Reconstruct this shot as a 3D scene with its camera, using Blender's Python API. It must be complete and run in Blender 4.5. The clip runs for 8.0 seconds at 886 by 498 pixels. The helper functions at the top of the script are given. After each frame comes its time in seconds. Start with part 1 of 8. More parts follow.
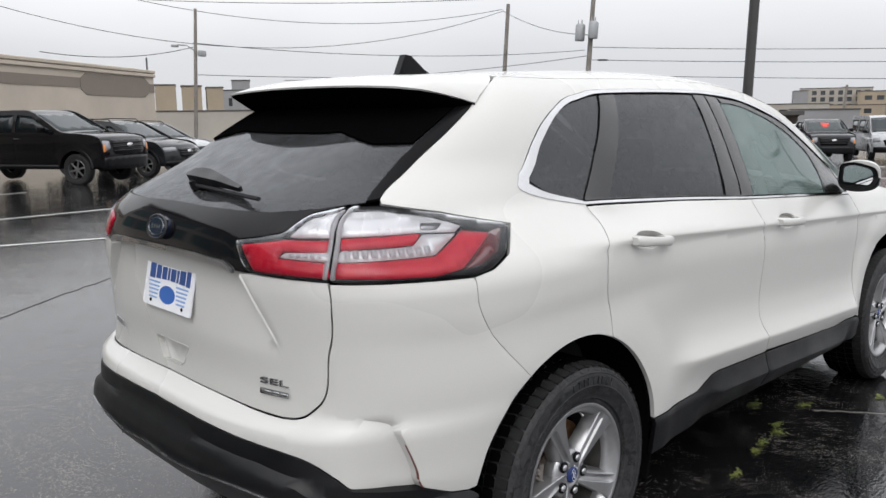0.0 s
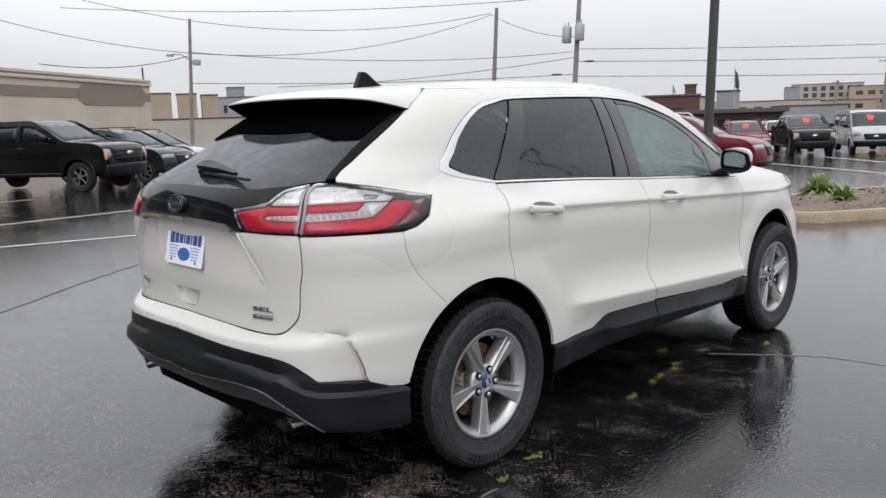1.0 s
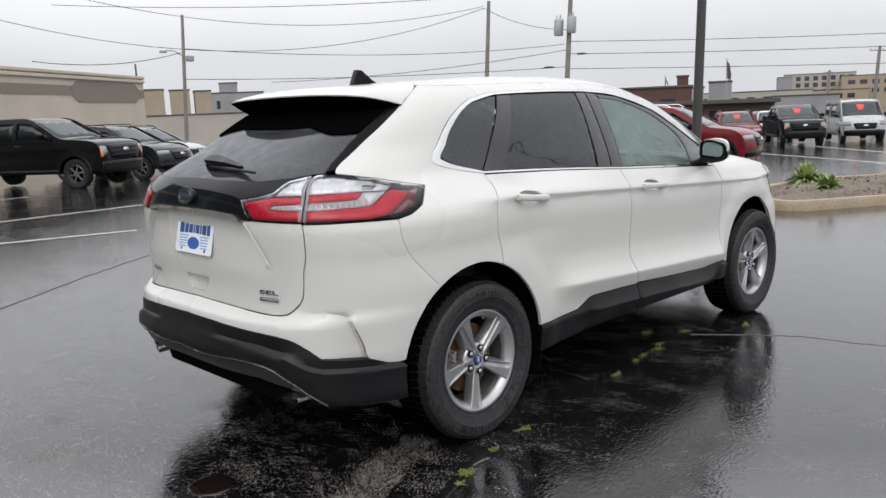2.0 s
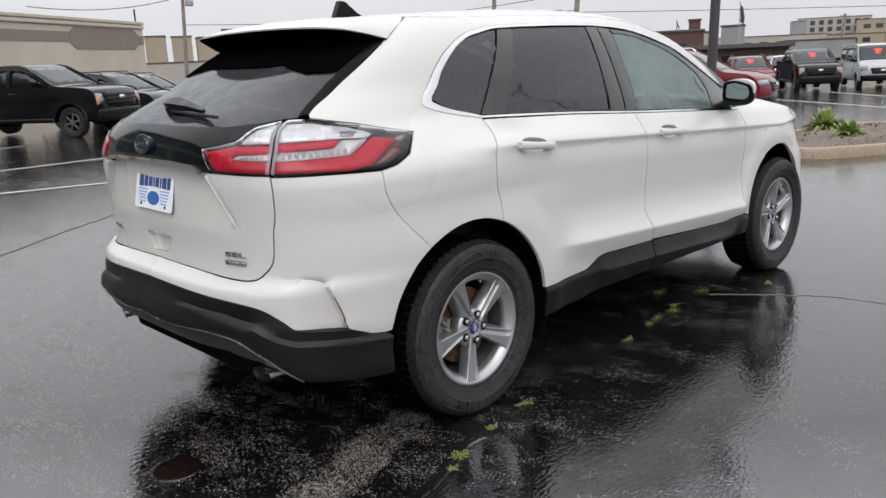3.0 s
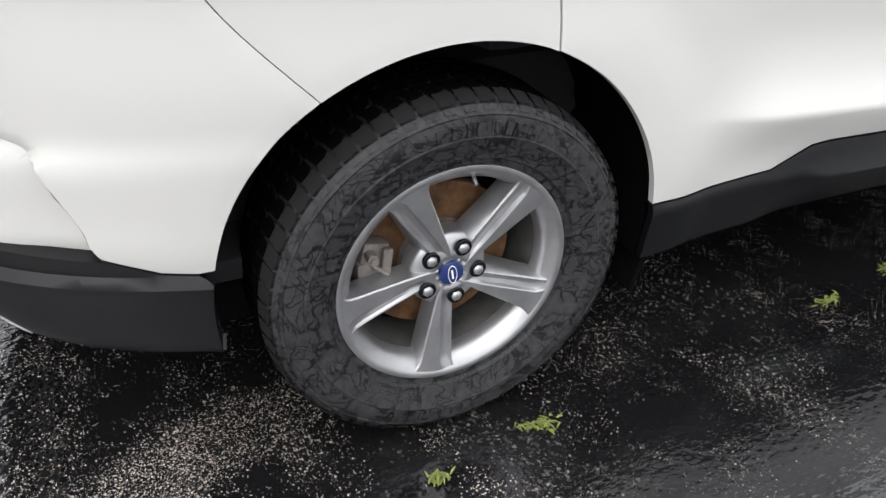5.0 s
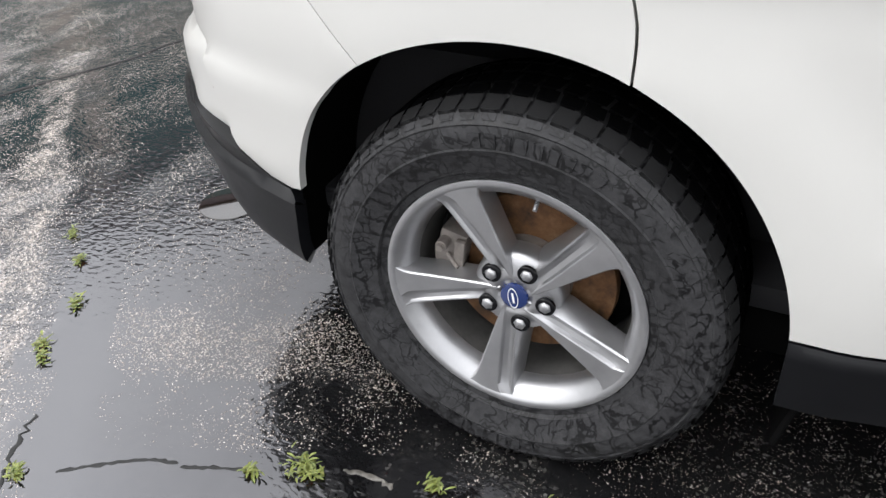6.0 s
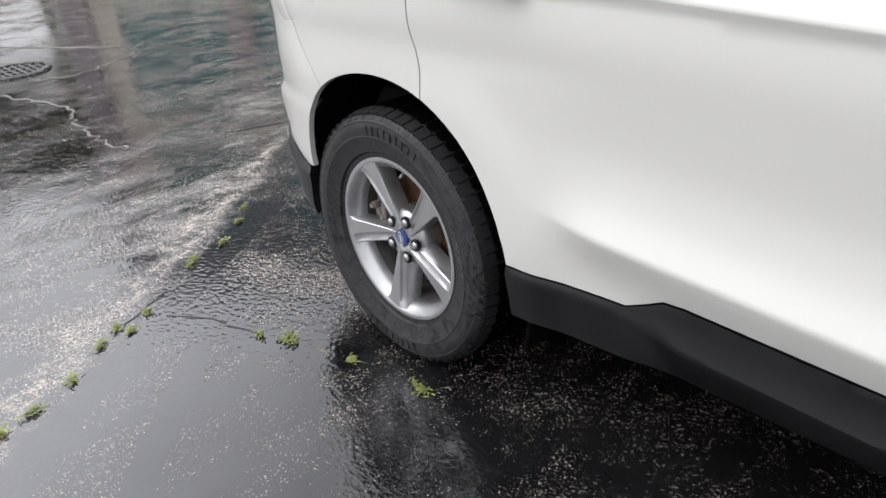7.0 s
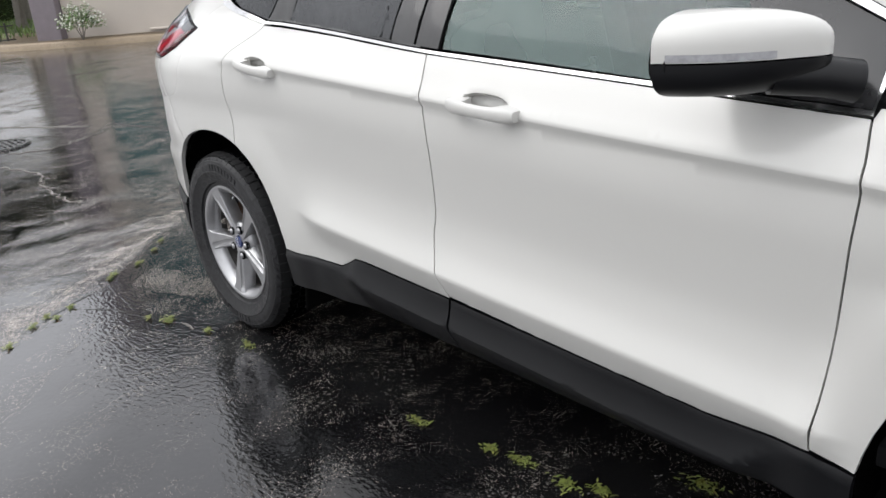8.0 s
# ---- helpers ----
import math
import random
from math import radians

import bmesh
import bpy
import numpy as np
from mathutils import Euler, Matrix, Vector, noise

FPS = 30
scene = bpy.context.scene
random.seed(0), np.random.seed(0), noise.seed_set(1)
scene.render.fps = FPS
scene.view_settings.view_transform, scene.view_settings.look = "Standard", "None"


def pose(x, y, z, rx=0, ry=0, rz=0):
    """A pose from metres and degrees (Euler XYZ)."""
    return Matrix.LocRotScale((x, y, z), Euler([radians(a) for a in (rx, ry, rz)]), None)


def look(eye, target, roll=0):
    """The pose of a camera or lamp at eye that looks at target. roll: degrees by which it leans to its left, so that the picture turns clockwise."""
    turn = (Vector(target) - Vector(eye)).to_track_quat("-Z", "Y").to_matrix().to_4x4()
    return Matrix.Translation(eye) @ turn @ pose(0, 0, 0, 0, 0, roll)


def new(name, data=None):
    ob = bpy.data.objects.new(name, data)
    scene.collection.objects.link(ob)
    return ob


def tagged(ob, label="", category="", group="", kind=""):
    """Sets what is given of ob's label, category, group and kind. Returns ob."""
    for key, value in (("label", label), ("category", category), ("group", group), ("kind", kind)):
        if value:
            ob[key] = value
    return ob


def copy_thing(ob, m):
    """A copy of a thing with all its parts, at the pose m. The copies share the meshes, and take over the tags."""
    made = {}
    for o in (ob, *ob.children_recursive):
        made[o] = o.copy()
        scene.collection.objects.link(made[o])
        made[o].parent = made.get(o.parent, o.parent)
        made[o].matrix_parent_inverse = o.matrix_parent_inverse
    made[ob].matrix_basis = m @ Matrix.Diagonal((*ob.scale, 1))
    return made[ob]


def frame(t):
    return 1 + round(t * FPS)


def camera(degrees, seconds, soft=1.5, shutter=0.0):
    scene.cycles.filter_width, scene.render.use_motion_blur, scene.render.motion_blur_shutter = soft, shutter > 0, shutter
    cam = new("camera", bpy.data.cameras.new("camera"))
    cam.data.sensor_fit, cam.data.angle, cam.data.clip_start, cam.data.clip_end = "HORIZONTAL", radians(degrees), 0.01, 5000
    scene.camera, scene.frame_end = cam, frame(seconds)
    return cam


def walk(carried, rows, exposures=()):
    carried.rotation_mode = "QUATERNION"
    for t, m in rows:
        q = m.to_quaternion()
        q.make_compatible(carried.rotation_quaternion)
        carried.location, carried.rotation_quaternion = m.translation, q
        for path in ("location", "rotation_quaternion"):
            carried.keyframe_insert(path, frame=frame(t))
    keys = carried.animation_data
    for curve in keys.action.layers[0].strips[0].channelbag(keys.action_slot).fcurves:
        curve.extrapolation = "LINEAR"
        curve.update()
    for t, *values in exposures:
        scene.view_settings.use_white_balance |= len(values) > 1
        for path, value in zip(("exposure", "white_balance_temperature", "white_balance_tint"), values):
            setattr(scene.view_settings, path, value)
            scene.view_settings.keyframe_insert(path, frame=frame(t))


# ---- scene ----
cam = camera(58.0, 8.0)
PATH = [
    (0, (-1.959, -2.346, 1.521), (-0.59, -0.928, 1.186), -0.7),
    (0.5, (-2.151, -2.814, 1.502), (-0.777, -1.4, 1.17), -1.5),
    (1, (-2.427, -3.157, 1.515), (-1.053, -1.742, 1.187), -1.8),
    (1.5, (-2.6, -3.381, 1.525), (-1.226, -1.965, 1.197), -2.1),
    (2.8, (-2.42, -3.147, 1.491), (-1.039, -1.763, 1.069), -2.1),
    (3, (-2.258, -3.086, 1.474), (-0.911, -1.683, 1.005), -2.6),
    (3.5, (-1.836, -2.82, 1.417), (-0.533, -1.425, 0.818), -2.4),
    (3.8, (-1.57, -2.637, 1.384), (-0.314, -1.244, 0.689), -1.5),
    (4, (-1.409, -2.53, 1.334), (-0.191, -1.135, 0.579), -1.6),
    (4.2, (-1.243, -2.434, 1.303), (-0.064, -1.04, 0.486), -1.4),
    (5.3, (-0.305, -1.916, 1.246), (0.066, -0.354, 0.054), 2.7),
    (5.5, (-0.12, -1.89, 1.242), (-0.071, -0.312, 0.015), 1.7),
    (6, (0.388, -1.921, 1.241), (-0.359, -0.462, 0.094), -2.5),
    (6.5, (0.946, -2.019, 1.27), (-0.251, -0.782, 0.252), -4.2),
    (7, (1.625, -2.085, 1.319), (0.235, -0.95, 0.435), -5.0),
    (7.5, (2.236, -2.187, 1.36), (0.8, -1.033, 0.581), -5.0),
    (8, (2.87, -2.252, 1.406), (1.438, -1.042, 0.709), -5.0),
]
walk(cam, [(t, look(eye, target, roll)) for t, eye, target, roll in PATH],
     exposures=[(0.0, -0.28), (1.5, -0.28), (3.0, -0.25), (4.0, 0.06), (5.5, 0.32), (6.5, 0.33), (7.2, 0.09), (8.0, -0.09)])

# ==== BUILD ====
import functools
from mathutils import geometry

# ---------------------------------------------------------------- sky and sun
world = bpy.data.worlds.new("overcast_sky")
scene.world = world
world.use_nodes = True
wn, wl = world.node_tree.nodes, world.node_tree.links
for node in list(wn):
    wn.remove(node)
w_out = wn.new("ShaderNodeOutputWorld")
w_bg = wn.new("ShaderNodeBackground")
w_sky = wn.new("ShaderNodeTexSky")
w_sky.sky_type = "NISHITA"
w_sky.sun_disc = False
w_sky.sun_elevation, w_sky.sun_rotation = radians(52), radians(215)
w_sky.dust_density, w_sky.air_density = 4.0, 1.0
w_hsv = wn.new("ShaderNodeHueSaturation")
w_hsv.inputs["Saturation"].default_value = 0.10
w_hsv.inputs["Value"].default_value = 1.0
w_co = wn.new("ShaderNodeTexCoord")
w_map = wn.new("ShaderNodeMapping")
w_map.inputs["Scale"].default_value = (1.2, 1.2, 3.2)
w_noise = wn.new("ShaderNodeTexNoise")
w_noise.inputs["Scale"].default_value = 1.6
w_noise.inputs["Detail"].default_value = 5
w_ramp = wn.new("ShaderNodeValToRGB")
w_ramp.color_ramp.elements[0].position, w_ramp.color_ramp.elements[1].position = 0.30, 0.72
w_ramp.color_ramp.elements[0].color = (7.3, 7.45, 7.85, 1)
w_ramp.color_ramp.elements[1].color = (8.7, 8.78, 9.0, 1)
w_mix = wn.new("ShaderNodeMix")
w_mix.data_type = "RGBA"
w_mix.inputs[0].default_value = 0.82
wl.new(w_co.outputs["Generated"], w_map.inputs["Vector"])
wl.new(w_map.outputs["Vector"], w_noise.inputs["Vector"])
wl.new(w_noise.outputs["Fac"], w_ramp.inputs["Fac"])
wl.new(w_sky.outputs["Color"], w_hsv.inputs["Color"])
wl.new(w_hsv.outputs["Color"], w_mix.inputs[6])
wl.new(w_ramp.outputs["Color"], w_mix.inputs[7])
# an overcast dome is more than twice as bright overhead as at the horizon
w_sep = wn.new("ShaderNodeSeparateXYZ")
wl.new(w_co.outputs["Generated"], w_sep.inputs[0])
w_dome = wn.new("ShaderNodeValToRGB")
els = w_dome.color_ramp.elements
els[0].position, els[0].color = 0.07, (1.32, 1.32, 1.32, 1)
els[1].position, els[1].color = 1.0, (3.0, 3.0, 3.0, 1)
for at_, level in ((0.16, 1.65), (0.30, 2.05), (0.5, 2.3), (0.7, 2.65), (0.85, 2.9)):
    e = els.new(at_)
    e.color = (level, level, level, 1)
wl.new(w_sep.outputs["Z"], w_dome.inputs["Fac"])
w_mul = wn.new("ShaderNodeMix")
w_mul.data_type, w_mul.blend_type = "RGBA", "MULTIPLY"
w_mul.inputs[0].default_value = 1.0
wl.new(w_mix.outputs[2], w_mul.inputs[6])
wl.new(w_dome.outputs["Color"], w_mul.inputs[7])
wl.new(w_mul.outputs[2], w_bg.inputs["Color"])
w_bg.inputs["Strength"].default_value = 0.1
wl.new(w_bg.outputs["Background"], w_out.inputs["Surface"])

sun = new("sun", bpy.data.lights.new("sun", "SUN"))
sun.data.energy, sun.data.angle, sun.data.color = 0.7, radians(40), (1.0, 0.98, 0.95)
sun.matrix_world = look((-9, -7, 11), (0, 0, 0))


# ---------------------------------------------------------------- materials
def nodes_of(name):
    m = bpy.data.materials.new(name)
    m.use_nodes = True
    nt = m.node_tree
    return m, nt.nodes, nt.links, nt.nodes["Principled BSDF"]


def noise_at(nodes, links, scale, detail=4.0, rough=0.55, stretch=None, coords="Object"):
    co = nodes.new("ShaderNodeTexCoord")
    n = nodes.new("ShaderNodeTexNoise")
    n.inputs["Scale"].default_value, n.inputs["Detail"].default_value, n.inputs["Roughness"].default_value = scale, detail, rough
    src = co.outputs[coords]
    if stretch:
        mp = nodes.new("ShaderNodeMapping")
        mp.inputs["Scale"].default_value = stretch
        links.new(src, mp.inputs["Vector"])
        src = mp.outputs["Vector"]
    links.new(src, n.inputs["Vector"])
    return n.outputs["Fac"]


def ramp(nodes, links, fac, stops):
    r = nodes.new("ShaderNodeValToRGB")
    els = r.color_ramp.elements
    while len(els) < len(stops):
        els.new(0.5)
    for e, (p, c) in zip(els, stops):
        e.position = p
        e.color = (c, c, c, 1) if isinstance(c, (int, float)) else (*c, 1)
    links.new(fac, r.inputs["Fac"])
    return r.outputs["Color"]


def mixed(nodes, links, fac, a, b, mode="MIX"):
    m = nodes.new("ShaderNodeMix")
    m.data_type, m.blend_type = "RGBA", mode
    for k, v in ((0, fac), (6, a), (7, b)):
        sock = m.inputs[k]
        if hasattr(v, "links"):
            links.new(v, sock)
        elif isinstance(v, (int, float)):
            sock.default_value = v if k == 0 else (v, v, v, 1)
        else:
            sock.default_value = (*v, 1)
    return m.outputs[2]


def bumped(nodes, links, bsdf, height, strength=0.3, distance=0.01):
    b = nodes.new("ShaderNodeBump")
    b.inputs["Strength"].default_value, b.inputs["Distance"].default_value = strength, distance
    links.new(height, b.inputs["Height"])
    links.new(b.outputs["Normal"], bsdf.inputs["Normal"])


def stuff(name, colour, rough=0.5, metal=0.0, vary=0.12, scale=6.0, grain=120.0, bump=0.0, coat=0.0, rvary=0.1, dist=0.002, spec=0.5):
    """A plain material with variation of tone and gloss at two scales."""
    m, n, l, p = nodes_of(name)
    big = noise_at(n, l, scale, 5)
    fine = noise_at(n, l, grain, 3)
    lo, hi = tuple(c * (1 - vary) for c in colour), tuple(min(1, c * (1 + vary)) for c in colour)
    tone = ramp(n, l, big, [(0.3, lo), (0.7, hi)])
    tone = mixed(n, l, vary * 0.6, tone, ramp(n, l, fine, [(0.35, tuple(c * 0.75 for c in colour)), (0.65, hi)]))
    l.new(tone, p.inputs["Base Color"])
    l.new(ramp(n, l, big, [(0.3, max(0.02, rough - rvary)), (0.7, min(1, rough + rvary))]), p.inputs["Roughness"])
    p.inputs["Metallic"].default_value = metal
    p.inputs["Specular IOR Level"].default_value = spec
    if coat:
        p.inputs["Coat Weight"].default_value = coat
        p.inputs["Coat Roughness"].default_value = 0.03
    if bump:
        bumped(n, l, p, fine, bump, dist)
    return m


def paint_material(name, colour, rough=0.28):
    """Wet car paint: a coloured coat under lacquer, with a faint change of tone."""
    m, n, l, p = nodes_of(name)
    big = noise_at(n, l, 0.9, 2)
    fine = noise_at(n, l, 420, 2)
    l.new(ramp(n, l, big, [(0.2, tuple(c * 0.975 for c in colour)), (0.8, colour)]), p.inputs["Base Color"])
    l.new(ramp(n, l, big, [(0.2, rough - 0.02), (0.8, rough + 0.02)]), p.inputs["Roughness"])
    p.inputs["Coat Weight"].default_value = 0.42
    p.inputs["Coat Roughness"].default_value = 0.05
    p.inputs["Coat IOR"].default_value = 1.45
    bumped(n, l, p, fine, 0.03, 0.0006)
    return m


def glass_material(name, tint, body=(0.01, 0.01, 0.012), veil=0.0, ior=1.62, veil_scale=14):
    """Thin tinted pane: see-through by its tint, with a mirror gloss by angle and a pale diffuse veil that paints in
    reflected sky.
    """
    m, n, l, p = nodes_of(name)
    out = n["Material Output"]
    n.remove(p)
    clear = n.new("ShaderNodeBsdfTransparent")
    clear.inputs["Color"].default_value = (*tint, 1)
    gloss = n.new("ShaderNodeBsdfGlossy")
    gloss.inputs["Roughness"].default_value = 0.02
    gloss.inputs["Color"].default_value = (0.95, 0.97, 1.0, 1)
    fres = n.new("ShaderNodeFresnel")
    fres.inputs["IOR"].default_value = ior
    mix = n.new("ShaderNodeMixShader")
    l.new(fres.outputs["Fac"], mix.inputs["Fac"])
    l.new(clear.outputs[0], mix.inputs[1])
    l.new(gloss.outputs[0], mix.inputs[2])
    last = mix.outputs[0]
    diff = n.new("ShaderNodeBsdfDiffuse")
    # diffuse body colour mixed in unevenly, standing for sky mirrored in the pane
    diff.inputs["Color"].default_value = (*body, 1)
    sky_veil = ramp(n, l, noise_at(n, l, veil_scale, 6 if veil_scale > 8 else 2, 0.65), [(0.35, veil * 0.5), (0.8, min(1.0, veil * 1.6 + 0.02))])
    mix2 = n.new("ShaderNodeMixShader")
    l.new(sky_veil, mix2.inputs["Fac"])
    l.new(last, mix2.inputs[1])
    l.new(diff.outputs[0], mix2.inputs[2])
    l.new(mix2.outputs[0], out.inputs["Surface"])
    return m


def tyre_material(name):
    """Dry grey side wall with a net of dark wet runs."""
    m, n, l, p = nodes_of(name)
    co = n.new("ShaderNodeTexCoord")
    bend = n.new("ShaderNodeTexNoise")
    bend.inputs["Scale"].default_value, bend.inputs["Detail"].default_value = 9, 4
    l.new(co.outputs["Object"], bend.inputs["Vector"])
    shift = n.new("ShaderNodeVectorMath")
    shift.operation = "MULTIPLY_ADD"
    shift.inputs[1].default_value = (0.16, 0.16, 0.16)
    l.new(bend.outputs["Color"], shift.inputs[0])
    l.new(co.outputs["Object"], shift.inputs[2])
    wet = None
    for scale, wide in ((17, 0.042), (38, 0.075)):
        v = n.new("ShaderNodeTexVoronoi")
        v.feature = "DISTANCE_TO_EDGE"
        v.inputs["Scale"].default_value = scale
        l.new(shift.outputs[0], v.inputs["Vector"])
        run = ramp(n, l, v.outputs["Distance"], [(wide * 0.5, 1.0), (wide, 0.0)])
        some = ramp(n, l, noise_at(n, l, scale * 0.7, 3), [(0.42, 0.0), (0.49, 1.0)])
        run = mixed(n, l, 1.0, run, some, "MULTIPLY")
        wet = run if wet is None else mixed(n, l, 1.0, wet, run, "LIGHTEN")
    pool = ramp(n, l, noise_at(n, l, 11, 6, 0.6), [(0.63, 0.0), (0.69, 1.0)])
    wet = mixed(n, l, 1.0, wet, pool, "LIGHTEN")
    tone = ramp(n, l, noise_at(n, l, 60, 5, 0.65), [(0.3, (0.018, 0.018, 0.0193)), (0.7, (0.038, 0.038, 0.040))])
    l.new(mixed(n, l, wet, tone, (0.005, 0.005, 0.0055)), p.inputs["Base Color"])
    l.new(ramp(n, l, wet, [(0.0, 0.7), (1.0, 0.35)]), p.inputs["Roughness"])
    p.inputs["Specular IOR Level"].default_value = 0.3
    bumped(n, l, p, noise_at(n, l, 260, 2), 0.15, 0.002)
    return m


def alloy_material(name, tone, rough):
    m, n, l, p = nodes_of(name)
    big = noise_at(n, l, 18, 6, 0.6)
    fine = noise_at(n, l, 500, 2)
    l.new(ramp(n, l, big, [(0.3, tuple(c * 0.82 for c in tone)), (0.7, tone)]), p.inputs["Base Color"])
    p.inputs["Metallic"].default_value = 0.88
    l.new(ramp(n, l, big, [(0.3, rough - 0.08), (0.7, rough + 0.1)]), p.inputs["Roughness"])
    bumped(n, l, p, fine, 0.06, 0.0006)
    return m


def rust_material(name):
    m, n, l, p = nodes_of(name)
    ring = noise_at(n, l, 30, 6, 0.65)
    l.new(ramp(n, l, ring, [(0.3, (0.035, 0.018, 0.009)), (0.52, (0.12, 0.055, 0.020)), (0.8, (0.20, 0.13, 0.075))]), p.inputs["Base Color"])
    p.inputs["Roughness"].default_value = 0.75
    p.inputs["Metallic"].default_value = 0.2
    bumped(n, l, p, ring, 0.2, 0.002)
    return m


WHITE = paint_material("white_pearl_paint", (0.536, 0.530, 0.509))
GLOSS_BLACK = stuff("gloss_black_trim", (0.004, 0.004, 0.005), 0.07, coat=0.05, rvary=0.03, spec=0.18)
PILLAR = stuff("pillar_black_film", (0.018, 0.018, 0.019), 0.24, coat=0.3, rvary=0.05)
FRIT = stuff("matt_black_ceramic", (0.002, 0.002, 0.0022), 0.6, spec=0.0)
CLAD = stuff("grained_black_plastic", (0.0040, 0.0042, 0.0052), 0.38, grain=700, bump=0.12, vary=0.2, dist=0.0008, spec=0.28)
SATIN_BLACK = stuff("satin_black_trim", (0.003, 0.003, 0.0034), 0.45, rvary=0.05, spec=0.10)
SKID = stuff("dark_grey_satin_plastic", (0.020, 0.020, 0.021), 0.40, grain=500, vary=0.15)
LINER = stuff("wheel_house_felt", (0.005, 0.005, 0.005), 0.95, grain=200, bump=0.1, spec=0.0)
RUBBER = tyre_material("wet_rubber")
# one rubber in two tones: crown blackened as shade, outer row paler as lit
TREAD_SHADED = stuff("tread_rubber_shaded", (0.0026, 0.0026, 0.0028), 0.8, grain=300, bump=0.2, spec=0.0)
SHOULDER_LIT = stuff("shoulder_rubber_lit", (0.012, 0.012, 0.0125), 0.62, grain=300, bump=0.2, spec=0.2)
ALLOY = alloy_material("machined_alloy", (0.44, 0.44, 0.45), 0.36)
CHROME = stuff("bright_chrome", (0.62, 0.62, 0.63), 0.16, metal=1.0, vary=0.05, rvary=0.05)
SATIN = stuff("satin_chrome", (0.55, 0.55, 0.56), 0.25, metal=1.0, vary=0.05)
EMBLEM_BLUE = stuff("dark_emblem_enamel", (0.004, 0.007, 0.022), 0.2, coat=0.3)
BARREL = stuff("shaded_barrel_paint", (0.06, 0.058, 0.055), 0.6, vary=0.4, scale=30)
NUT = stuff("dull_steel_nut", (0.42, 0.42, 0.43), 0.35, metal=0.9, vary=0.1)
CHROME_DARK = stuff("smoked_chrome", (0.30, 0.30, 0.31), 0.25, metal=0.9, vary=0.1)
RUST = rust_material("rusty_iron")
IRON = stuff("dirty_cast_iron", (0.19, 0.17, 0.155), 0.6, metal=0.4, vary=0.4, scale=40)
RED_LENS = stuff("red_lamp_lens", (0.46, 0.004, 0.026), 0.3, coat=0.1, vary=0.08, scale=30, spec=0.2)
RED_DARK = stuff("smoked_red_lens", (0.10, 0.012, 0.016), 0.18, coat=0.9, vary=0.2, scale=60)
LAMP_SILVER = stuff("lamp_reflector", (0.62, 0.62, 0.64), 0.26, metal=0.3, vary=0.06, scale=12)
LAMP_GREY = stuff("pale_lamp_plastic", (0.36, 0.35, 0.37), 0.3, vary=0.08, scale=20)
BLUE = stuff("blue_enamel", (0.006, 0.022, 0.115), 0.22, coat=0.8)
PLATE_WHITE = stuff("white_plate_plastic", (0.78, 0.79, 0.82), 0.30, vary=0.04)
INTERIOR = stuff("charcoal_interior", (0.022, 0.022, 0.024), 0.8, grain=300, vary=0.2, bump=0.1, spec=0.2)
CLOTH = stuff("dark_seat_cloth", (0.03, 0.03, 0.033), 0.9, grain=600, vary=0.25, bump=0.2)
HEADLINER = stuff("beige_headliner", (0.42, 0.40, 0.37), 0.9, grain=400)
PRIVACY = glass_material("privacy_glass", (0.10, 0.10, 0.105), (0.085, 0.087, 0.092), 0.40)
FRONT_GLASS = glass_material("green_tinted_glass", (0.66, 0.78, 0.74), (0.19, 0.25, 0.235), 0.50, veil_scale=2.2)
CLEAR = glass_material("clear_lamp_cover", (0.96, 0.96, 0.96), (0.3, 0.3, 0.3), 0.0, 1.38)
MIRROR = stuff("mirror_silver", (0.85, 0.86, 0.87), 0.02, metal=1.0, vary=0.0, rvary=0.0)


# ---------------------------------------------------------------- mesh helpers
def mesh_of(name, verts, faces, smooth=True):
    me = bpy.data.meshes.new(name)
    me.from_pydata([tuple(v) for v in verts], [], [tuple(f) for f in faces])
    me.validate()
    if smooth:
        me.polygons.foreach_set("use_smooth", [True] * len(me.polygons))
    me.update()
    return me


def put(name, me, material, parent=None, label="", m=None):
    ob = new(name, me)
    if material is not None and not me.materials:
        me.materials.append(material)
    if parent is not None:
        ob.parent = parent
    if m is not None:
        ob.matrix_basis = m
    if label:
        ob["label"] = label
    return ob


def part(name, bm, material, parent, label="", m=None, smooth=True, sharp=35):
    me = bpy.data.meshes.new(name)
    bmesh.ops.recalc_face_normals(bm, faces=bm.faces)
    bm.to_mesh(me)
    bm.free()
    if smooth:
        me.polygons.foreach_set("use_smooth", [True] * len(me.polygons))
        me.set_sharp_from_angle(angle=radians(sharp))
    return put(name, me, material, parent, label, m)


def thing(name, label, category, m=None, group="", kind=""):
    ob = new(name)
    ob.empty_display_size = 0.2
    if m is not None:
        ob.matrix_basis = m
    return tagged(ob, label, category, group, kind)


def box(bm, size, at=(0, 0, 0), rot=None, bevel=0.0, seg=2):
    """A bevelled box added to bm."""
    tmp = bmesh.new()
    bmesh.ops.create_cube(tmp, size=1.0)
    bmesh.ops.scale(tmp, vec=size, verts=tmp.verts)
    if bevel:
        bmesh.ops.bevel(tmp, geom=list(tmp.edges), offset=bevel, segments=seg, profile=0.6, affect="EDGES")
    mat = Matrix.Translation(at) @ (rot if rot is not None else Matrix.Identity(4))
    bmesh.ops.transform(tmp, matrix=mat, verts=tmp.verts)
    join(bm, tmp)
    return bm


def join(bm, tmp):
    me = bpy.data.meshes.new("tmp")
    tmp.to_mesh(me)
    tmp.free()
    bm.from_mesh(me)
    bpy.data.meshes.remove(me)


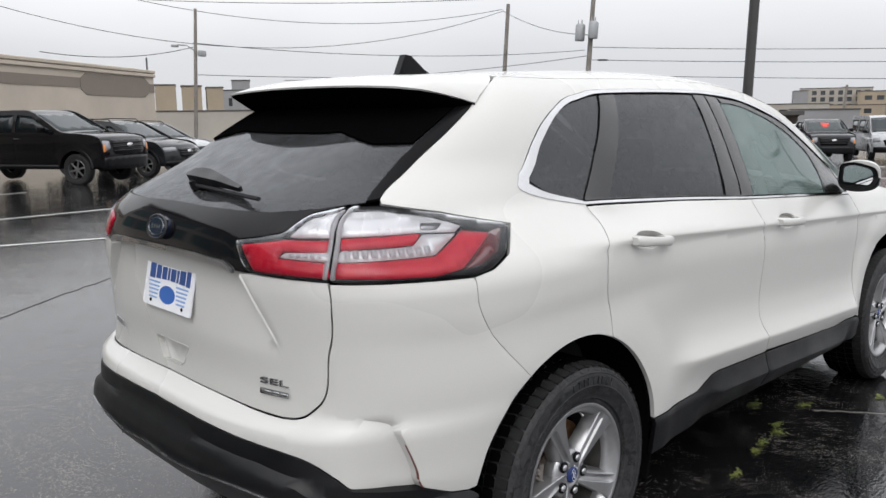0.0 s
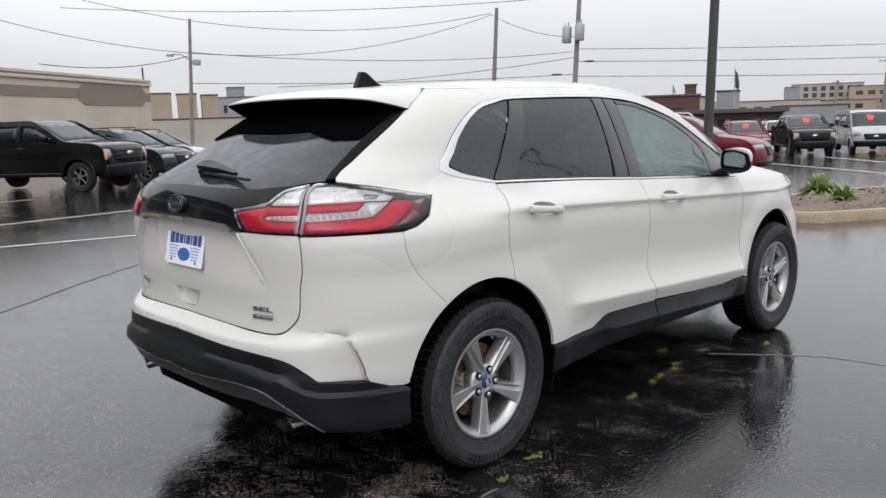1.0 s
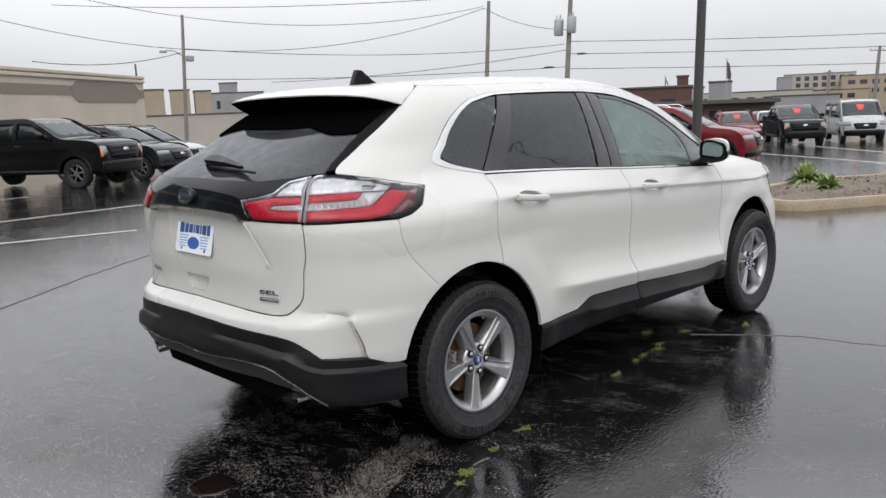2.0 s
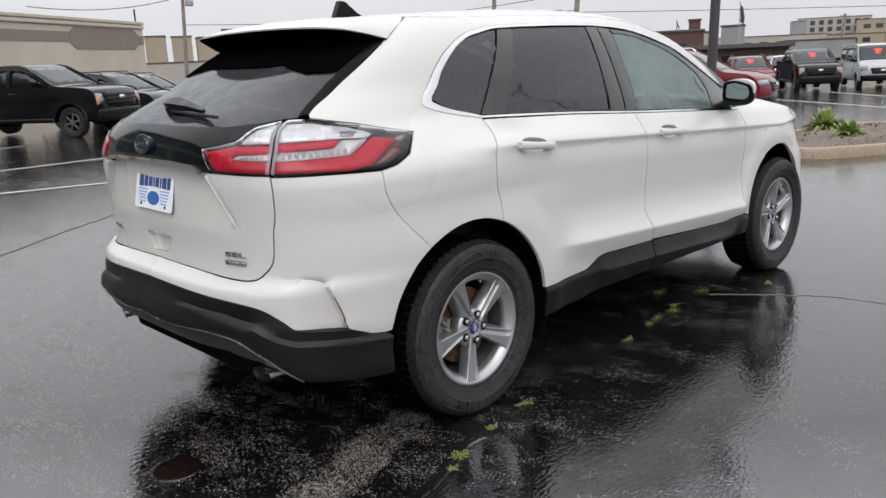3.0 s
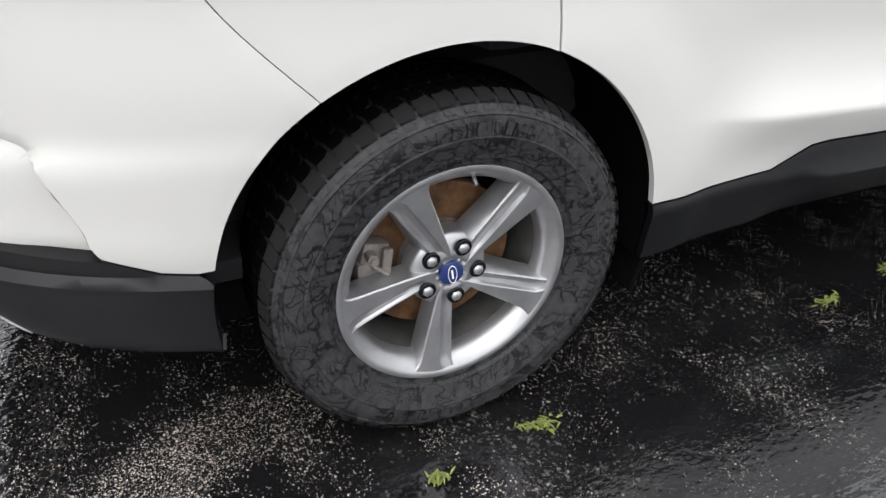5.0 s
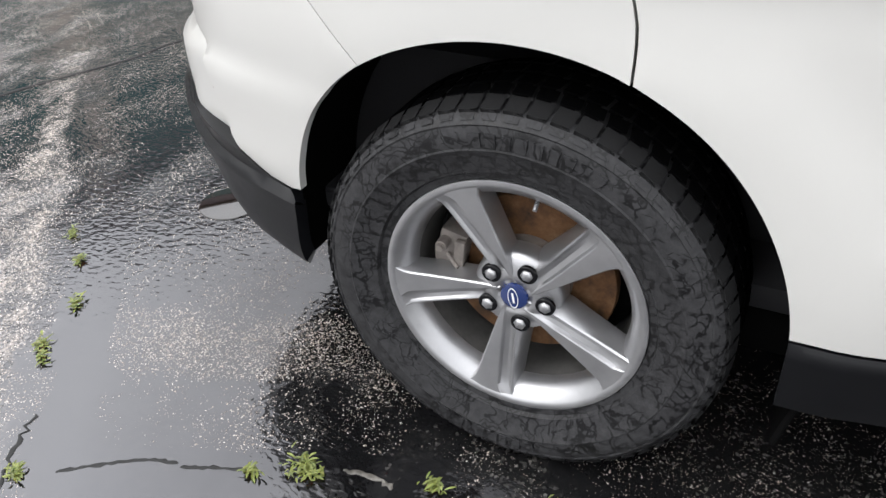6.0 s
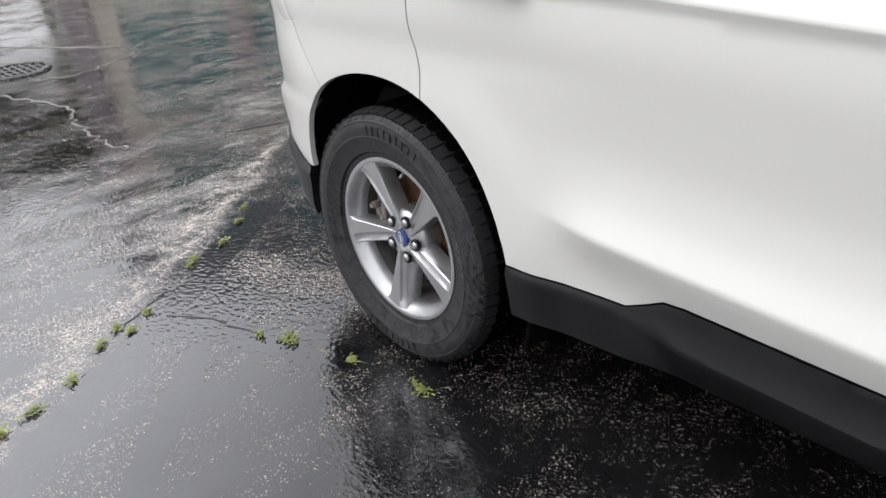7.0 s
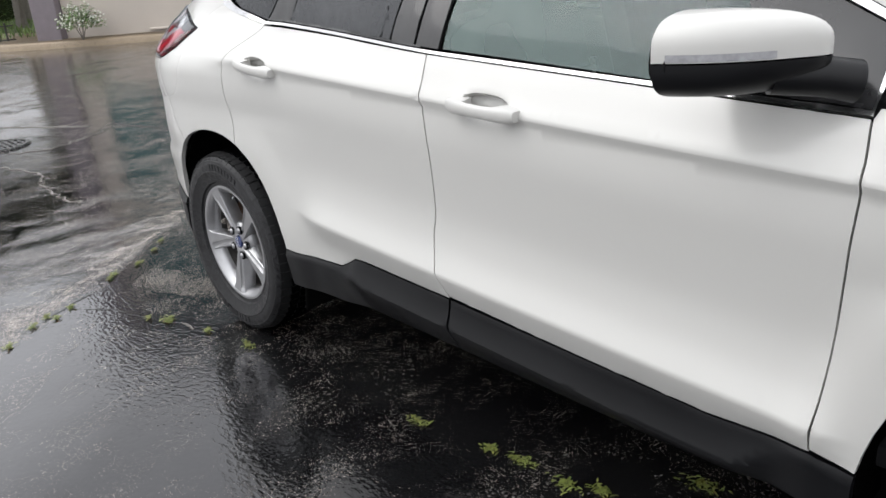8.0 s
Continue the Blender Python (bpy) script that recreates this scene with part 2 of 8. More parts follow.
def tube(bm, a, b, ra, rb=None, seg=12, caps=True):
    """A round bar from a to b."""
    a, b = Vector(a), Vector(b)
    rb = ra if rb is None else rb
    q = (b - a).to_track_quat("Z", "Y").to_matrix()
    rings = []
    for c, r in ((a, ra), (b, rb)):
        rings.append([bm.verts.new(c + q @ Vector((r * math.cos(2 * math.pi * i / seg), r * math.sin(2 * math.pi * i / seg), 0))) for i in range(seg)])
    for i in range(seg):
        j = (i + 1) % seg
        bm.faces.new((rings[0][i], rings[0][j], rings[1][j], rings[1][i]))
    if caps:
        bm.faces.new(rings[0][::-1])
        bm.faces.new(rings[1])
    return bm


def sweep(bm, pts, r, seg=8):
    """A round bar along points, with even joints."""
    pts = [Vector(p) for p in pts]
    rings = []
    for i, p in enumerate(pts):
        d = (pts[min(i + 1, len(pts) - 1)] - pts[max(i - 1, 0)]).normalized()
        q = d.to_track_quat("Z", "Y").to_matrix()
        rr = r(i / (len(pts) - 1)) if callable(r) else r
        rings.append([bm.verts.new(p + q @ Vector((rr * math.cos(2 * math.pi * k / seg), rr * math.sin(2 * math.pi * k / seg), 0))) for k in range(seg)])
    for a, b in zip(rings, rings[1:]):
        for k in range(seg):
            bm.faces.new((a[k], a[(k + 1) % seg], b[(k + 1) % seg], b[k]))
    bm.faces.new(rings[0][::-1])
    bm.faces.new(rings[-1])
    return bm


def lathe(bm, profile, seg=64, axis="y", closed=False):
    """Turns (r, h) pairs round an axis."""
    rings = []
    for r, h in profile:
        ring = []
        for i in range(seg):
            a = 2 * math.pi * i / seg
            c, s = r * math.cos(a), r * math.sin(a)
            ring.append(bm.verts.new((c, h, s) if axis == "y" else (c, s, h)))
        rings.append(ring)
    pairs = list(zip(rings, rings[1:])) + ([(rings[-1], rings[0])] if closed else [])
    for a, b in pairs:
        for i in range(seg):
            j = (i + 1) % seg
            bm.faces.new((a[i], a[j], b[j], b[i]))
    return rings


def prism(bm, outline, lo, hi, axis="y"):
    """A flat outline (u, v) raised from lo to hi along an axis: y takes (x, z), x takes (y, z), z takes (x, y)."""
    def at(u, v, h):
        return (u, h, v) if axis == "y" else ((h, u, v) if axis == "x" else (u, v, h))
    a = [bm.verts.new(at(u, v, lo)) for u, v in outline]
    b = [bm.verts.new(at(u, v, hi)) for u, v in outline]
    n = len(outline)
    for i in range(n):
        bm.faces.new((a[i], a[(i + 1) % n], b[(i + 1) % n], b[i]))
    bm.faces.new(a[::-1])
    bm.faces.new(b)
    return bm


def soften(bm, offset, seg=2, angle=30):
    edges = [e for e in bm.edges if len(e.link_faces) == 2 and e.calc_face_angle(0) > radians(angle)]
    bmesh.ops.bevel(bm, geom=edges, offset=offset, segments=seg, profile=0.6, affect="EDGES", clamp_overlap=True)
    return bm


def rounded(pts, r, seg=5, closed=True):
    """An outline with its corners rounded by r (or by a third value of the point)."""
    out, n = [], len(pts)
    for i, p in enumerate(pts):
        rr = p[2] if len(p) > 2 else r
        if not closed and i in (0, n - 1) or rr <= 0:
            out.append((p[0], p[1]))
            continue
        a, b, c = (Vector(q[:2]) for q in (pts[i - 1], p, pts[(i + 1) % n]))
        k = min(rr, (a - b).length * 0.45, (c - b).length * 0.45)
        s, e = b + (a - b).normalized() * k, b + (c - b).normalized() * k
        for j in range(seg + 1):
            u = j / seg
            out.append(tuple(s * (1 - u) ** 2 + b * 2 * u * (1 - u) + e * u * u))
    return out


def flow(pts, n=6):
    """A smooth open curve through points."""
    v = [Vector(p) for p in pts]
    out = []
    for i in range(len(v) - 1):
        p0, p1, p2, p3 = v[max(0, i - 1)], v[i], v[i + 1], v[min(len(v) - 1, i + 2)]
        for j in range(n):
            t = j / n
            out.append(tuple(0.5 * (2 * p1 + (p2 - p0) * t + (2 * p0 - 5 * p1 + 4 * p2 - p3) * t * t + (3 * p1 - p0 - 3 * p2 + p3) * t ** 3)))
    out.append(tuple(v[-1]))
    return out


def resample(loop, step):
    out, n = [], len(loop)
    for i in range(n):
        a, b = loop[i], loop[(i + 1) % n]
        d = math.dist(a[:2], b[:2])
        if d < 1e-5:
            continue
        k = max(1, int(math.ceil(d / step)))
        out += [(a[0] + (b[0] - a[0]) * j / k, a[1] + (b[1] - a[1]) * j / k) for j in range(k)]
    return out


def inside(poly, p):
    """Whether each of the points p (n x 2) lies inside the polygon."""
    x, y = p[:, 0], p[:, 1]
    hit = np.zeros(len(p), bool)
    n = len(poly)
    for i in range(n):
        (x1, y1), (x2, y2) = poly[i], poly[(i + 1) % n]
        if y1 == y2:
            continue
        cross = ((y1 > y) != (y2 > y)) & (x < (x2 - x1) * (y - y1) / (y2 - y1) + x1)
        hit ^= cross
    return hit


def away(poly, p):
    """The distance of each point from the polygon's edge."""
    best = np.full(len(p), 9.0)
    n = len(poly)
    for i in range(n):
        a, b = np.array(poly[i]), np.array(poly[(i + 1) % n])
        ab = b - a
        t = np.clip(((p - a) @ ab) / max(1e-12, ab @ ab), 0, 1)
        best = np.minimum(best, np.linalg.norm(p - a - t[:, None] * ab, axis=1))
    return best


def shell(surface, outline, holes=(), off=0.0, depth=0.018, step=0.03, lip=0.0015, lines=()):
    """A thin panel on a curved surface(u, v): its outline in (u, v), with a flange that turns inward."""
    loops = [resample(list(outline), step)] + [resample(list(h), step) for h in holes]
    pts, edges = [], []
    for lp in loops:
        k = len(pts)
        pts += lp
        edges += [(k + i, k + (i + 1) % len(lp)) for i in range(len(lp))]
    for ln in lines:
        run = [(a[0] + (b[0] - a[0]) * j / 4, a[1] + (b[1] - a[1]) * j / 4) for a, b in zip(ln, ln[1:]) for j in range(4)] + [ln[-1]]
        la = np.array(run)
        ok = inside(loops[0], la) & (away(loops[0], la) > step * 0.25)
        prev = None
        for q, k in zip(run, ok):
            if k:
                pts.append(q)
                if prev is not None:
                    edges.append((prev, len(pts) - 1))
                prev = len(pts) - 1
            else:
                prev = None
    arr = np.array(loops[0])
    (u0, v0), (u1, v1) = arr.min(0), arr.max(0)
    gu, gv = np.meshgrid(np.arange(u0, u1, step), np.arange(v0, v1, step))
    gu = gu + (np.arange(gu.shape[0])[:, None] % 2) * step / 2
    g = np.stack([gu.ravel(), gv.ravel()], 1)
    if len(g):
        keep = inside(loops[0], g) & (away(loops[0], g) > step * 0.45)
        for h in loops[1:]:
            keep &= ~inside(h, g) & (away(h, g) > step * 0.45)
        for ln in lines:
            for a, b in zip(ln, ln[1:]):
                a, ab = np.array(a), np.array(b) - np.array(a)
                t = np.clip(((g - a) @ ab) / (ab @ ab), 0, 1)
                keep &= np.linalg.norm(g - a - t[:, None] * ab, axis=1) > step * 0.3
        pts += [tuple(q) for q in g[keep]]
    vs, _, fs, *_ = geometry.delaunay_2d_cdt([Vector(q) for q in pts], edges, [], 0, 1e-6)
    mid = np.array([[sum(vs[i][c] for i in f) / len(f) for c in (0, 1)] for f in fs])
    ok = inside(loops[0], mid)
    for h in loops[1:]:
        ok &= ~inside(h, mid)
    fs = [f for f, k in zip(fs, ok) if k]
    used = sorted({i for f in fs for i in f})
    where = {i: k for k, i in enumerate(used)}
    fs = [[where[i] for i in f] for f in fs]
    eps, top, nor = 0.004, [], []
    for i in used:
        u, v = vs[i]
        p = Vector(surface(u, v))
        du = Vector(surface(u + eps, v)) - Vector(surface(u - eps, v))
        dv = Vector(surface(u, v + eps)) - Vector(surface(u, v - eps))
        nn = du.cross(dv)
        nn.normalize()
        top.append(p + nn * off)
        nor.append(nn)
    count = {}
    for f in fs:
        for a, b in zip(f, f[1:] + f[:1]):
            count[(a, b)] = count.get((a, b), 0) + 1
    rim = [e for e in count if (e[1], e[0]) not in count]
    verts = [p.copy() for p in top]
    ring = {}
    for a, b in rim:
        for i in (a, b):
            if i not in ring:
                verts[i] = top[i] - nor[i] * lip
                ring[i] = len(verts)
                verts.append(top[i] - nor[i] * depth)
    faces = fs + [[b, a, ring[a], ring[b]] for a, b in rim]
    # turn all faces outward
    f = fs[0]
    fn = (verts[f[1]] - verts[f[0]]).cross(verts[f[2]] - verts[f[0]])
    if fn.dot(nor[f[0]]) < 0:
        faces = [q[::-1] for q in faces]
    return verts, faces


def mirrored(verts, faces):
    return [Vector((v.x, -v.y, v.z)) for v in verts], [f[::-1] for f in faces]


def panel(name, outline, material, parent, holes=(), both=True, label="", surface=None, sharp=40, **kw):
    """A panel of the car's skin, with its twin on the far side."""
    v, f = shell(surface or around, outline, holes, **kw)
    obs = []
    for k in range(2 if both else 1):
        if k:
            v, f = mirrored(v, f)
        me = mesh_of(name, v, f)
        me.set_sharp_from_angle(angle=radians(sharp))
        obs.append(put(name, me, material, parent, label))
    return obs


def curve(pts):
    """A smooth curve through (t, v) pairs, monotone where they are."""
    t = [float(p[0]) for p in pts]
    v = [float(p[1]) for p in pts]
    n = len(t)
    d = [(v[i + 1] - v[i]) / (t[i + 1] - t[i]) for i in range(n - 1)]
    m = [d[0]] + [0.0 if d[i - 1] * d[i] <= 0 else 2 * d[i - 1] * d[i] / (d[i - 1] + d[i]) for i in range(1, n - 1)] + [d[-1]]

    def at(x):
        if x <= t[0]:
            return v[0]
        if x >= t[-1]:
            return v[-1]
        i = 0
        while x > t[i + 1]:
            i += 1
        h = t[i + 1] - t[i]
        u = (x - t[i]) / h
        return (v[i] * (1 + 2 * u) * (1 - u) ** 2 + m[i] * h * u * (1 - u) ** 2 + v[i + 1] * u * u * (3 - 2 * u) + m[i + 1] * h * u * u * (u - 1))

    return at


def ease(a, b, x):
    u = min(1.0, max(0.0, (x - a) / (b - a)))
    return u * u * (3 - 2 * u)


# ---- the car's skin: x forward from the rear axle, z up, half width by x and z ----
XC = 0.35
AXLE = 2.849
SIDE = curve([(0.12, 0.76), (0.22, 0.79), (0.29, 0.865), (0.312, 0.918), (0.328, 0.936), (0.350, 0.937), (0.40, 0.923), (0.44, 0.920), (0.475, 0.925), (0.51, 0.935), (0.545, 0.948), (0.566, 0.9557), (0.575, 0.9573), (0.582, 0.9545), (0.61, 0.941), (0.66, 0.924), (0.74, 0.9135),
              (0.86, 0.920), (0.95, 0.926), (1.0, 0.9235), (1.033, 0.9205), (1.045, 0.9288), (1.050, 0.9292), (1.057, 0.9265), (1.08, 0.912), (1.12, 0.890), (1.165, 0.866), (1.22, 0.846),
              (1.30, 0.809), (1.40, 0.758), (1.50, 0.702), (1.57, 0.656), (1.62, 0.61), (1.66, 0.54), (1.70, 0.40)])
PLAIN = curve([(0.12, 0.76), (0.22, 0.79), (0.29, 0.865), (0.312, 0.918), (0.328, 0.936), (0.350, 0.937), (0.40, 0.927), (0.44, 0.928), (0.475, 0.930), (0.52, 0.930), (0.64, 0.927), (0.74, 0.923), (0.86, 0.922)])
CREASES = [[(-0.25 + 0.1 * i, c - 0.055 * (min(-0.25 + 0.1 * i, 2.9) - 1.3)) for i in range(37)] for c in (0.545, 0.566, 0.575, 0.582, 1.033, 1.045, 1.050, 1.057, 1.08)]
BACK = curve([(0.18, -0.62), (0.26, -0.76), (0.34, -0.885), (0.42, -0.940), (0.50, -0.974), (0.545, -0.978), (0.575, -0.965), (0.66, -0.953), (0.680, -0.948), (0.688, -0.943), (0.694, -0.934), (0.72, -0.893),
              (0.80, -0.884), (0.95, -0.892), (1.05, -0.900), (1.12, -0.902), (1.20, -0.888), (1.25, -0.852), (1.275, -0.815), (1.35, -0.660), (1.436, -0.480), (1.525, -0.295), (1.60, -0.150), (1.70, 0.02)])
SQUARE = curve([(0.2, 3.6), (1.26, 3.6), (1.347, 3.6), (1.436, 4.2), (1.525, 5.0), (1.65, 5.2)])
PLAN = curve([(-1.2, -0.03), (0.2, -0.012), (0.9, -0.002), (1.4, 0.0), (2.0, -0.002), (2.5, -0.012), (2.9, -0.03), (3.3, -0.11), (3.6, -0.28), (3.78, -0.52)])


def width(x, z):
    zz = z + 0.055 * (max(-0.3, min(x, 2.9)) - 1.3) * ease(1.62, 1.35, z) * ease(0.34, 0.48, z)
    w = SIDE(zz)
    if zz < 0.86:
        k = ease(0.48, 0.74, x) * ease(2.42, 2.30, x)
        w = PLAIN(zz) * (1 - k) + w * k
    w += PLAN(x) * (1 - 0.38 * ease(2.7, 3.3, x) * ease(0.92, 0.66, z))
    w -= ease(1.3, 0.1, x) * ease(1.06, 1.17, zz) * (0.115 - 0.085 * ease(1.2, 1.6, z))
    w -= 0.10 * ease(1.7, 3.0, x) * ease(1.12, 1.3, zz)
    for ax in (0.0, AXLE):
        r = math.hypot(x - ax, z - 0.40)
        if r < 0.75:
            w += 0.013 * ease(0.615, 0.50, r)
    return w


def semi(z):
    return XC - BACK(z), width(XC, z), SQUARE(z)


# the way round the rear corner, by length; finer towards both ends
_N = 600
_half = [0.5 * (2 * i / _N) ** 2.6 for i in range(_N // 2)]
_ang = [math.pi / 2 * u for u in _half] + [math.pi / 4] + [math.pi / 2 * (1 - u) for u in _half[::-1]]
_pts = [(1.25 * math.sin(a) ** (2 / 3.6), 0.92 * max(0.0, math.cos(a)) ** (2 / 3.6)) for a in _ang]
_len = [0.0]
for _i in range(_N):
    _len.append(_len[-1] + math.dist(_pts[_i], _pts[_i + 1]))
ROUND = _len[-1]


def between(keys, values, x):
    lo, hi = 0, len(keys) - 1
    x = min(max(x, keys[0]), keys[-1])
    while hi - lo > 1:
        mid = (lo + hi) // 2
        lo, hi = (mid, hi) if keys[mid] <= x else (lo, mid)
    return values[lo] + (values[hi] - values[lo]) * (x - keys[lo]) / max(1e-12, keys[hi] - keys[lo])


def angle_of(run):
    return between(_len, _ang, run)


def run_of(a):
    return between(_ang, _len, a)


def smooth_width(z):
    """Half width at the corner's start with its creases melted away."""
    return sum(width(XC, z + d) for d in (-0.07, -0.045, -0.02, 0.0, 0.02, 0.045, 0.07)) / 7


def haunch(s, z):
    """How far the rear corner swells out and back, over the plain rounded plan."""
    d = 0.045 * ease(0.38, -0.38, s) * ease(-1.20, -0.62, s) * ease(1.40, 1.20, z) * ease(0.42, 0.90, z)
    return -0.58 * d, -0.81 * d


def skin(s, z):
    """The skin at s along the car (x on the side; below XC it runs on round the rear corner) and height z, right half."""
    px, py = haunch(s, z)
    if s >= XC:
        return (s + px, py - width(s, z), z)
    a, b, n = semi(z)
    t = angle_of(XC - s)
    if 0.98 < z < 1.26:
        b += (smooth_width(z) - b) * ease(0.35, -0.1, s) * ease(0.98, 1.03, z) * ease(1.26, 1.21, z)
    return (XC - a * math.sin(t) ** (2 / n) + px, py - b * max(0.0, math.cos(t)) ** (2 / n), z)


S0 = XC - ROUND


def sd_line(pts, s, z):
    """Signed distance from a polyline: positive on its left."""
    best, sign = 9.0, 1.0
    for (x1, y1), (x2, y2) in zip(pts, pts[1:]):
        dx, dy = x2 - x1, y2 - y1
        t = min(1.0, max(0.0, ((s - x1) * dx + (z - y1) * dy) / (dx * dx + dy * dy)))
        d = math.hypot(s - x1 - t * dx, z - y1 - t * dy)
        if d < best:
            best = d
            sign = 1.0 if dx * (z - y1) - dy * (s - x1) > 0 else -1.0
    return best * sign


VENT = flow([(-0.81, 0.738), (-0.76, 0.733), (-0.70, 0.722), (-0.645, 0.702), (-0.610, 0.655), (-0.545, 0.505), (-0.53, 0.46)], 4)


def wrap(s, z):
    """The skin without its recesses, right side, tail and left."""
    flip = s < S0
    x, y, zz = skin(2 * S0 - s if flip else s, z)
    return (x, -y if flip else y, zz)


def around(s, z):
    """The whole skin: the right side, round the tail and on to the left."""
    flip = s < S0
    q = 2 * S0 - s if flip else s
    x, y, zz = skin(q, z)
    inward = 0.0
    if q < -0.95 and 0.86 < z < 1.13:  # number plate field between two creases
        edge = 0.42 + (1.11 - z) * 0.62
        deep = min(1.0, max(0.0, (z - 0.885) / 0.16))
        inward = 0.028 * deep * ease(edge + 0.003, edge - 0.007, q - S0) + 0.003 * min(1.0, 3 * deep) * max(0.0, 1 - abs(q - S0 - edge - 0.009) / 0.006)
    elif -0.95 < q < -0.5 and 0.42 < z < 0.78:  # corner blade of the bumper
        d = sd_line(VENT, q, z)
        if d < 0.03:
            inward = 0.026 * ease(0.005, -0.010, d) * ease(-0.80, -0.60, q)
    if inward:
        e = 0.01
        p0, p1 = skin(q - e, z), skin(q + e, z)
        tx, ty = p1[0] - p0[0], p1[1] - p0[1]
        k = math.hypot(tx, ty) or 1.0
        x, y = x + inward * (-ty / k), y + inward * (tx / k)
    return (x, -y if flip else y, zz)


SHELF = [(-1.75, 0.604), (-1.28, 0.602), (-1.005, 0.588), (-0.876, 0.560), (-0.79, 0.510), (-0.735, 0.492), (-0.545, 0.478), (-0.30, 0.462)]


def tail_clad(s, z):
    """The black bumper face: its lower part stands proud below a shelf."""
    flip = s < S0
    q = 2 * S0 - s if flip else s
    x, y, zz = skin(q, z)
    proud = 0.016 * ease(0.010, -0.008, sd_line(SHELF, q, z))
    p0, p1 = skin(q - 0.01, z), skin(q + 0.01, z)
    tx, ty = p1[0] - p0[0], p1[1] - p0[1]
    k = math.hypot(tx, ty) or 1.0
    x, y = x + proud * ty / k, y - proud * tx / k
    return (x, -y if flip else y, zz)


def s_at(x, z):
    """Where along the skin the given x is met at height z."""
    if x >= XC:
        return x
    a, b, n = semi(z)
    return XC - run_of(math.asin(min(1.0, (XC - x) / a) ** (n / 2)))


def arch(cx, a0, a1, r=0.440, cz=0.398, n=26):
    """The wheel opening's edge, round in side view."""
    out = []
    for i in range(n + 1):
        a = a0 + (a1 - a0) * i / n
        z = cz + r * math.sin(radians(a))
        out.append((s_at(cx + r * math.cos(radians(a)), z), z))
    return out


# ---------------------------------------------------------------- the white car
car = thing("sport_utility_vehicle", "wet white mid-size SUV with closed tailgate and black lower cladding", "car")

LAMP = rounded([(-0.727, 1.277), (-0.64, 1.276), (-0.436, 1.248), (-0.195, 1.200, 0.02), (-0.27, 1.135), (-0.345, 1.104), (-0.418, 1.090), (-0.62, 1.094), (-0.812, 1.097), (-0.754, 1.197)], 0.012, 3)
GLAMP = rounded([(-1.082, 1.185, 0.015), (-0.97, 1.199), (-0.895, 1.212), (-0.825, 1.258), (-0.7315, 1.276), (-0.757, 1.197), (-0.815, 1.097), (-1.060, 1.105, 0.02)], 0.012, 3)
RAIL = [(-0.14, 1.330), (-0.103, 1.385), (0.0, 1.458), (0.14, 1.515), (0.27, 1.558), (0.40, 1.585), (0.52, 1.598), (0.846, 1.604), (1.10, 1.603), (1.26, 1.598), (1.522, 1.571), (1.843, 1.482), (2.03, 1.398), (2.174, 1.325), (2.36, 1.228)]
RIM = [(-0.30, 1.639), (0.05, 1.639), (0.30, 1.640), (0.846, 1.648), (1.241, 1.640), (1.522, 1.612), (1.843, 1.525), (2.174, 1.372), (2.47, 1.215)]
BELT_R = [(-0.128, 1.300), (-0.095, 1.281), (0.036, 1.249), (0.235, 1.214)]
SEAM_R = [(0.236, 1.208), (0.218, 1.172), (0.160, 1.10), (0.148, 0.975), (0.170, 0.881), arch(0, 66.7, 66.7, n=1)[0]]
SEAM_M = [(1.236, 1.156), (1.254, 1.06), (1.272, 0.92), (1.267, 0.74), (1.262, 0.66), (1.292, 0.57), (1.316, 0.507)]
SEAM_F = [(2.352, 1.088), (2.364, 0.993), (2.354, 0.84), (2.341, 0.65), (2.330, 0.474)]
BSEAM = [(-0.414, 1.086), (-0.410, 0.999), (-0.358, 0.905), arch(0, 121.7, 121.7, n=1)[0]]
SILL_TOP = [(0.437, 0.452), (0.60, 0.455), (0.765, 0.462), (0.81, 0.482), (0.86, 0.509), (0.91, 0.514), (1.314, 0.500), (1.75, 0.477), (2.12, 0.456), (2.22, 0.462), (2.33, 0.468), (2.411, 0.450)]


def shifted(pts, dx=0.0, dz=0.0):
    return [(s + dx, z + dz) for s, z in pts]


g = 0.0022
# quarter panel with roof rail and windscreen pillar, in one piece
quarter = (flow(shifted(BSEAM, 0.0012, 0))[::-1] + [(-0.345, 1.100 - g), (-0.262, 1.131), (-0.185, 1.203, )] + [(-0.436, 1.252), (-0.64, 1.280)]
           + flow([(-0.655, 1.290), (-0.664, 1.315), (-0.659, 1.346), (-0.650, 1.391), (-0.630, 1.435), (-0.581, 1.525), (-0.574, 1.551), (-0.545, 1.595), (-0.422, 1.638)], 4) + flow(RIM, 4)
           + flow(shifted(RAIL, 0, 0.003), 4)[::-1] + flow(BELT_R, 3)[1:] + flow(shifted(SEAM_R, -g, 0), 4) + arch(0, 67.0, 121.4)[1:])
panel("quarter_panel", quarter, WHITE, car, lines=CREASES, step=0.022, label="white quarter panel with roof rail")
rear_door = flow(shifted(SEAM_R, g, 0), 4) + arch(0, 66.3, 7.0)[1:] + SILL_TOP[1:7] + flow(shifted(SEAM_M, -g, 0), 4)[::-1] + [(0.8, 1.184)]


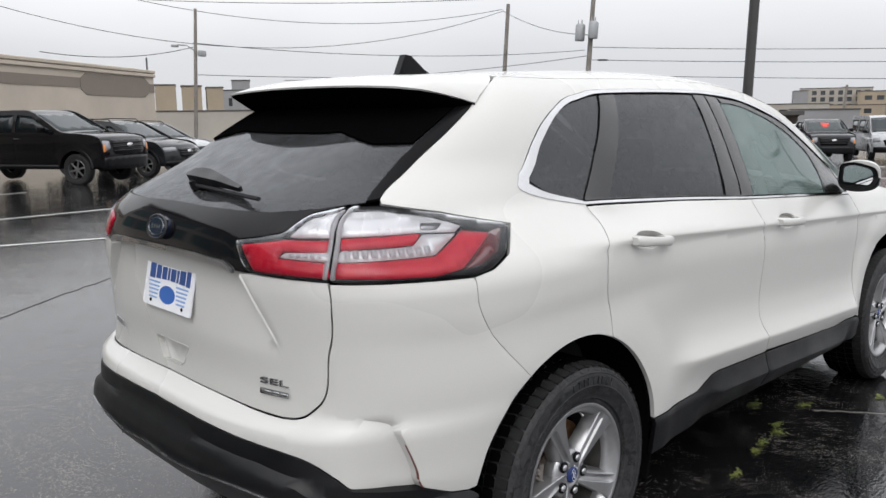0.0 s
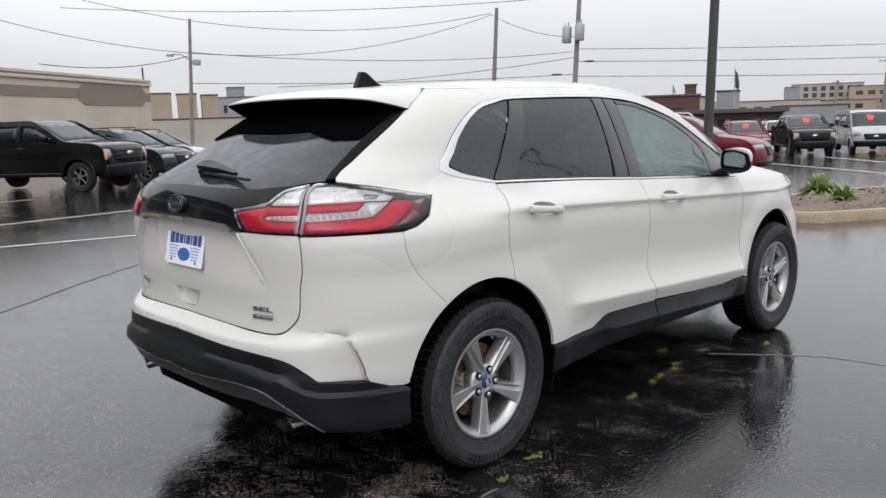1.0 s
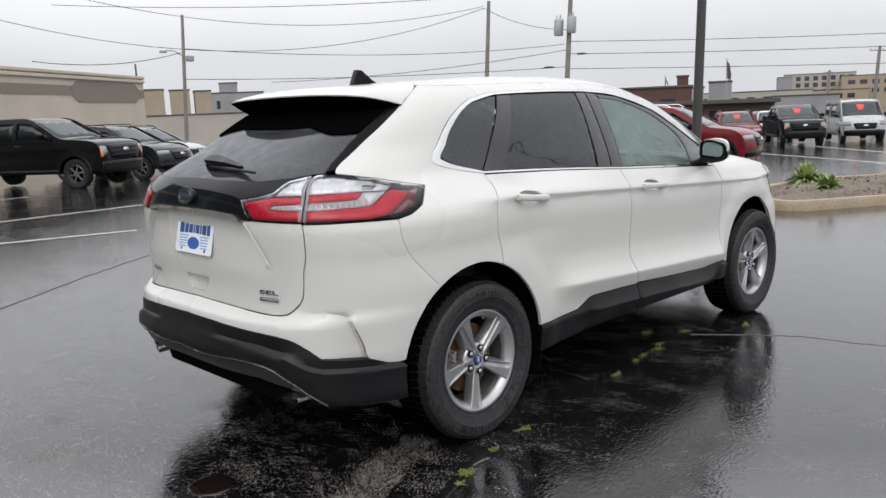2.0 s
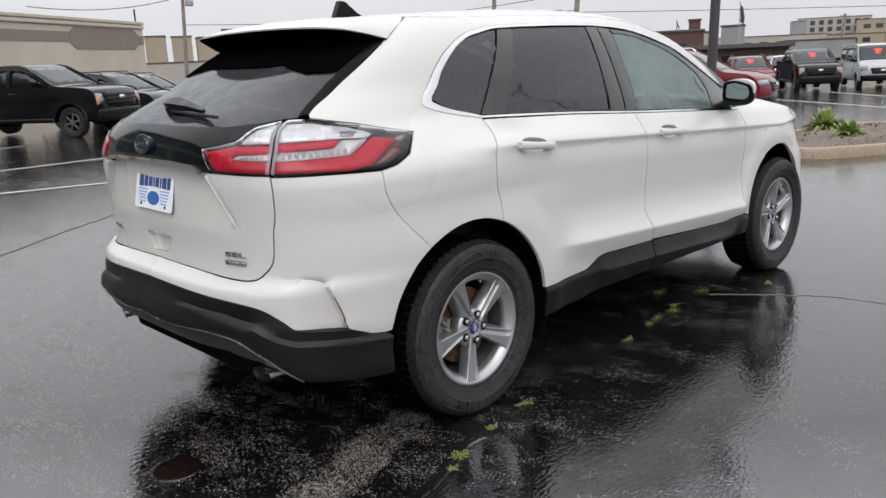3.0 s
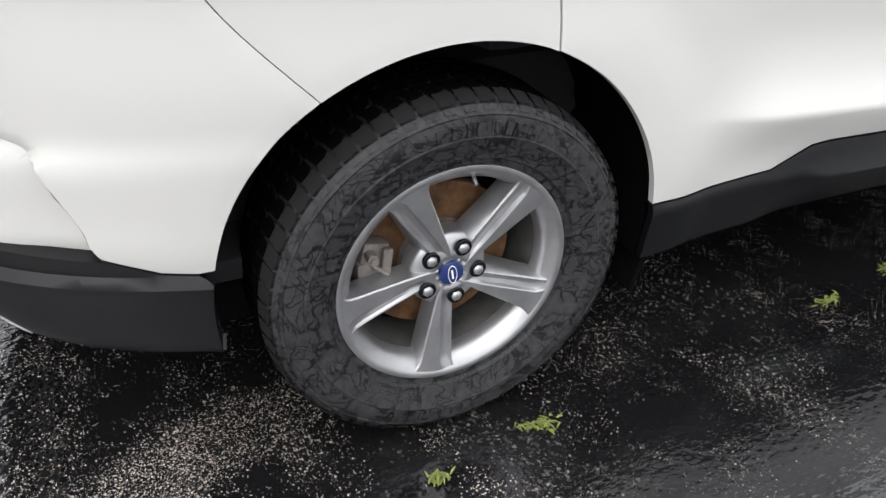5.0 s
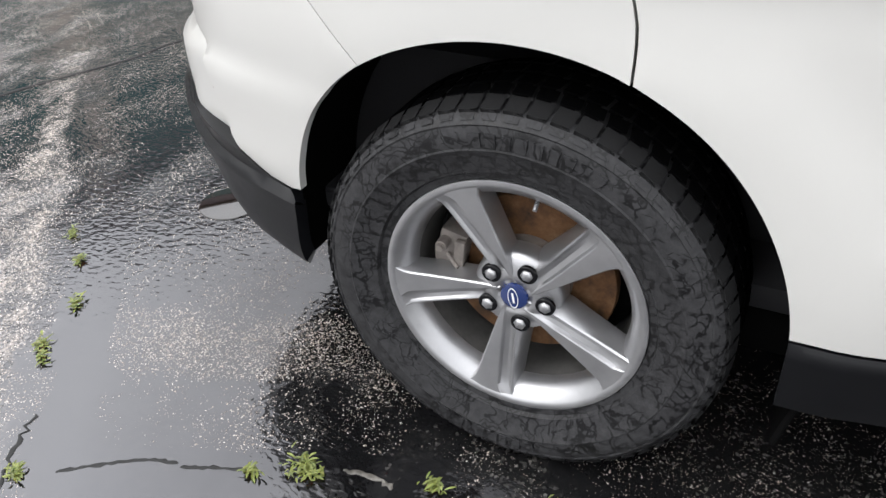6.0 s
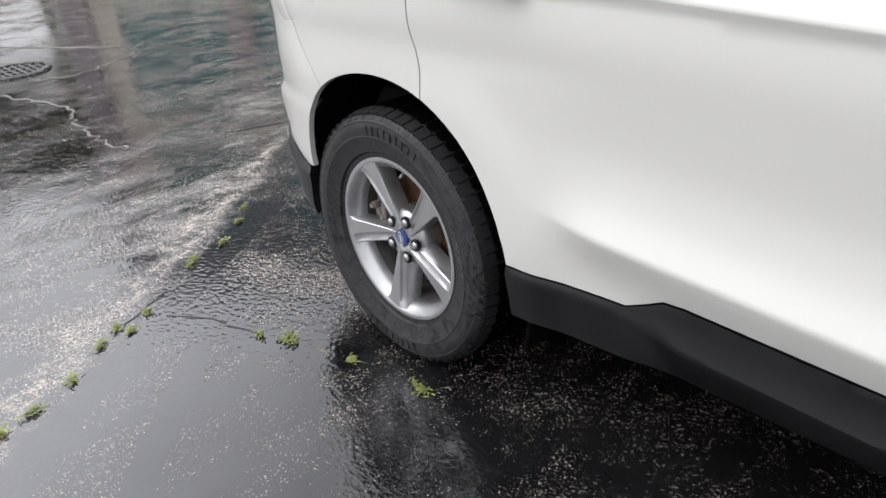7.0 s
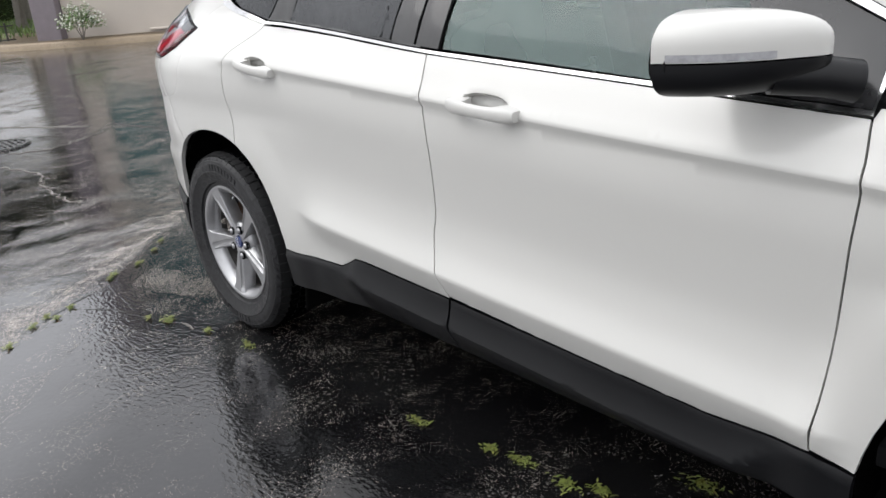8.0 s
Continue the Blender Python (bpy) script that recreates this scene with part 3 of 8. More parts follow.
def cup_outline(x0, x1, z0, z1):
    """The rim of the hollow behind a door handle."""
    cx, cz, tilt = x0 + (x1 - x0) * 0.47, z0 + (z1 - z0) * 0.47 - 0.002, math.atan2(z1 - z0, x1 - x0)
    out = []
    for i in range(28):
        a = 2 * math.pi * i / 28
        u, w = 0.084 * math.copysign(abs(math.cos(a)) ** 0.8, math.cos(a)), 0.032 * math.copysign(abs(math.sin(a)) ** 0.8, math.sin(a))
        out.append((cx + u * math.cos(tilt) - w * math.sin(tilt), cz + u * math.sin(tilt) + w * math.cos(tilt)))
    return out


def cup_rings(grip):
    """Two loops round the hollow that keep the panel's faces even there."""
    rim = cup_outline(*grip)
    cx, cz = sum(q[0] for q in rim) / len(rim), sum(q[1] for q in rim) / len(rim)
    return [[(cx + (x - cx) * k, cz + (z - cz) * (1 + (k - 1) * 2.2)) for x, z in rim + rim[:1]] for k in (1.08, 1.2)]


REAR_GRIP, FRONT_GRIP = (0.285, 0.512, 1.104, 1.081), (1.383, 1.610, 1.054, 1.041)
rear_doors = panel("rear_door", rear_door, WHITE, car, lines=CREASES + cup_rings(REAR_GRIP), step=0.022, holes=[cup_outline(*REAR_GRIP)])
front_door = flow(shifted(SEAM_M, g, 0), 4) + SILL_TOP[7:11] + flow(shifted(SEAM_F, -g, 0), 4)[::-1] + [(1.8, 1.122)]
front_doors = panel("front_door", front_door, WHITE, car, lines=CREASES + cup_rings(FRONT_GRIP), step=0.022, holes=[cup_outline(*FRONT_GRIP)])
fender_top = [(2.36, 1.104), (2.6, 1.096), (2.9, 1.084), (3.2, 1.045), (3.42, 0.975), (3.61, 0.86)]
fender = flow(shifted(SEAM_F, g, 0), 4) + [(2.411, 0.452)] + arch(AXLE, 173.0, 15)[1:] + [(3.45, 0.53), (3.72, 0.55), (3.74, 0.70)] + flow(fender_top, 4)[::-1]
panel("front_fender", fender, WHITE, car, lines=CREASES, step=0.025)
sill_top = curve(SILL_TOP)


def sill(x, z):
    """The cladding below the doors: a hollow ledge down to a crest, then a face that turns under."""
    top = sill_top(x)
    u = top - z
    scoop = ease(0.72, 0.93, x) * ease(2.32, 2.17, x)
    crest = 0.020 + 0.064 * scoop
    k = min(1.0, max(0.0, u / crest))
    ledge = (0.006 + 0.015 * scoop) * (0.2 * k + 0.8 * k ** 1.8)
    v = max(0.0, u - crest)
    return (x, -(width(x, top) + 0.001 + ledge - (0.14 + 0.42 * scoop) * v * v / (v + 0.004)), z)


SILL_LINES = [[(0.46 + 0.08 * i, sill_top(0.46 + 0.08 * i) - d) for i in range(25)] for d in (0.010, 0.020, 0.034, 0.052, 0.068, 0.078, 0.084, 0.090, 0.105)]
panel("sill_cladding", [(0.437, 0.448)] + shifted(SILL_TOP[1:7], 0, -0.004) + [(1.316, 0.335), (0.55, 0.318), (0.440, 0.312)], CLAD, car, surface=sill, step=0.02, lines=SILL_LINES, label="black grained sill cladding")
panel("sill_cladding", [(1.322, 0.496)] + shifted(SILL_TOP[7:], 0, -0.004) + [(2.405, 0.345), (2.25, 0.345), (1.322, 0.335)], CLAD, car, surface=sill, step=0.02, lines=SILL_LINES, label="black grained sill cladding")
panel("front_arch_cladding", arch(AXLE, 14.5, -22)[::1] + [(3.70, 0.24), (3.72, 0.54), (3.45, 0.523)], CLAD, car)
# tail
BW = [(S0, 0.667), (-1.28, 0.663), (-1.005, 0.648), (-0.876, 0.627), (-0.808, 0.593), (-0.735, 0.544), (-0.545, 0.522), (-0.47, 0.490), (-0.417, 0.482)]
BW = flow(BW[:5], 4) + BW[5:]
GATE_SIDE = [(-0.816, 1.092), (-0.824, 0.952), (-0.838, 0.895), (-0.857, 0.792), (-0.894, 0.742), (-0.94, 0.717), (-1.05, 0.716), (-1.25, 0.725), (S0, 0.730)]
bumper = [(-0.812, 1.090)] + flow(shifted(GATE_SIDE, g, -g), 5)[1:-1] + [(S0, 0.728)]
bumper_half = bumper[::-1] + [(-0.62, 1.089), (-0.418, 1.085)] + flow(shifted(BSEAM, -0.0012, 0), 5)[1:] + arch(0, 122, 168.5)[1:] + BW[::-1]
outline = bumper_half[1:-1]
left = [(2 * S0 - s, z) for s, z in outline]
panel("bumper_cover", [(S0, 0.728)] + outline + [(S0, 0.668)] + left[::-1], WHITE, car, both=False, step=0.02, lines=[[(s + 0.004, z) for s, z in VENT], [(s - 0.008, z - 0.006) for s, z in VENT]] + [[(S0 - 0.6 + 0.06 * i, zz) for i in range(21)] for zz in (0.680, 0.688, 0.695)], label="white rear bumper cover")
VENT_LOW = [(s, z) for s, z in VENT if z < 0.665]
for k in (1, -1):
    strip = [(s - 0.0012, z) for s, z in VENT_LOW if z > 0.50] + [(s + 0.0022, z + 0.001) for s, z in VENT_LOW if z > 0.50][::-1]
    panel("reflector_strip", [(s if k > 0 else 2 * S0 - s, z) for s, z in strip][::k], stuff("dull_red_strip", (0.16, 0.045, 0.03), 0.4), car, both=False, off=0.0015, depth=0.004, step=0.02, label="thin dull red strip")
low = [(S0, 0.53), (-1.36, 0.522), (-1.09, 0.534), (-0.95, 0.515), (-0.877, 0.458), (-0.825, 0.388), (-0.79, 0.336)]
clad_half = shifted(BW, 0, -g)[1:] + arch(0, 170.5, 189.5)[1:] + [(-0.455, 0.322), (-0.62, 0.320), (-0.78, 0.328)] + flow(low[::-1], 4)[1:-1]
panel("bumper_cladding", [(S0, 0.666)] + clad_half + [(S0, 0.53)] + [(2 * S0 - s, z) for s, z in clad_half[::-1]], CLAD, car, both=False, surface=tail_clad, off=0.004, depth=0.03, step=0.02, lines=[[(q if k > 0 else 2 * S0 - q, z + d) for q, z in SHELF[1:]] for k in (-1, 1) for d in (0.010, -0.008)], label="black plastic lower bumper")
edge_line = flow(shifted(low, 0, 0.002), 4)
edge_half = edge_line[1:]
edge_back = [(s - 0.002, z - 0.006) for s, z in edge_half]
panel("skid_trim", [(2 * S0 - s, z) for s, z in edge_half[::-1]] + [edge_line[0]] + edge_half + edge_back[::-1] + [(S0, edge_line[0][1] - 0.006)] + [(2 * S0 - s, z) for s, z in edge_back], SATIN, car, both=False, surface=tail_clad, off=0.007, depth=0.02, step=0.03, label="thin satin edge line")
skid_half = flow(shifted(low, 0, -g), 4)[1:] + [(-0.80, 0.322), (-0.87, 0.378), (-0.905, 0.408), (-0.99, 0.432), (-1.03, 0.448), (-1.16, 0.452)]
panel("skid_plate", [(S0, 0.527)] + skid_half + [(S0, 0.455)] + [(2 * S0 - s, z) for s, z in skid_half[::-1]], SKID, car, both=False, off=-0.004, depth=0.03, label="dark grey skid plate")
gate_half = flow(shifted(GATE_SIDE, -g, g), 5)[:-1]
gate_top = [(-1.060, 1.101), (-1.115, 1.096), (-1.15, 1.107), (-1.30, 1.120)]
gate_right = gate_half[::-1] + gate_top
HANDLE = [(S0 + 0.112, 0.828), (S0 + 0.065, 0.757), (S0 - 0.065, 0.757), (S0 - 0.112, 0.828)]
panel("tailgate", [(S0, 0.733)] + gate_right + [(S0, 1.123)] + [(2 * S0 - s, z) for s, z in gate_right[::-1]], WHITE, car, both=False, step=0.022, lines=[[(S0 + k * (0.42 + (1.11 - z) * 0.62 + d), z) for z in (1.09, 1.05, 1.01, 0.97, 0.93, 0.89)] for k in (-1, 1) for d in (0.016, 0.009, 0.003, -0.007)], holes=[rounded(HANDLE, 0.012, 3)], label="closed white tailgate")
panel("handle_pocket", rounded(HANDLE, 0.012, 3), WHITE, car, both=False, off=-0.020, depth=-0.020, lip=0.0)
band_half = [(-1.30, 1.136), (-1.15, 1.128), (-1.112, 1.104), (-1.066, 1.104), (-1.086, 1.189)] + [(-0.972, 1.203), (-0.900, 1.216), (-0.828, 1.262), (-0.735, 1.280)] + [(-0.84, 1.268), (-0.98, 1.259), (-1.3, 1.260)]
panel("tailgate_band", [(S0, 1.138)] + band_half + [(S0, 1.263)] + [(2 * S0 - s, z) for s, z in band_half[::-1]], GLOSS_BLACK, car, both=False, surface=wrap, off=0.002, label="gloss black band between the tail lamps")
strip_half = [(-1.30, 1.121), (-1.155, 1.110), (-1.118, 1.098), (-1.122, 1.112), (-1.15, 1.127), (-1.30, 1.136)]
panel("chrome_strip", [(S0, 1.124)] + strip_half[:3] + strip_half[3:] + [(S0, 1.138)] + [(2 * S0 - s, z) for s, z in strip_half[::-1]], SATIN, car, both=False, surface=wrap, off=0.012, depth=0.016, label="satin chrome strip")
glass_half = [(-1.3, 1.263), (-0.98, 1.263), (-0.83, 1.273), (-0.70, 1.286), (-0.663, 1.292)] + [(-0.668, 1.318), (-0.656, 1.391), (-0.636, 1.435), (-0.587, 1.527), (-0.580, 1.549)] + [(-0.9, 1.555), (-1.2, 1.56)]
panel("rear_window", [(S0, 1.263)] + glass_half + [(S0, 1.56)] + [(2 * S0 - s, z) for s, z in glass_half[::-1]], PRIVACY, car, both=False, off=-0.004, depth=0.006, label="dark tinted rear window")
# ceramic edge, carried lower to paint the spoiler's dark reflection in the glass
frit_half = [(-1.3, 1.462), (-1.22, 1.466), (-0.925, 1.432), (-0.741, 1.434), (-0.724, 1.492), (-0.700, 1.535), (-0.9, 1.550), (-1.2, 1.555)]
panel("window_band", [(S0, 1.460)] + frit_half + [(S0, 1.556)] + [(2 * S0 - s, z) for s, z in frit_half[::-1]], FRIT, car, both=False, off=0.005, depth=0.010, label="black band along the top of the rear window, taking in the spoiler's dark reflection")
panel("window_applique", [(-0.661, 1.291), (-0.6675, 1.318), (-0.655, 1.391), (-0.635, 1.435), (-0.586, 1.527), (-0.58, 1.545), (-0.690, 1.540), (-0.716, 1.487), (-0.727, 1.395), (-0.706, 1.312), (-0.695, 1.286)], SATIN_BLACK, car, off=0.003, depth=0.01, label="gloss black window edge")


# tail lamps
def lamp(name, outline, inner):
    base, twin = panel(name, outline, GLOSS_BLACK, car, off=-0.004, depth=0.03, label="red and clear tail lamp in a black surround")
    for kind, pts, material, off, label in inner:
        v, f = shell(around, rounded(pts, 0.006, 2), (), off=off, depth=0.012, step=0.02)
        for ob in (base, twin):
            put(kind, mesh_of(kind, v, f), material, ob, label)
            v, f = mirrored(v, f)
    k = sum(p[0] for p in outline) / len(outline), sum(p[1] for p in outline) / len(outline)
    v, f = shell(around, [(k[0] + (s - k[0]) * 0.985, k[1] + (z - k[1]) * 0.96) for s, z in outline], (), off=0.006, depth=0.006, step=0.02)
    for ob in (base, twin):
        cover = put("lens_cover", mesh_of("lens_cover", v, f), CLEAR, ob, "clear wet lamp cover")
        cover.visible_shadow = False
        v, f = mirrored(v, f)


def ribs(z0, z1, s0, s1, n):
    w = (s1 - s0) / n
    return [[(s0 + w * i, z0), (s0 + w * (i + 0.72), z0), (s0 + w * (i + 0.72) + 0.004, z1), (s0 + w * i + 0.004, z1)] for i in range(n)]


lamp("tail_lamp", LAMP, [
    ("red_light", [(-0.792, 1.106), (-0.522, 1.101), (-0.439, 1.112), (-0.29, 1.186), (-0.378, 1.200), (-0.50, 1.146), (-0.636, 1.144), (-0.782, 1.142)], RED_LENS, 0.001, "red light guide"),
    ("red_light", [(-0.736, 1.200), (-0.51, 1.201), (-0.545, 1.178), (-0.75, 1.174)], RED_LENS, 0.001, "red light guide"),
    ("reflector", [(-0.720, 1.262), (-0.632, 1.262), (-0.46, 1.238), (-0.37, 1.212), (-0.40, 1.199), (-0.505, 1.205), (-0.738, 1.205)], LAMP_SILVER, -0.001, "clear silver upper lamp"),
    ("reflector", [(-0.752, 1.171), (-0.548, 1.175), (-0.505, 1.200), (-0.40, 1.196), (-0.50, 1.150), (-0.636, 1.148), (-0.775, 1.146)], LAMP_SILVER, -0.002, "clear silver inner lamp"),
    ("side_marker", [(-0.285, 1.190), (-0.235, 1.196), (-0.300, 1.140), (-0.370, 1.118), (-0.43, 1.110)], RED_DARK, 0.0, "smoked red side marker"),
    ("divider", [(-0.725, 1.270), (-0.713, 1.270), (-0.739, 1.197), (-0.796, 1.101), (-0.809, 1.101), (-0.752, 1.197)], LAMP_GREY, 0.003, "pale clear edge along the seam"),
    ("light_window", [(-0.50, 1.226), (-0.43, 1.222), (-0.455, 1.208), (-0.505, 1.210)], CHROME_DARK, 0.002, "small slotted reverse light"),
] + [("rib", r, LAMP_GREY, 0.003, "") for r in ribs(1.152, 1.172, -0.75, -0.50, 10)])
lamp("gate_lamp", GLAMP, [
    ("red_light", [(-1.062, 1.176), (-0.90, 1.196), (-0.765, 1.196), (-0.778, 1.170), (-0.917, 1.168), (-0.94, 1.150), (-0.795, 1.142), (-0.808, 1.106), (-1.034, 1.112)], RED_LENS, 0.001, "red light guide"),
    ("reflector", [(-0.885, 1.204), (-0.825, 1.246), (-0.748, 1.264), (-0.765, 1.204)], LAMP_SILVER, -0.001, "clear silver upper lamp"),
    ("reflector", [(-0.91, 1.164), (-0.782, 1.167), (-0.792, 1.146), (-0.93, 1.152)], LAMP_SILVER, 0.003, "clear silver inner lamp"),
    ("divider", [(-0.7335, 1.268), (-0.746, 1.266), (-0.771, 1.197), (-0.828, 1.103), (-0.816, 1.103), (-0.759, 1.197)], LAMP_GREY, 0.003, "pale clear edge along the seam"),
] + [("rib", r, LAMP_GREY, 0.005, "") for r in ribs(1.153, 1.163, -0.90, -0.80, 5)])

# side windows
BOT = [(0.235, 1.214), (0.80, 1.188), (1.226, 1.160), (1.55, 1.140), (1.95, 1.116), (2.352, 1.092)]
DLO = flow(RAIL, 4) + flow(BOT, 3)[::-1] + flow(BELT_R, 3)[::-1][1:]
INNER = (flow([(-0.078, 1.318), (-0.040, 1.385), (0.045, 1.445), (0.17, 1.502), (0.29, 1.545), (0.42, 1.574), (0.53, 1.586), (0.846, 1.592), (1.10, 1.591), (1.26, 1.586), (1.517, 1.559), (1.835, 1.470), (2.02, 1.387), (2.162, 1.314), (2.346, 1.222)], 4)
         + flow([(0.24, 1.222), (0.80, 1.196), (1.212, 1.168), (1.55, 1.148), (1.95, 1.124), (2.348, 1.100)], 3)[::-1] + flow([(-0.070, 1.300), (0.04, 1.266), (0.23, 1.227)], 3)[::-1][1:])
panel("window_chrome", DLO, CHROME, car, holes=[INNER], off=0.003, depth=0.02, step=0.02, label="polished chrome window surround")
panel("quarter_glass", [(-0.072, 1.314)] + flow([(-0.036, 1.383), (0.048, 1.442), (0.17, 1.499), (0.29, 1.542), (0.42, 1.571), (0.492, 1.580)], 3) + [(0.236, 1.230), (0.04, 1.270)], PRIVACY, car, off=-0.004, depth=0.006, label="dark tinted quarter window")
panel("pillar_trim", [(0.506, 1.580), (0.60, 1.585), (0.386, 1.220), (0.247, 1.230)], PILLAR, car, off=-0.003, depth=0.01, label="glossy black pillar trim")
panel("rear_door_glass", [(0.60, 1.585), (0.846, 1.588), (1.135, 1.586), (1.046, 1.186), (0.80, 1.203), (0.386, 1.222)], PRIVACY, car, off=-0.005, depth=0.006, label="dark tinted rear door window")
panel("pillar_trim", [(1.142, 1.586), (1.225, 1.584), (1.168, 1.178), (1.062, 1.185)], PILLAR, car, off=-0.002, depth=0.01, label="glossy black pillar trim")
panel("pillar_trim", [(1.235, 1.584), (1.325, 1.575), (1.272, 1.171), (1.180, 1.177)], PILLAR, car, off=-0.002, depth=0.01, label="glossy black pillar trim")
panel("window_seal", [(1.332, 1.574), (1.515, 1.555), (1.833, 1.466), (2.018, 1.383), (2.160, 1.310), (2.344, 1.220), (2.346, 1.104), (2.06, 1.124), (2.10, 1.23)] + flow([(2.10, 1.23), (2.03, 1.33), (1.80, 1.448), (1.505, 1.536), (1.345, 1.552)], 3)[1:], PILLAR, car, off=-0.002, depth=0.01, label="black window seal and mirror base")
panel("front_door_glass", flow([(1.338, 1.556), (1.505, 1.54), (1.80, 1.452), (2.03, 1.334), (2.102, 1.23)], 3) + [(2.06, 1.122), (1.55, 1.156), (1.285, 1.172)], FRONT_GLASS, car, off=-0.006, depth=0.005, label="green tinted front door window")
panel("belt_seal", shifted([(0.245, 1.226), (0.80, 1.199), (1.205, 1.171), (1.205, 1.176), (0.80, 1.205), (0.245, 1.232)], 0, 0.001), PILLAR, car, off=0.001, depth=0.008, step=0.05)

# roof, spoiler, bonnet
SIGNAL_GREY = stuff("grey_signal_lens", (0.32, 0.32, 0.335), 0.15, coat=0.5, vary=0.2, scale=60)
ROOF_Z = curve([(-0.45, 1.600), (-0.30, 1.632), (0.0, 1.660), (0.5, 1.686), (1.0, 1.702), (1.4, 1.700), (1.8, 1.678), (2.2, 1.60), (2.6, 1.42), (3.0, 1.20)])
rim_z = curve(RIM)


def roof_half(x):
    e = rim_z(max(0.30, x))
    if x >= XC:
        return width(x, e)
    a, b, n = semi(e)
    return b * max(0.0, 1 - ((XC - x) / a) ** n) ** (1 / n)


def roof(x, y):
    edge = rim_z(max(0.30, x))
    return (x, y, ROOF_Z(x) - (ROOF_Z(x) - edge) * min(1.3, abs(y) / max(roof_half(max(x, 0.04)), 0.3)) ** 2.3)


xs = [0.06] + [0.16 + 0.1 * i for i in range(17)]
rh = [(x, -roof_half(x) - 0.004) for x in xs]
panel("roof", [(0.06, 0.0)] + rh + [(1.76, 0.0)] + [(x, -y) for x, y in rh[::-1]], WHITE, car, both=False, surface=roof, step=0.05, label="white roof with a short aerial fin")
# the spoiler: a shell from the roof's seam to an overhanging lip
LIP = [(-0.381, 0.0, 1.615), (-0.378, 0.2, 1.613), (-0.366, 0.4, 1.607), (-0.350, 0.5, 1.601), (-0.300, 0.55, 1.592), (-0.21, 0.585, 1.572), (-0.128, 0.599, 1.5525)]
HEM = [(0.054, 0.0, 1.664), (0.054, 0.25, 1.660), (0.048, 0.48, 1.648), (0.0, 0.545, 1.620), (-0.048, 0.567, 1.596), (-0.09, 0.584, 1.575), (-0.124, 0.599, 1.5525)]
ROOT = [(-0.262, 0.0, 1.535), (-0.262, 0.2, 1.533), (-0.255, 0.4, 1.531), (-0.235, 0.5, 1.531), (-0.20, 0.545, 1.534), (-0.16, 0.575, 1.540), (-0.124, 0.596, 1.548)]


def along(pts, u):
    """A point at u from 0 to 1 along a run of points mirrored across the middle, u from -1 to 1."""
    k = abs(u) * (len(pts) - 1)
    return Vector((curve([(i, p[0]) for i, p in enumerate(pts)])(k), math.copysign(curve([(i, p[1]) for i, p in enumerate(pts)])(k), u), curve([(i, p[2]) for i, p in enumerate(pts)])(k)))


def spoiler_shell(name, low, high, bulge, material, label, thick):
    us = [-1 + i / 24 for i in range(49)]
    verts, faces = [], []
    nv = 10
    for u in us:
        a, b = along(high, u), along(low, u)
        for j in range(nv + 1):
            v = j / nv
            p = a.lerp(b, v)
            p.z += bulge * math.sin(math.pi * v ** 1.7) * min(1.0, (b - a).length / 0.3)
            verts.append(p)
    m = nv + 1
    faces = [(i * m + j, (i + 1) * m + j, (i + 1) * m + j + 1, i * m + j + 1) for i in range(len(us) - 1) for j in range(nv)]
    bm = bmesh.new()
    bm.from_mesh(mesh_of(name, verts, faces))
    bmesh.ops.remove_doubles(bm, verts=bm.verts, dist=1e-5)
    bmesh.ops.recalc_face_normals(bm, faces=bm.faces)
    if bm.faces[:] and sum(f.normal.z for f in bm.faces) * (1 if thick > 0 else -1) < 0:
        bmesh.ops.reverse_faces(bm, faces=bm.faces)
    bmesh.ops.solidify(bm, geom=bm.faces[:], thickness=abs(thick))
    return part(name, bm, material, car, label, sharp=50)


spoiler_shell("roof_spoiler", LIP, HEM, 0.018, WHITE, "white roof spoiler", 0.006)
spoiler_shell("spoiler_underside", ROOT, [(x + 0.004, y * 0.995, z - 0.008) for x, y, z in LIP], -0.006, FRIT, "black spoiler underside", -0.004)
bm = bmesh.new()
fin = [(0.065, 1.655), (0.235, 1.672), (0.20, 1.690), (0.135, 1.738), (0.105, 1.742), (0.085, 1.70)]
prism(bm, fin, -0.016, 0.016)
soften(bm, 0.008, 3)
part("aerial_fin", bm, GLOSS_BLACK, car, "black shark fin aerial")


def bonnet(x, y):
    top = curve([(2.3, 1.16), (2.7, 1.168), (3.1, 1.145), (3.4, 1.085), (3.63, 0.975), (3.78, 0.80)])(x)
    edge = curve(fender_top)(x)
    half = max(0.3, width(x, edge))
    return (x, y, top - (top - edge) * min(1.2, abs(y) / half) ** 2.6)


bx = [2.40, 2.55, 2.7, 2.85, 3.0, 3.15, 3.3, 3.45, 3.58]
bh = [(x, -width(x, curve(fender_top)(x)) + 0.004) for x in bx]
panel("bonnet", [(2.40, 0.0)] + bh + [(3.72, -0.25), (3.75, 0.0), (3.72, 0.25)] + [(x, -y) for x, y in bh[::-1]], WHITE, car, both=False, surface=bonnet, step=0.06, label="white bonnet")


def screen(u, y):
    """The windscreen, from the bonnet's back edge to the roof."""
    top = Vector((1.74, y, roof(1.74, y)[2] - 0.004))
    k = min(1.0, abs(y) / 0.75)
    low = Vector((2.72 - 0.28 * k ** 2, y * 1.22, 1.135))
    p = top.lerp(low, u)
    p.z += 0.05 * math.sin(math.pi * u)
    return tuple(p)


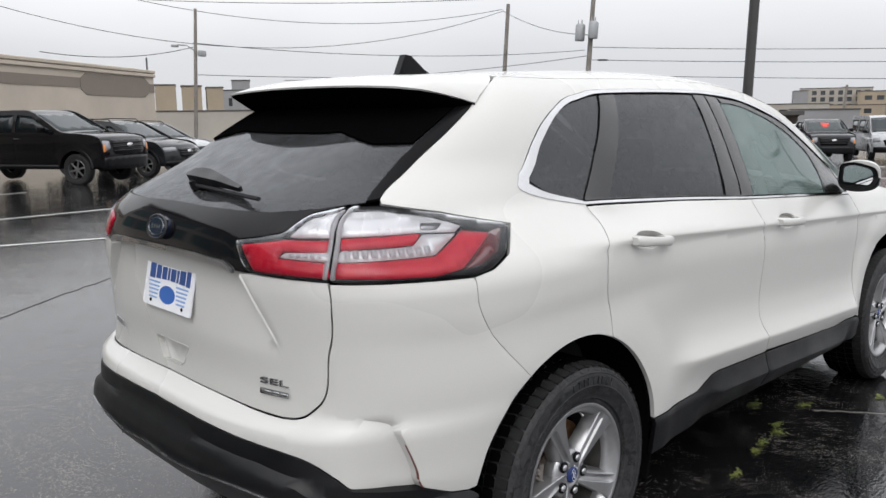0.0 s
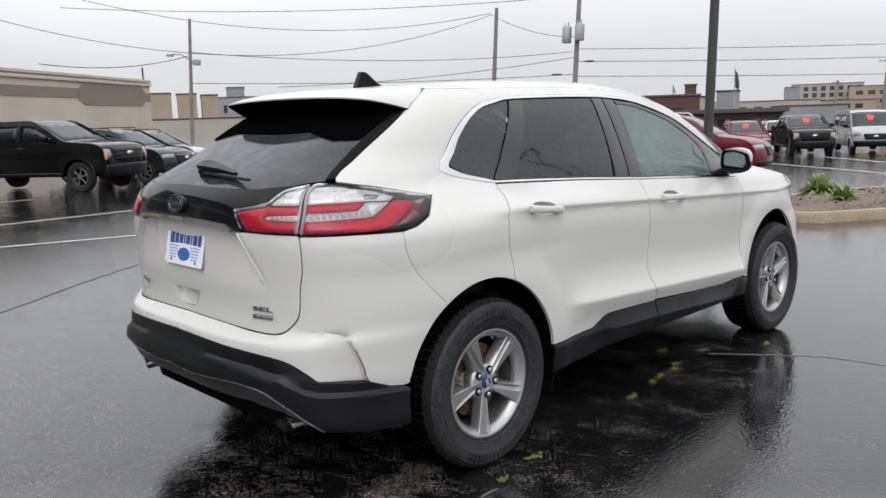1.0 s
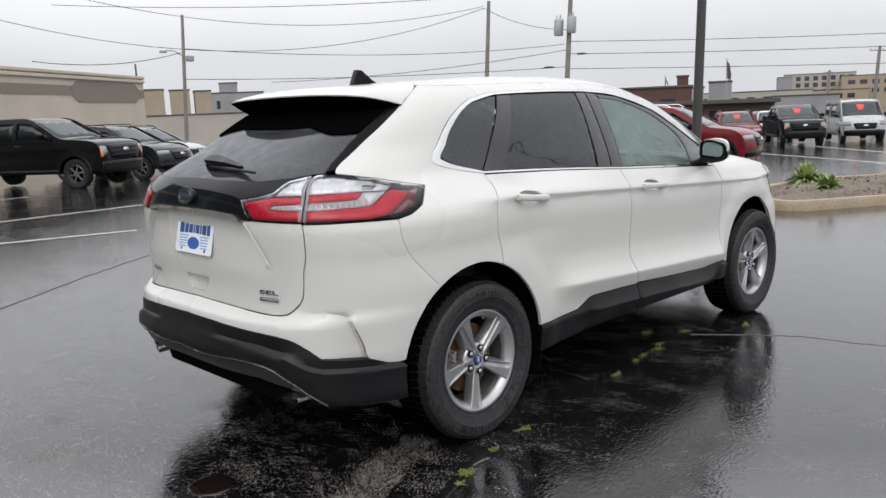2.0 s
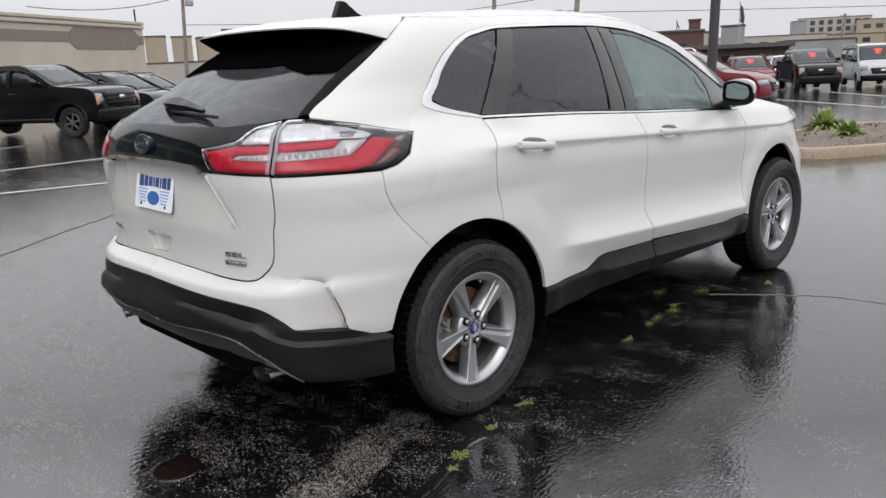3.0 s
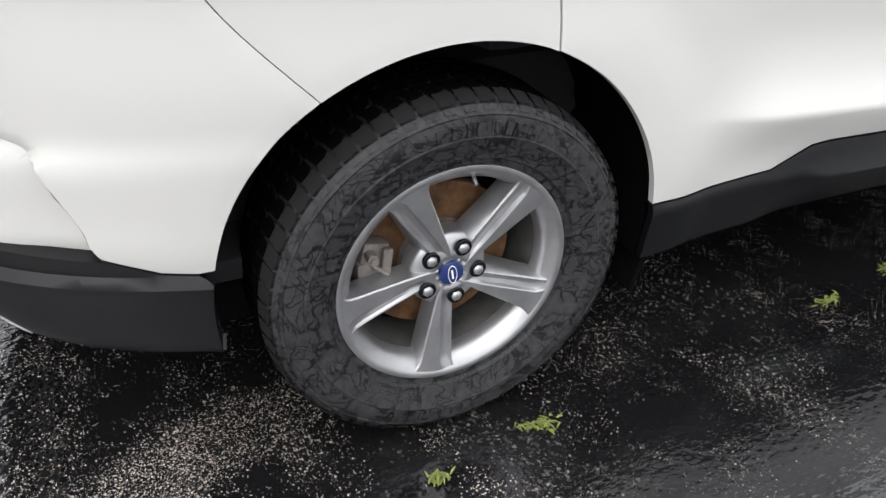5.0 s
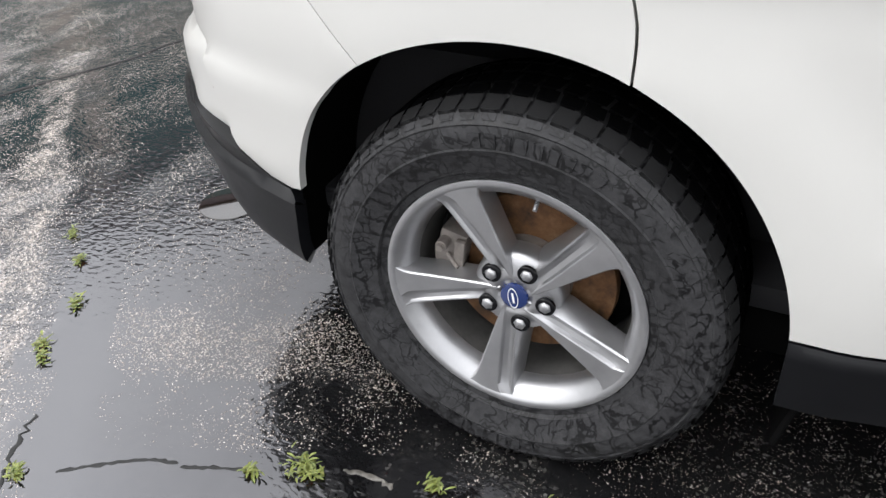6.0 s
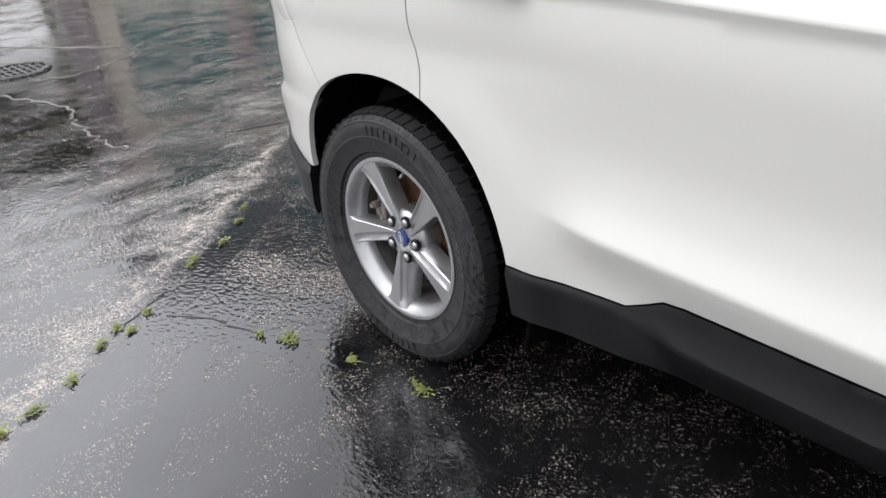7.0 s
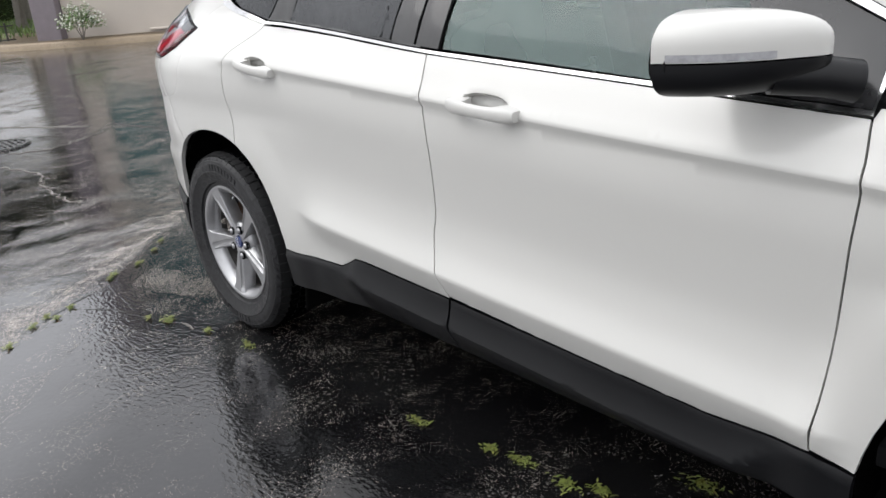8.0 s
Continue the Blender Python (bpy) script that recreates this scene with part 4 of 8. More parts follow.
panel("windscreen", [(0.0, -0.60), (1.0, -0.66), (1.0, 0.66), (0.0, 0.60)], FRONT_GLASS, car, both=False, surface=screen, depth=-0.005, step=0.08, label="windscreen")


def fascia(y, z):
    """The front face, bowed in plan and rounded in height."""
    return (curve([(0.22, 3.66), (0.36, 3.765), (0.55, 3.805), (0.72, 3.795), (0.82, 3.745), (0.90, 3.66)])(z) - 0.075 * (abs(y) / 0.48) ** 2.2, y, z)


panel("front_bumper", rounded([(-0.68, 0.27), (0.68, 0.27), (0.66, 0.62), (0.48, 0.825), (-0.48, 0.825), (-0.66, 0.62)], 0.02, 2), WHITE, car, both=False, surface=fascia, step=0.05, label="white front bumper")
grille = panel("grille", rounded([(-0.36, 0.44), (0.36, 0.44), (0.43, 0.60), (0.36, 0.74), (-0.36, 0.74), (-0.43, 0.60)], 0.03, 3), GLOSS_BLACK, car, both=False, surface=fascia, off=0.006, step=0.06, label="black grille")[0]
for zz in (0.50, 0.56, 0.62, 0.68):
    panel("grille_bar", [(-0.37, zz - 0.008), (0.37, zz - 0.008), (0.37, zz + 0.008), (-0.37, zz + 0.008)], CHROME_DARK, grille, both=False, surface=fascia, off=0.016, step=0.06)
panel("lower_grille", rounded([(-0.50, 0.265), (0.50, 0.265), (0.46, 0.38), (-0.46, 0.38)], 0.02, 2), CLAD, car, both=False, surface=fascia, off=0.010, step=0.06, label="black lower front cladding")
panel("headlamp", rounded([(3.20, 1.035), (3.42, 0.965), (3.60, 0.858), (3.64, 0.75), (3.46, 0.80), (3.31, 0.91)], 0.015, 3), SIGNAL_GREY, car, off=0.006, label="clear headlamp")


# wing mirrors
def wing_mirror(side):
    sgn = -1 if side else 1
    bm = bmesh.new()
    rows = []
    slices, seg = 16, 44
    for i in range(slices):
        u = i / (slices - 1)
        depth = math.sin(u * math.pi / 2)
        k = max(0.0, 1 - depth ** 3.2) ** (1 / 3.2)
        ring = []
        for j in range(seg):
            a = 2 * math.pi * j / seg
            c, s = math.copysign(abs(math.cos(a)) ** 0.68, math.cos(a)), math.copysign(abs(math.sin(a)) ** 0.74, math.sin(a))
            top = 0.064 if s > 0 else 0.082
            s = s if s > 0 else -abs(s) ** 0.62
            ring.append(bm.verts.new((2.076 + 0.195 * depth - 0.075 * c * k * depth, -(0.998 - 0.032 * depth + 0.093 * k * c), 1.2125 + 0.004 * depth + top * k * s * (1 - 0.10 * max(0, c)))))
        rows.append(ring)
    for a, b in zip(rows, rows[1:]):
        for i in range(seg):
            bm.faces.new((a[i], a[(i + 1) % seg], b[(i + 1) % seg], b[i]))
    bm.faces.new(rows[0])
    bmesh.ops.remove_doubles(bm, verts=bm.verts, dist=1e-5)
    geom = bm.verts[:] + bm.edges[:] + bm.faces[:]
    low = bm.copy()
    strip = bm.copy()
    if side == 0:
        bmesh.ops.scale(strip, vec=(1, -1, 1), verts=strip.verts)
    cut_z = 1.200
    bmesh.ops.bisect_plane(bm, geom=geom, plane_co=(2.15, 0, cut_z), plane_no=(0, 0, -1), clear_outer=True)
    bmesh.ops.bisect_plane(low, geom=low.verts[:] + low.edges[:] + low.faces[:], plane_co=(2.15, 0, cut_z - 0.003), plane_no=(0, 0, 1), clear_outer=True)
    for b in (bm, low):
        if side == 0:
            bmesh.ops.scale(b, vec=(1, -1, 1), verts=b.verts)
        b.normal_update()
    shell_up = part("wing_mirror", bm, WHITE, car, "white wing mirror with a black base")
    shell_low = part("mirror_base", low, CLAD, None, "black mirror base")
    b = bmesh.new()
    pts = rounded([(-0.93, 1.185, 0.02), (-1.065, 1.170, 0.03), (-1.088, 1.20, 0.03), (-1.078, 1.250, 0.03), (-0.99, 1.272, 0.03), (-0.935, 1.262, 0.02)], 0.02, 4)
    prism(b, [((y + 1.005) * 0.86 * (1 if side else -1) - (0.996 if side else -0.996), (z - 1.22) * 0.92 + 1.210) for y, z in pts], 2.062, 2.074, axis="x")
    glass = part("mirror_glass", b, MIRROR, None, "mirror glass", sharp=20)
    b = bmesh.new()
    prism(b, [((y + 1.005) * 1.15 * (1 if side else -1) - (0.993 if side else -0.993), (z - 1.22) * 1.22 + 1.2095) for y, z in pts], 2.068, 2.10, axis="x")
    frame_ob = part("mirror_frame", b, GLOSS_BLACK, None, "", sharp=20)
    b = strip
    for co, no in (((0, 0, 1.2015), (0, 0, -1)), ((0, 0, 1.214), (0, 0, 1)), ((0, sgn * 0.995, 0), (0, -sgn, 0)), ((2.10, 0, 0), (-1, 0, 0)), ((2.27, 0, 0), (1, 0, 0))):
        bmesh.ops.bisect_plane(b, geom=b.verts[:] + b.edges[:] + b.faces[:], plane_co=co, plane_no=no, clear_outer=True)
    bmesh.ops.scale(b, vec=(1.012, 1.012, 1.0), space=Matrix.Translation((-2.15, -sgn * 1.0, 0)), verts=b.verts)
    turn = part("turn_signal", b, SIGNAL_GREY, None, "clear turn signal strip")
    b = bmesh.new()
    sweep(b, [(2.32, sgn * 0.86, 1.148), (2.28, sgn * 0.90, 1.160), (2.22, sgn * 0.96, 1.168)], lambda u: 0.036 - 0.004 * u, 20)
    arm = part("mirror_arm", b, CLAD, None, "black mirror arm")
    for k in (shell_low, glass, frame_ob, turn, arm):
        k.parent = shell_up


for side in (1, 0):
    wing_mirror(side)


# wheels
def spoke_ring(bm, n, angle, rows):
    """One spoke: rows of (radius, [(across, height)]) from hub to rim, turned by an angle in degrees."""
    ca, sa = math.cos(radians(angle)), math.sin(radians(angle))
    grid = []
    for r, pts in rows:
        grid.append([bm.verts.new((r * ca - u * sa, h, r * sa + u * ca)) for u, h in pts])
    for a, b in zip(grid, grid[1:]):
        for i in range(len(a) - 1):
            bm.faces.new((a[i], a[i + 1], b[i + 1], b[i]))


def build_wheel():
    """A wheel on the y axis, its face towards -y, the hub cap's face at y = 0."""
    wheel = bpy.data.objects.new("wheel", None)
    bm = bmesh.new()
    R, mid = 0.3705, 0.077
    prof = [(0.232, -0.012), (0.240, -0.020), (0.252, -0.022), (0.256, -0.030), (0.262, -0.031), (0.275, -0.036), (0.295, -0.042), (0.303, -0.046), (0.306, -0.0445), (0.318, -0.045), (0.330, -0.044), (0.342, -0.040),
            (0.345, -0.041), (0.352, -0.036), (0.358, -0.030), (0.364, -0.020), (0.3675, -0.006), (0.3685, 0.02), (0.369, mid)]
    prof = [(r if r < 0.25 else 0.25 + (r - 0.25) * 0.96, h) for r, h in prof]
    full = prof + [(r, 2 * mid - h) for r, h in prof[::-1]]
    lathe(bm, full, 112)
    tyre = part("wheel", bm, RUBBER, None, "muddy wet all-season tyre on a five-spoke alloy wheel", sharp=25)
    # tread blocks: five ribs, and shoulder lugs that run down the side
    bm, edge_bm = bmesh.new(), bmesh.new()
    for rib, (h0, h1, count, skew) in enumerate(((-0.028, 0.008, 62, 0.0), (0.016, 0.050, 62, 0.35), (0.058, 0.096, 62, -0.3), (0.104, 0.134, 62, -0.35), (0.142, 0.182, 62, 0.0))):
        for i in range(count):
            a0 = 2 * math.pi * (i + 0.13 * rib) / count
            a1 = a0 + 2 * math.pi / count * 0.84
            c = []
            for a, r in ((a0, 0.3618), (a1, 0.3618), (a1, R), (a0, R)):
                for h in (h0, h1):
                    drop = 0.0
                    if rib == 0 and h == h0 and r == R:
                        drop = 0.0085
                    if rib == 4 and h == h1 and r == R:
                        drop = 0.0085
                    aa = a + skew * (h - (h0 + h1) / 2)
                    rr = (r - drop) if r == R else (r - (0.006 if rib in (0, 4) else 0))
                    c.append((edge_bm if rib == 0 else bm).verts.new((rr * math.cos(aa), h, rr * math.sin(aa))))
            for q in ((4, 6, 7, 5), (0, 4, 5, 1), (2, 3, 7, 6), (0, 2, 6, 4), (1, 5, 7, 3)):
                (edge_bm if rib == 0 else bm).faces.new([c[k] for k in q])
    # the wheel house's shade is put into the crown blocks' near-black colour
    ob = part("tread", bm, TREAD_SHADED, tyre, "siped tread blocks, blackened for the wheel house's shade", smooth=False)
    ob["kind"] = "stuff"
    part("shoulder_tread", edge_bm, SHOULDER_LIT, tyre, "outer shoulder blocks, greyer as the lit row of the tread", smooth=False)["kind"] = "stuff"
    # raised bars and rings on the side wall
    bm = bmesh.new()
    for i in range(62):
        a0 = 2 * math.pi * (i + 0.1) / 62
        a1 = a0 + 2 * math.pi / 62 * 0.62
        c = [bm.verts.new((r * math.cos(a), h, r * math.sin(a))) for r, h in ((0.348, -0.0385), (0.3618, -0.019)) for a in (a0, a1)]
        d = [bm.verts.new((r * math.cos(a), h, r * math.sin(a))) for r, h in ((0.348, -0.033), (0.3618, -0.012)) for a in (a0, a1)]
        for q in ((c[0], c[1], c[3], c[2]), (c[0], c[2], d[2], d[0]), (c[1], d[1], d[3], c[3]), (c[0], d[0], d[1], c[1])):
            bm.faces.new(q)
    for k, (b0, span) in enumerate(((62, 40), (242, 40))):
        for i in range(9):
            a = radians(b0 + span * i / 9)
            w = radians(span / 9 * (0.55 + 0.25 * ((i * 7) % 3) / 2))
            c = [bm.verts.new((r * math.cos(t), -0.0475, r * math.sin(t))) for r in (0.3066, 0.3297) for t in (a, a + w)]
            d = [bm.verts.new((r * math.cos(t), -0.042, r * math.sin(t))) for r in (0.3066, 0.3297) for t in (a, a + w)]
            for q in ((c[0], c[1], c[3], c[2]), (c[0], c[2], d[2], d[0]), (c[1], d[1], d[3], c[3]), (c[0], d[0], d[1], c[1]), (c[2], c[3], d[3], d[2])):
                bm.faces.new(q)
    part("side_relief", bm, RUBBER, tyre, "raised bars on the side wall", smooth=False)["kind"] = "stuff"
    # rim: flange, barrel and inner face
    bm = bmesh.new()
    lathe(bm, [(0.233, -0.010), (0.2385, -0.017), (0.238, -0.022), (0.231, -0.0235), (0.224, -0.020), (0.217, -0.012), (0.208, -0.004), (0.202, 0.012), (0.199, 0.03)], 96)
    part("rim", bm, ALLOY, tyre, "silver alloy rim", sharp=50)
    # deeper barrel in a dark blotchy paint that stands for shade inside the wheel
    bm = bmesh.new()
    lathe(bm, [(0.199, 0.03), (0.196, 0.10), (0.20, 0.165), (0.225, 0.175)], 72)
    part("barrel", bm, BARREL, tyre, "rim barrel, darkened for the shade behind the spokes")
    for k in range(5):
        bm = bmesh.new()
        rows = []
        # a flat machined face, a hollow beside it and a lower ridge along the other edge
        for r, f0, f1, c, e, h, gd in ((0.026, -0.015, -0.009, 0.004, 0.018, 0.000, 0.002), (0.055, -0.0175, -0.0065, 0.013, 0.030, -0.0015, 0.007), (0.085, -0.0200, -0.0035, 0.0195, 0.0385, -0.004, 0.010), (0.120, -0.0225, 0.002, 0.0255, 0.0405, -0.0075, 0.011),
                                       (0.160, -0.0255, 0.0085, 0.033, 0.044, -0.0115, 0.011), (0.190, -0.0275, 0.0135, 0.0385, 0.0475, -0.015, 0.010), (0.206, -0.0300, 0.0165, 0.042, 0.051, -0.0170, 0.007), (0.217, -0.0360, 0.024, 0.047, 0.058, -0.0190, 0.002), (0.227, -0.0480, 0.035, 0.058, 0.070, -0.0208, 0.0)):
            low = 0.004 * min(1.0, gd / 0.008)
            rows.append((r, [(f0 - 0.003, h + 0.050), (f0 - 0.0025, h + 0.012), (f0 - 0.0008, h + 0.0025), (f0 + 0.0015, h), (f1 - 0.002, h), (f1, h + 0.0012), (f1 + 0.003, h + gd * 0.75), ((f1 + c) / 2, h + gd), (c - 0.005, h + gd * 0.72 + low * 0.3), (c - 0.0015, h + low + 0.0008), (c + 0.0012, h + low), (c + 0.004, h + low + 0.003), (c + (e - c) * 0.6, h + low + 0.018), (e, h + 0.040), (e + 0.001, h + 0.052)]))
        spoke_ring(bm, k, 43 + 72 * k, rows)
        part("spoke", bm, ALLOY, tyre, "", sharp=28)
    bm = bmesh.new()
    lathe(bm, [(0.0005, 0.004), (0.030, 0.004), (0.034, 0.0), (0.044, 0.0), (0.060, 0.006), (0.076, 0.012), (0.082, 0.022), (0.084, 0.05)], 60)
    part("hub", bm, ALLOY, tyre, "alloy hub", sharp=50)
    bm = bmesh.new()
    lathe(bm, [(0.0005, -0.0055), (0.018, -0.005), (0.0245, -0.003), (0.0265, 0.002), (0.0265, 0.006)], 40)
    cap = part("centre_cap", bm, BLUE, tyre, "blue centre cap with an oval badge")
    bm = bmesh.new()
    n = 28
    for i in range(n):
        a, b = 2 * math.pi * i / n, 2 * math.pi * (i + 1) / n
        q = [bm.verts.new((k * 0.0215 * math.cos(t), -0.0066, k * 0.0095 * math.sin(t))) for k, t in ((1.0, a), (1.0, b), (0.88, b), (0.88, a))]
        bm.faces.new(q)
    bmesh.ops.remove_doubles(bm, verts=bm.verts, dist=1e-6)
    prism(bm, rounded([(-0.011, -0.0020), (0.010, -0.0014), (0.011, 0.0022), (-0.010, 0.0014)], 0.001, 2), -0.0066, -0.0060)
    part("oval_badge", bm, PLATE_WHITE, cap, "white oval outline", m=pose(0, 0, 0, 0, 82, 0))
    for k in range(5):
        a = radians(66.5 + 72 * k)
        cx, cz = 0.0572 * math.cos(a), 0.0572 * math.sin(a)
        bm = bmesh.new()
        lathe(bm, [(0.0005, -0.0050), (0.0160, -0.0050), (0.0178, -0.0035), (0.0180, 0.002)], 24)
        part("lug_pocket", bm, GLOSS_BLACK, tyre, "", m=pose(cx, 0.0015, cz))
        bm = bmesh.new()
        prof = [(0.0005, -0.012), (0.007, -0.0115), (0.0108, -0.009), (0.0122, -0.004), (0.0122, 0.012)]
        lathe(bm, prof, 6)
        part("lug_nut", bm, NUT, tyre, "dull steel lug nut", m=pose(cx, 0.003, cz, 0, 20 * k, 0), sharp=40)
    bm = bmesh.new()
    tube(bm, (0.0, 0.0, 0.0), (0.0, -0.020, 0.0), 0.004, 0.004, 10)
    part("valve", bm, CHROME_DARK, tyre, "tyre valve", m=pose(0.205 * math.cos(radians(80)), 0.004, 0.205 * math.sin(radians(80)), 35, 0, 0))
    # brake behind the spokes
    bm = bmesh.new()
    lathe(bm, [(0.0005, 0.045), (0.075, 0.045), (0.082, 0.052), (0.082, 0.078)], 48)
    part("disc_hat", bm, IRON, tyre, "dull disc hat")
    bm = bmesh.new()
    lathe(bm, [(0.082, 0.074), (0.160, 0.072), (0.162, 0.076), (0.162, 0.092), (0.160, 0.096), (0.082, 0.096)], 64)
    part("brake_disc", bm, RUST, tyre, "rusty brake disc", sharp=30)
    bm = bmesh.new()
    for a, rr, sz in ((168, 0.145, (0.055, 0.05, 0.085)), (180, 0.150, (0.050, 0.055, 0.07)), (194, 0.146, (0.052, 0.048, 0.06))):
        t = radians(a)
        box(bm, sz, (rr * math.cos(t), 0.068, rr * math.sin(t)), Matrix.Rotation(-t, 4, "Y"), 0.010, 2)
    for zz in (0.052, -0.040):
        tube(bm, (-0.150, 0.020, zz), (-0.150, 0.075, zz), 0.011, 0.011, 10)
        tube(bm, (-0.150, 0.012, zz), (-0.150, 0.020, zz), 0.0075, 0.0075, 6)
    box(bm, (0.020, 0.014, 0.115), (-0.122, 0.036, 0.006), Matrix.Rotation(radians(6), 4, "Y"), 0.005, 2)
    sweep(bm, [(-0.145, 0.035, 0.030), (-0.120, 0.024, 0.012), (-0.112, 0.022, -0.018), (-0.128, 0.030, -0.044)], 0.0042, 8)
    part("brake_caliper", bm, IRON, tyre, "grimy brake caliper")
    bm = bmesh.new()
    lathe(bm, [(0.0005, 0.120), (0.19, 0.120), (0.195, 0.17)], 40)
    part("backing_plate", bm, LINER, tyre, "dark backing plate")
    bpy.data.objects.remove(wheel)
    return tyre


wheel = build_wheel()
wheel.parent = car
wheel.matrix_basis = pose(0, -0.90, 0.375)
for x, y, turn, spin in ((AXLE, -0.90, 0, 26), (0, 0.90, 180, 40), (AXLE, 0.90, 180, 10)):
    w = copy_thing(wheel, pose(x, y, 0.375, 0, 0, turn) @ pose(0, 0, 0, 0, spin, 0))
for cx in (0.0, AXLE):
    for sgn in (-1, 1):
        bm = bmesh.new()
        n = 40
        prev = None
        for i in range(n + 1):
            a = radians(-12 + 203 * i / n)
            row = []
            x_ = cx + 0.45 * math.cos(a)
            lim = min(0.935, (width(x_, 0.62) if x_ > XC else -skin(s_at(x_, 0.62), 0.62)[1]) - 0.02)
            px = haunch(s_at(x_, 0.62), 0.62)[0] if cx == 0.0 else 0.0
            for y, r in ((lim, 0.446), (lim - 0.02, 0.452), (0.60, 0.462), (0.55, 0.44), (0.548, 0.02)):
                row.append(bm.verts.new((cx + r * math.cos(a) + px * (y > 0.7), sgn * (y - 0.012), 0.40 + r * math.sin(a))))
            if prev:
                for j in range(len(row) - 1):
                    bm.faces.new((prev[j], row[j], row[j + 1], prev[j + 1]))
            prev = row
        part("wheel_house", bm, LINER, car, "black wheel house liner")
for sgn in (-1, 1):
    bm = bmesh.new()
    box(bm, (0.012, 0.20, 0.15), (0.47, sgn * 0.80, 0.275), Matrix.Rotation(radians(12), 4, "Y"), 0.004, 1)
    part("mud_flap", bm, LINER, car, "small black mud flap")

# underbody and inside
bm = bmesh.new()
box(bm, (3.9, 1.5, 0.10), (1.45, 0, 0.31), None, 0.03)
box(bm, (0.30, 1.1, 0.14), (-0.66, 0, 0.37), None, 0.04)
box(bm, (0.5, 0.12, 0.12), (0.0, 0, 0.34), None, 0.03)
tube(bm, (0.0, -0.8, 0.375), (0.0, 0.8, 0.375), 0.05)
tube(bm, (AXLE, -0.8, 0.375), (AXLE, 0.8, 0.375), 0.05)
part("underbody", bm, LINER, car, "dark underbody")
for sgn in (-1, 1):
    bm = bmesh.new()
    sweep(bm, [(-0.42, sgn * 0.52, 0.36), (-0.66, sgn * 0.555, 0.368), (-0.76, sgn * 0.59, 0.376), (-0.838, sgn * 0.610, 0.362)], 0.043, 20)
    for vtx in bm.verts:
        vtx.co.z = 0.362 + (vtx.co.z - 0.362) * 0.8
    bm.faces.ensure_lookup_table()
    end = max(bm.faces, key=lambda q: -q.calc_center_median().x)
    r = bmesh.ops.inset_individual(bm, faces=[end], thickness=0.005)
    bmesh.ops.translate(bm, verts=end.verts[:], vec=(0.09, 0, 0))
    part("exhaust_tip", bm, SATIN, car, "dull chrome exhaust tip")

for pts, zz in (([(-0.66, 0.88), (0.46, 0.88), (0.50, 0.40), (2.33, 0.40), (2.38, 1.10), (1.9, 1.115), (0.2, 1.19), (-0.35, 1.22), (-0.62, 1.22)], 0),):
    panel("door_lining", pts, INTERIOR, car, off=-0.075, depth=0.02, step=0.08, label="dark inner lining")
bm = bmesh.new()
box(bm, (3.0, 1.55, 0.05), (0.95, 0, 0.40), None, 0.01)
box(bm, (1.15, 1.30, 0.30), (-0.15, 0, 0.55), None, 0.05)
box(bm, (0.03, 1.16, 0.42), (-0.70, 0, 0.93), None, 0.01)
part("cabin_floor", bm, INTERIOR, car, "dark carpeted floor")
bm = bmesh.new()
rows = []
for x in (0.10, 0.5, 0.9, 1.3, 1.62):
    rows.append([bm.verts.new((x, y, roof(x, y)[2] - 0.045)) for y in (-0.56, -0.4, -0.2, 0, 0.2, 0.4, 0.56)])
for a, b in zip(rows, rows[1:]):
    for i in range(6):
        bm.faces.new((a[i], a[i + 1], b[i + 1], b[i]))
bmesh.ops.solidify(bm, geom=bm.faces[:], thickness=0.01)
part("headliner", bm, HEADLINER, car, "pale cloth headliner")
bm = bmesh.new()
prism(bm, rounded([(2.08, 0.70), (2.16, 1.02), (2.30, 1.09), (2.70, 1.08), (2.75, 0.60), (2.2, 0.60)], 0.05, 3), -0.72, 0.72)
part("dashboard", bm, INTERIOR, car, "dark dashboard")
bm = bmesh.new()
ring = [(0.185 * math.cos(2 * math.pi * i / 24), 0.185 * math.sin(2 * math.pi * i / 24)) for i in range(25)]
sweep(bm, [(0, a, b) for a, b in ring], 0.014, 8)
for a in (0, 180, 270):
    tube(bm, (0.01, 0, 0), (0, 0.18 * math.cos(radians(a)), 0.18 * math.sin(radians(a))), 0.016, 0.012, 8)
box(bm, (0.05, 0.12, 0.10), (0.01, 0, 0), None, 0.02)
part("steering_wheel", bm, INTERIOR, car, "black steering wheel", m=pose(1.98, 0.38, 0.98, 0, -24, 0))


def seat(x, y, w, rear=False):
    bm = bmesh.new()
    box(bm, (0.52, w, 0.16), (x, y, 0.60), Matrix.Rotation(radians(-6), 4, "Y"), 0.05, 3)
    box(bm, (0.15, w, 0.62), (x - 0.30, y, 0.93), Matrix.Rotation(radians(-14), 4, "Y"), 0.055, 3)
    ob = part("seat", bm, CLOTH, car, "dark cloth seat")
    for yy in ((y,) if not rear else (y - w * 0.31, y + w * 0.31)):
        bm = bmesh.new()
        box(bm, (0.09, 0.25, 0.17), (x - 0.385, yy, 1.315), Matrix.Rotation(radians(-8), 4, "Y"), 0.035, 3)
        for d in (-0.05, 0.05):
            tube(bm, (x - 0.37, yy + d, 1.18), (x - 0.385, yy + d, 1.27), 0.006, 0.006, 6)
        part("head_restraint", bm, CLOTH, ob, "dark head restraint")


seat(1.45, -0.37, 0.50)
seat(1.45, 0.37, 0.50)
seat(0.50, 0.0, 1.24, True)


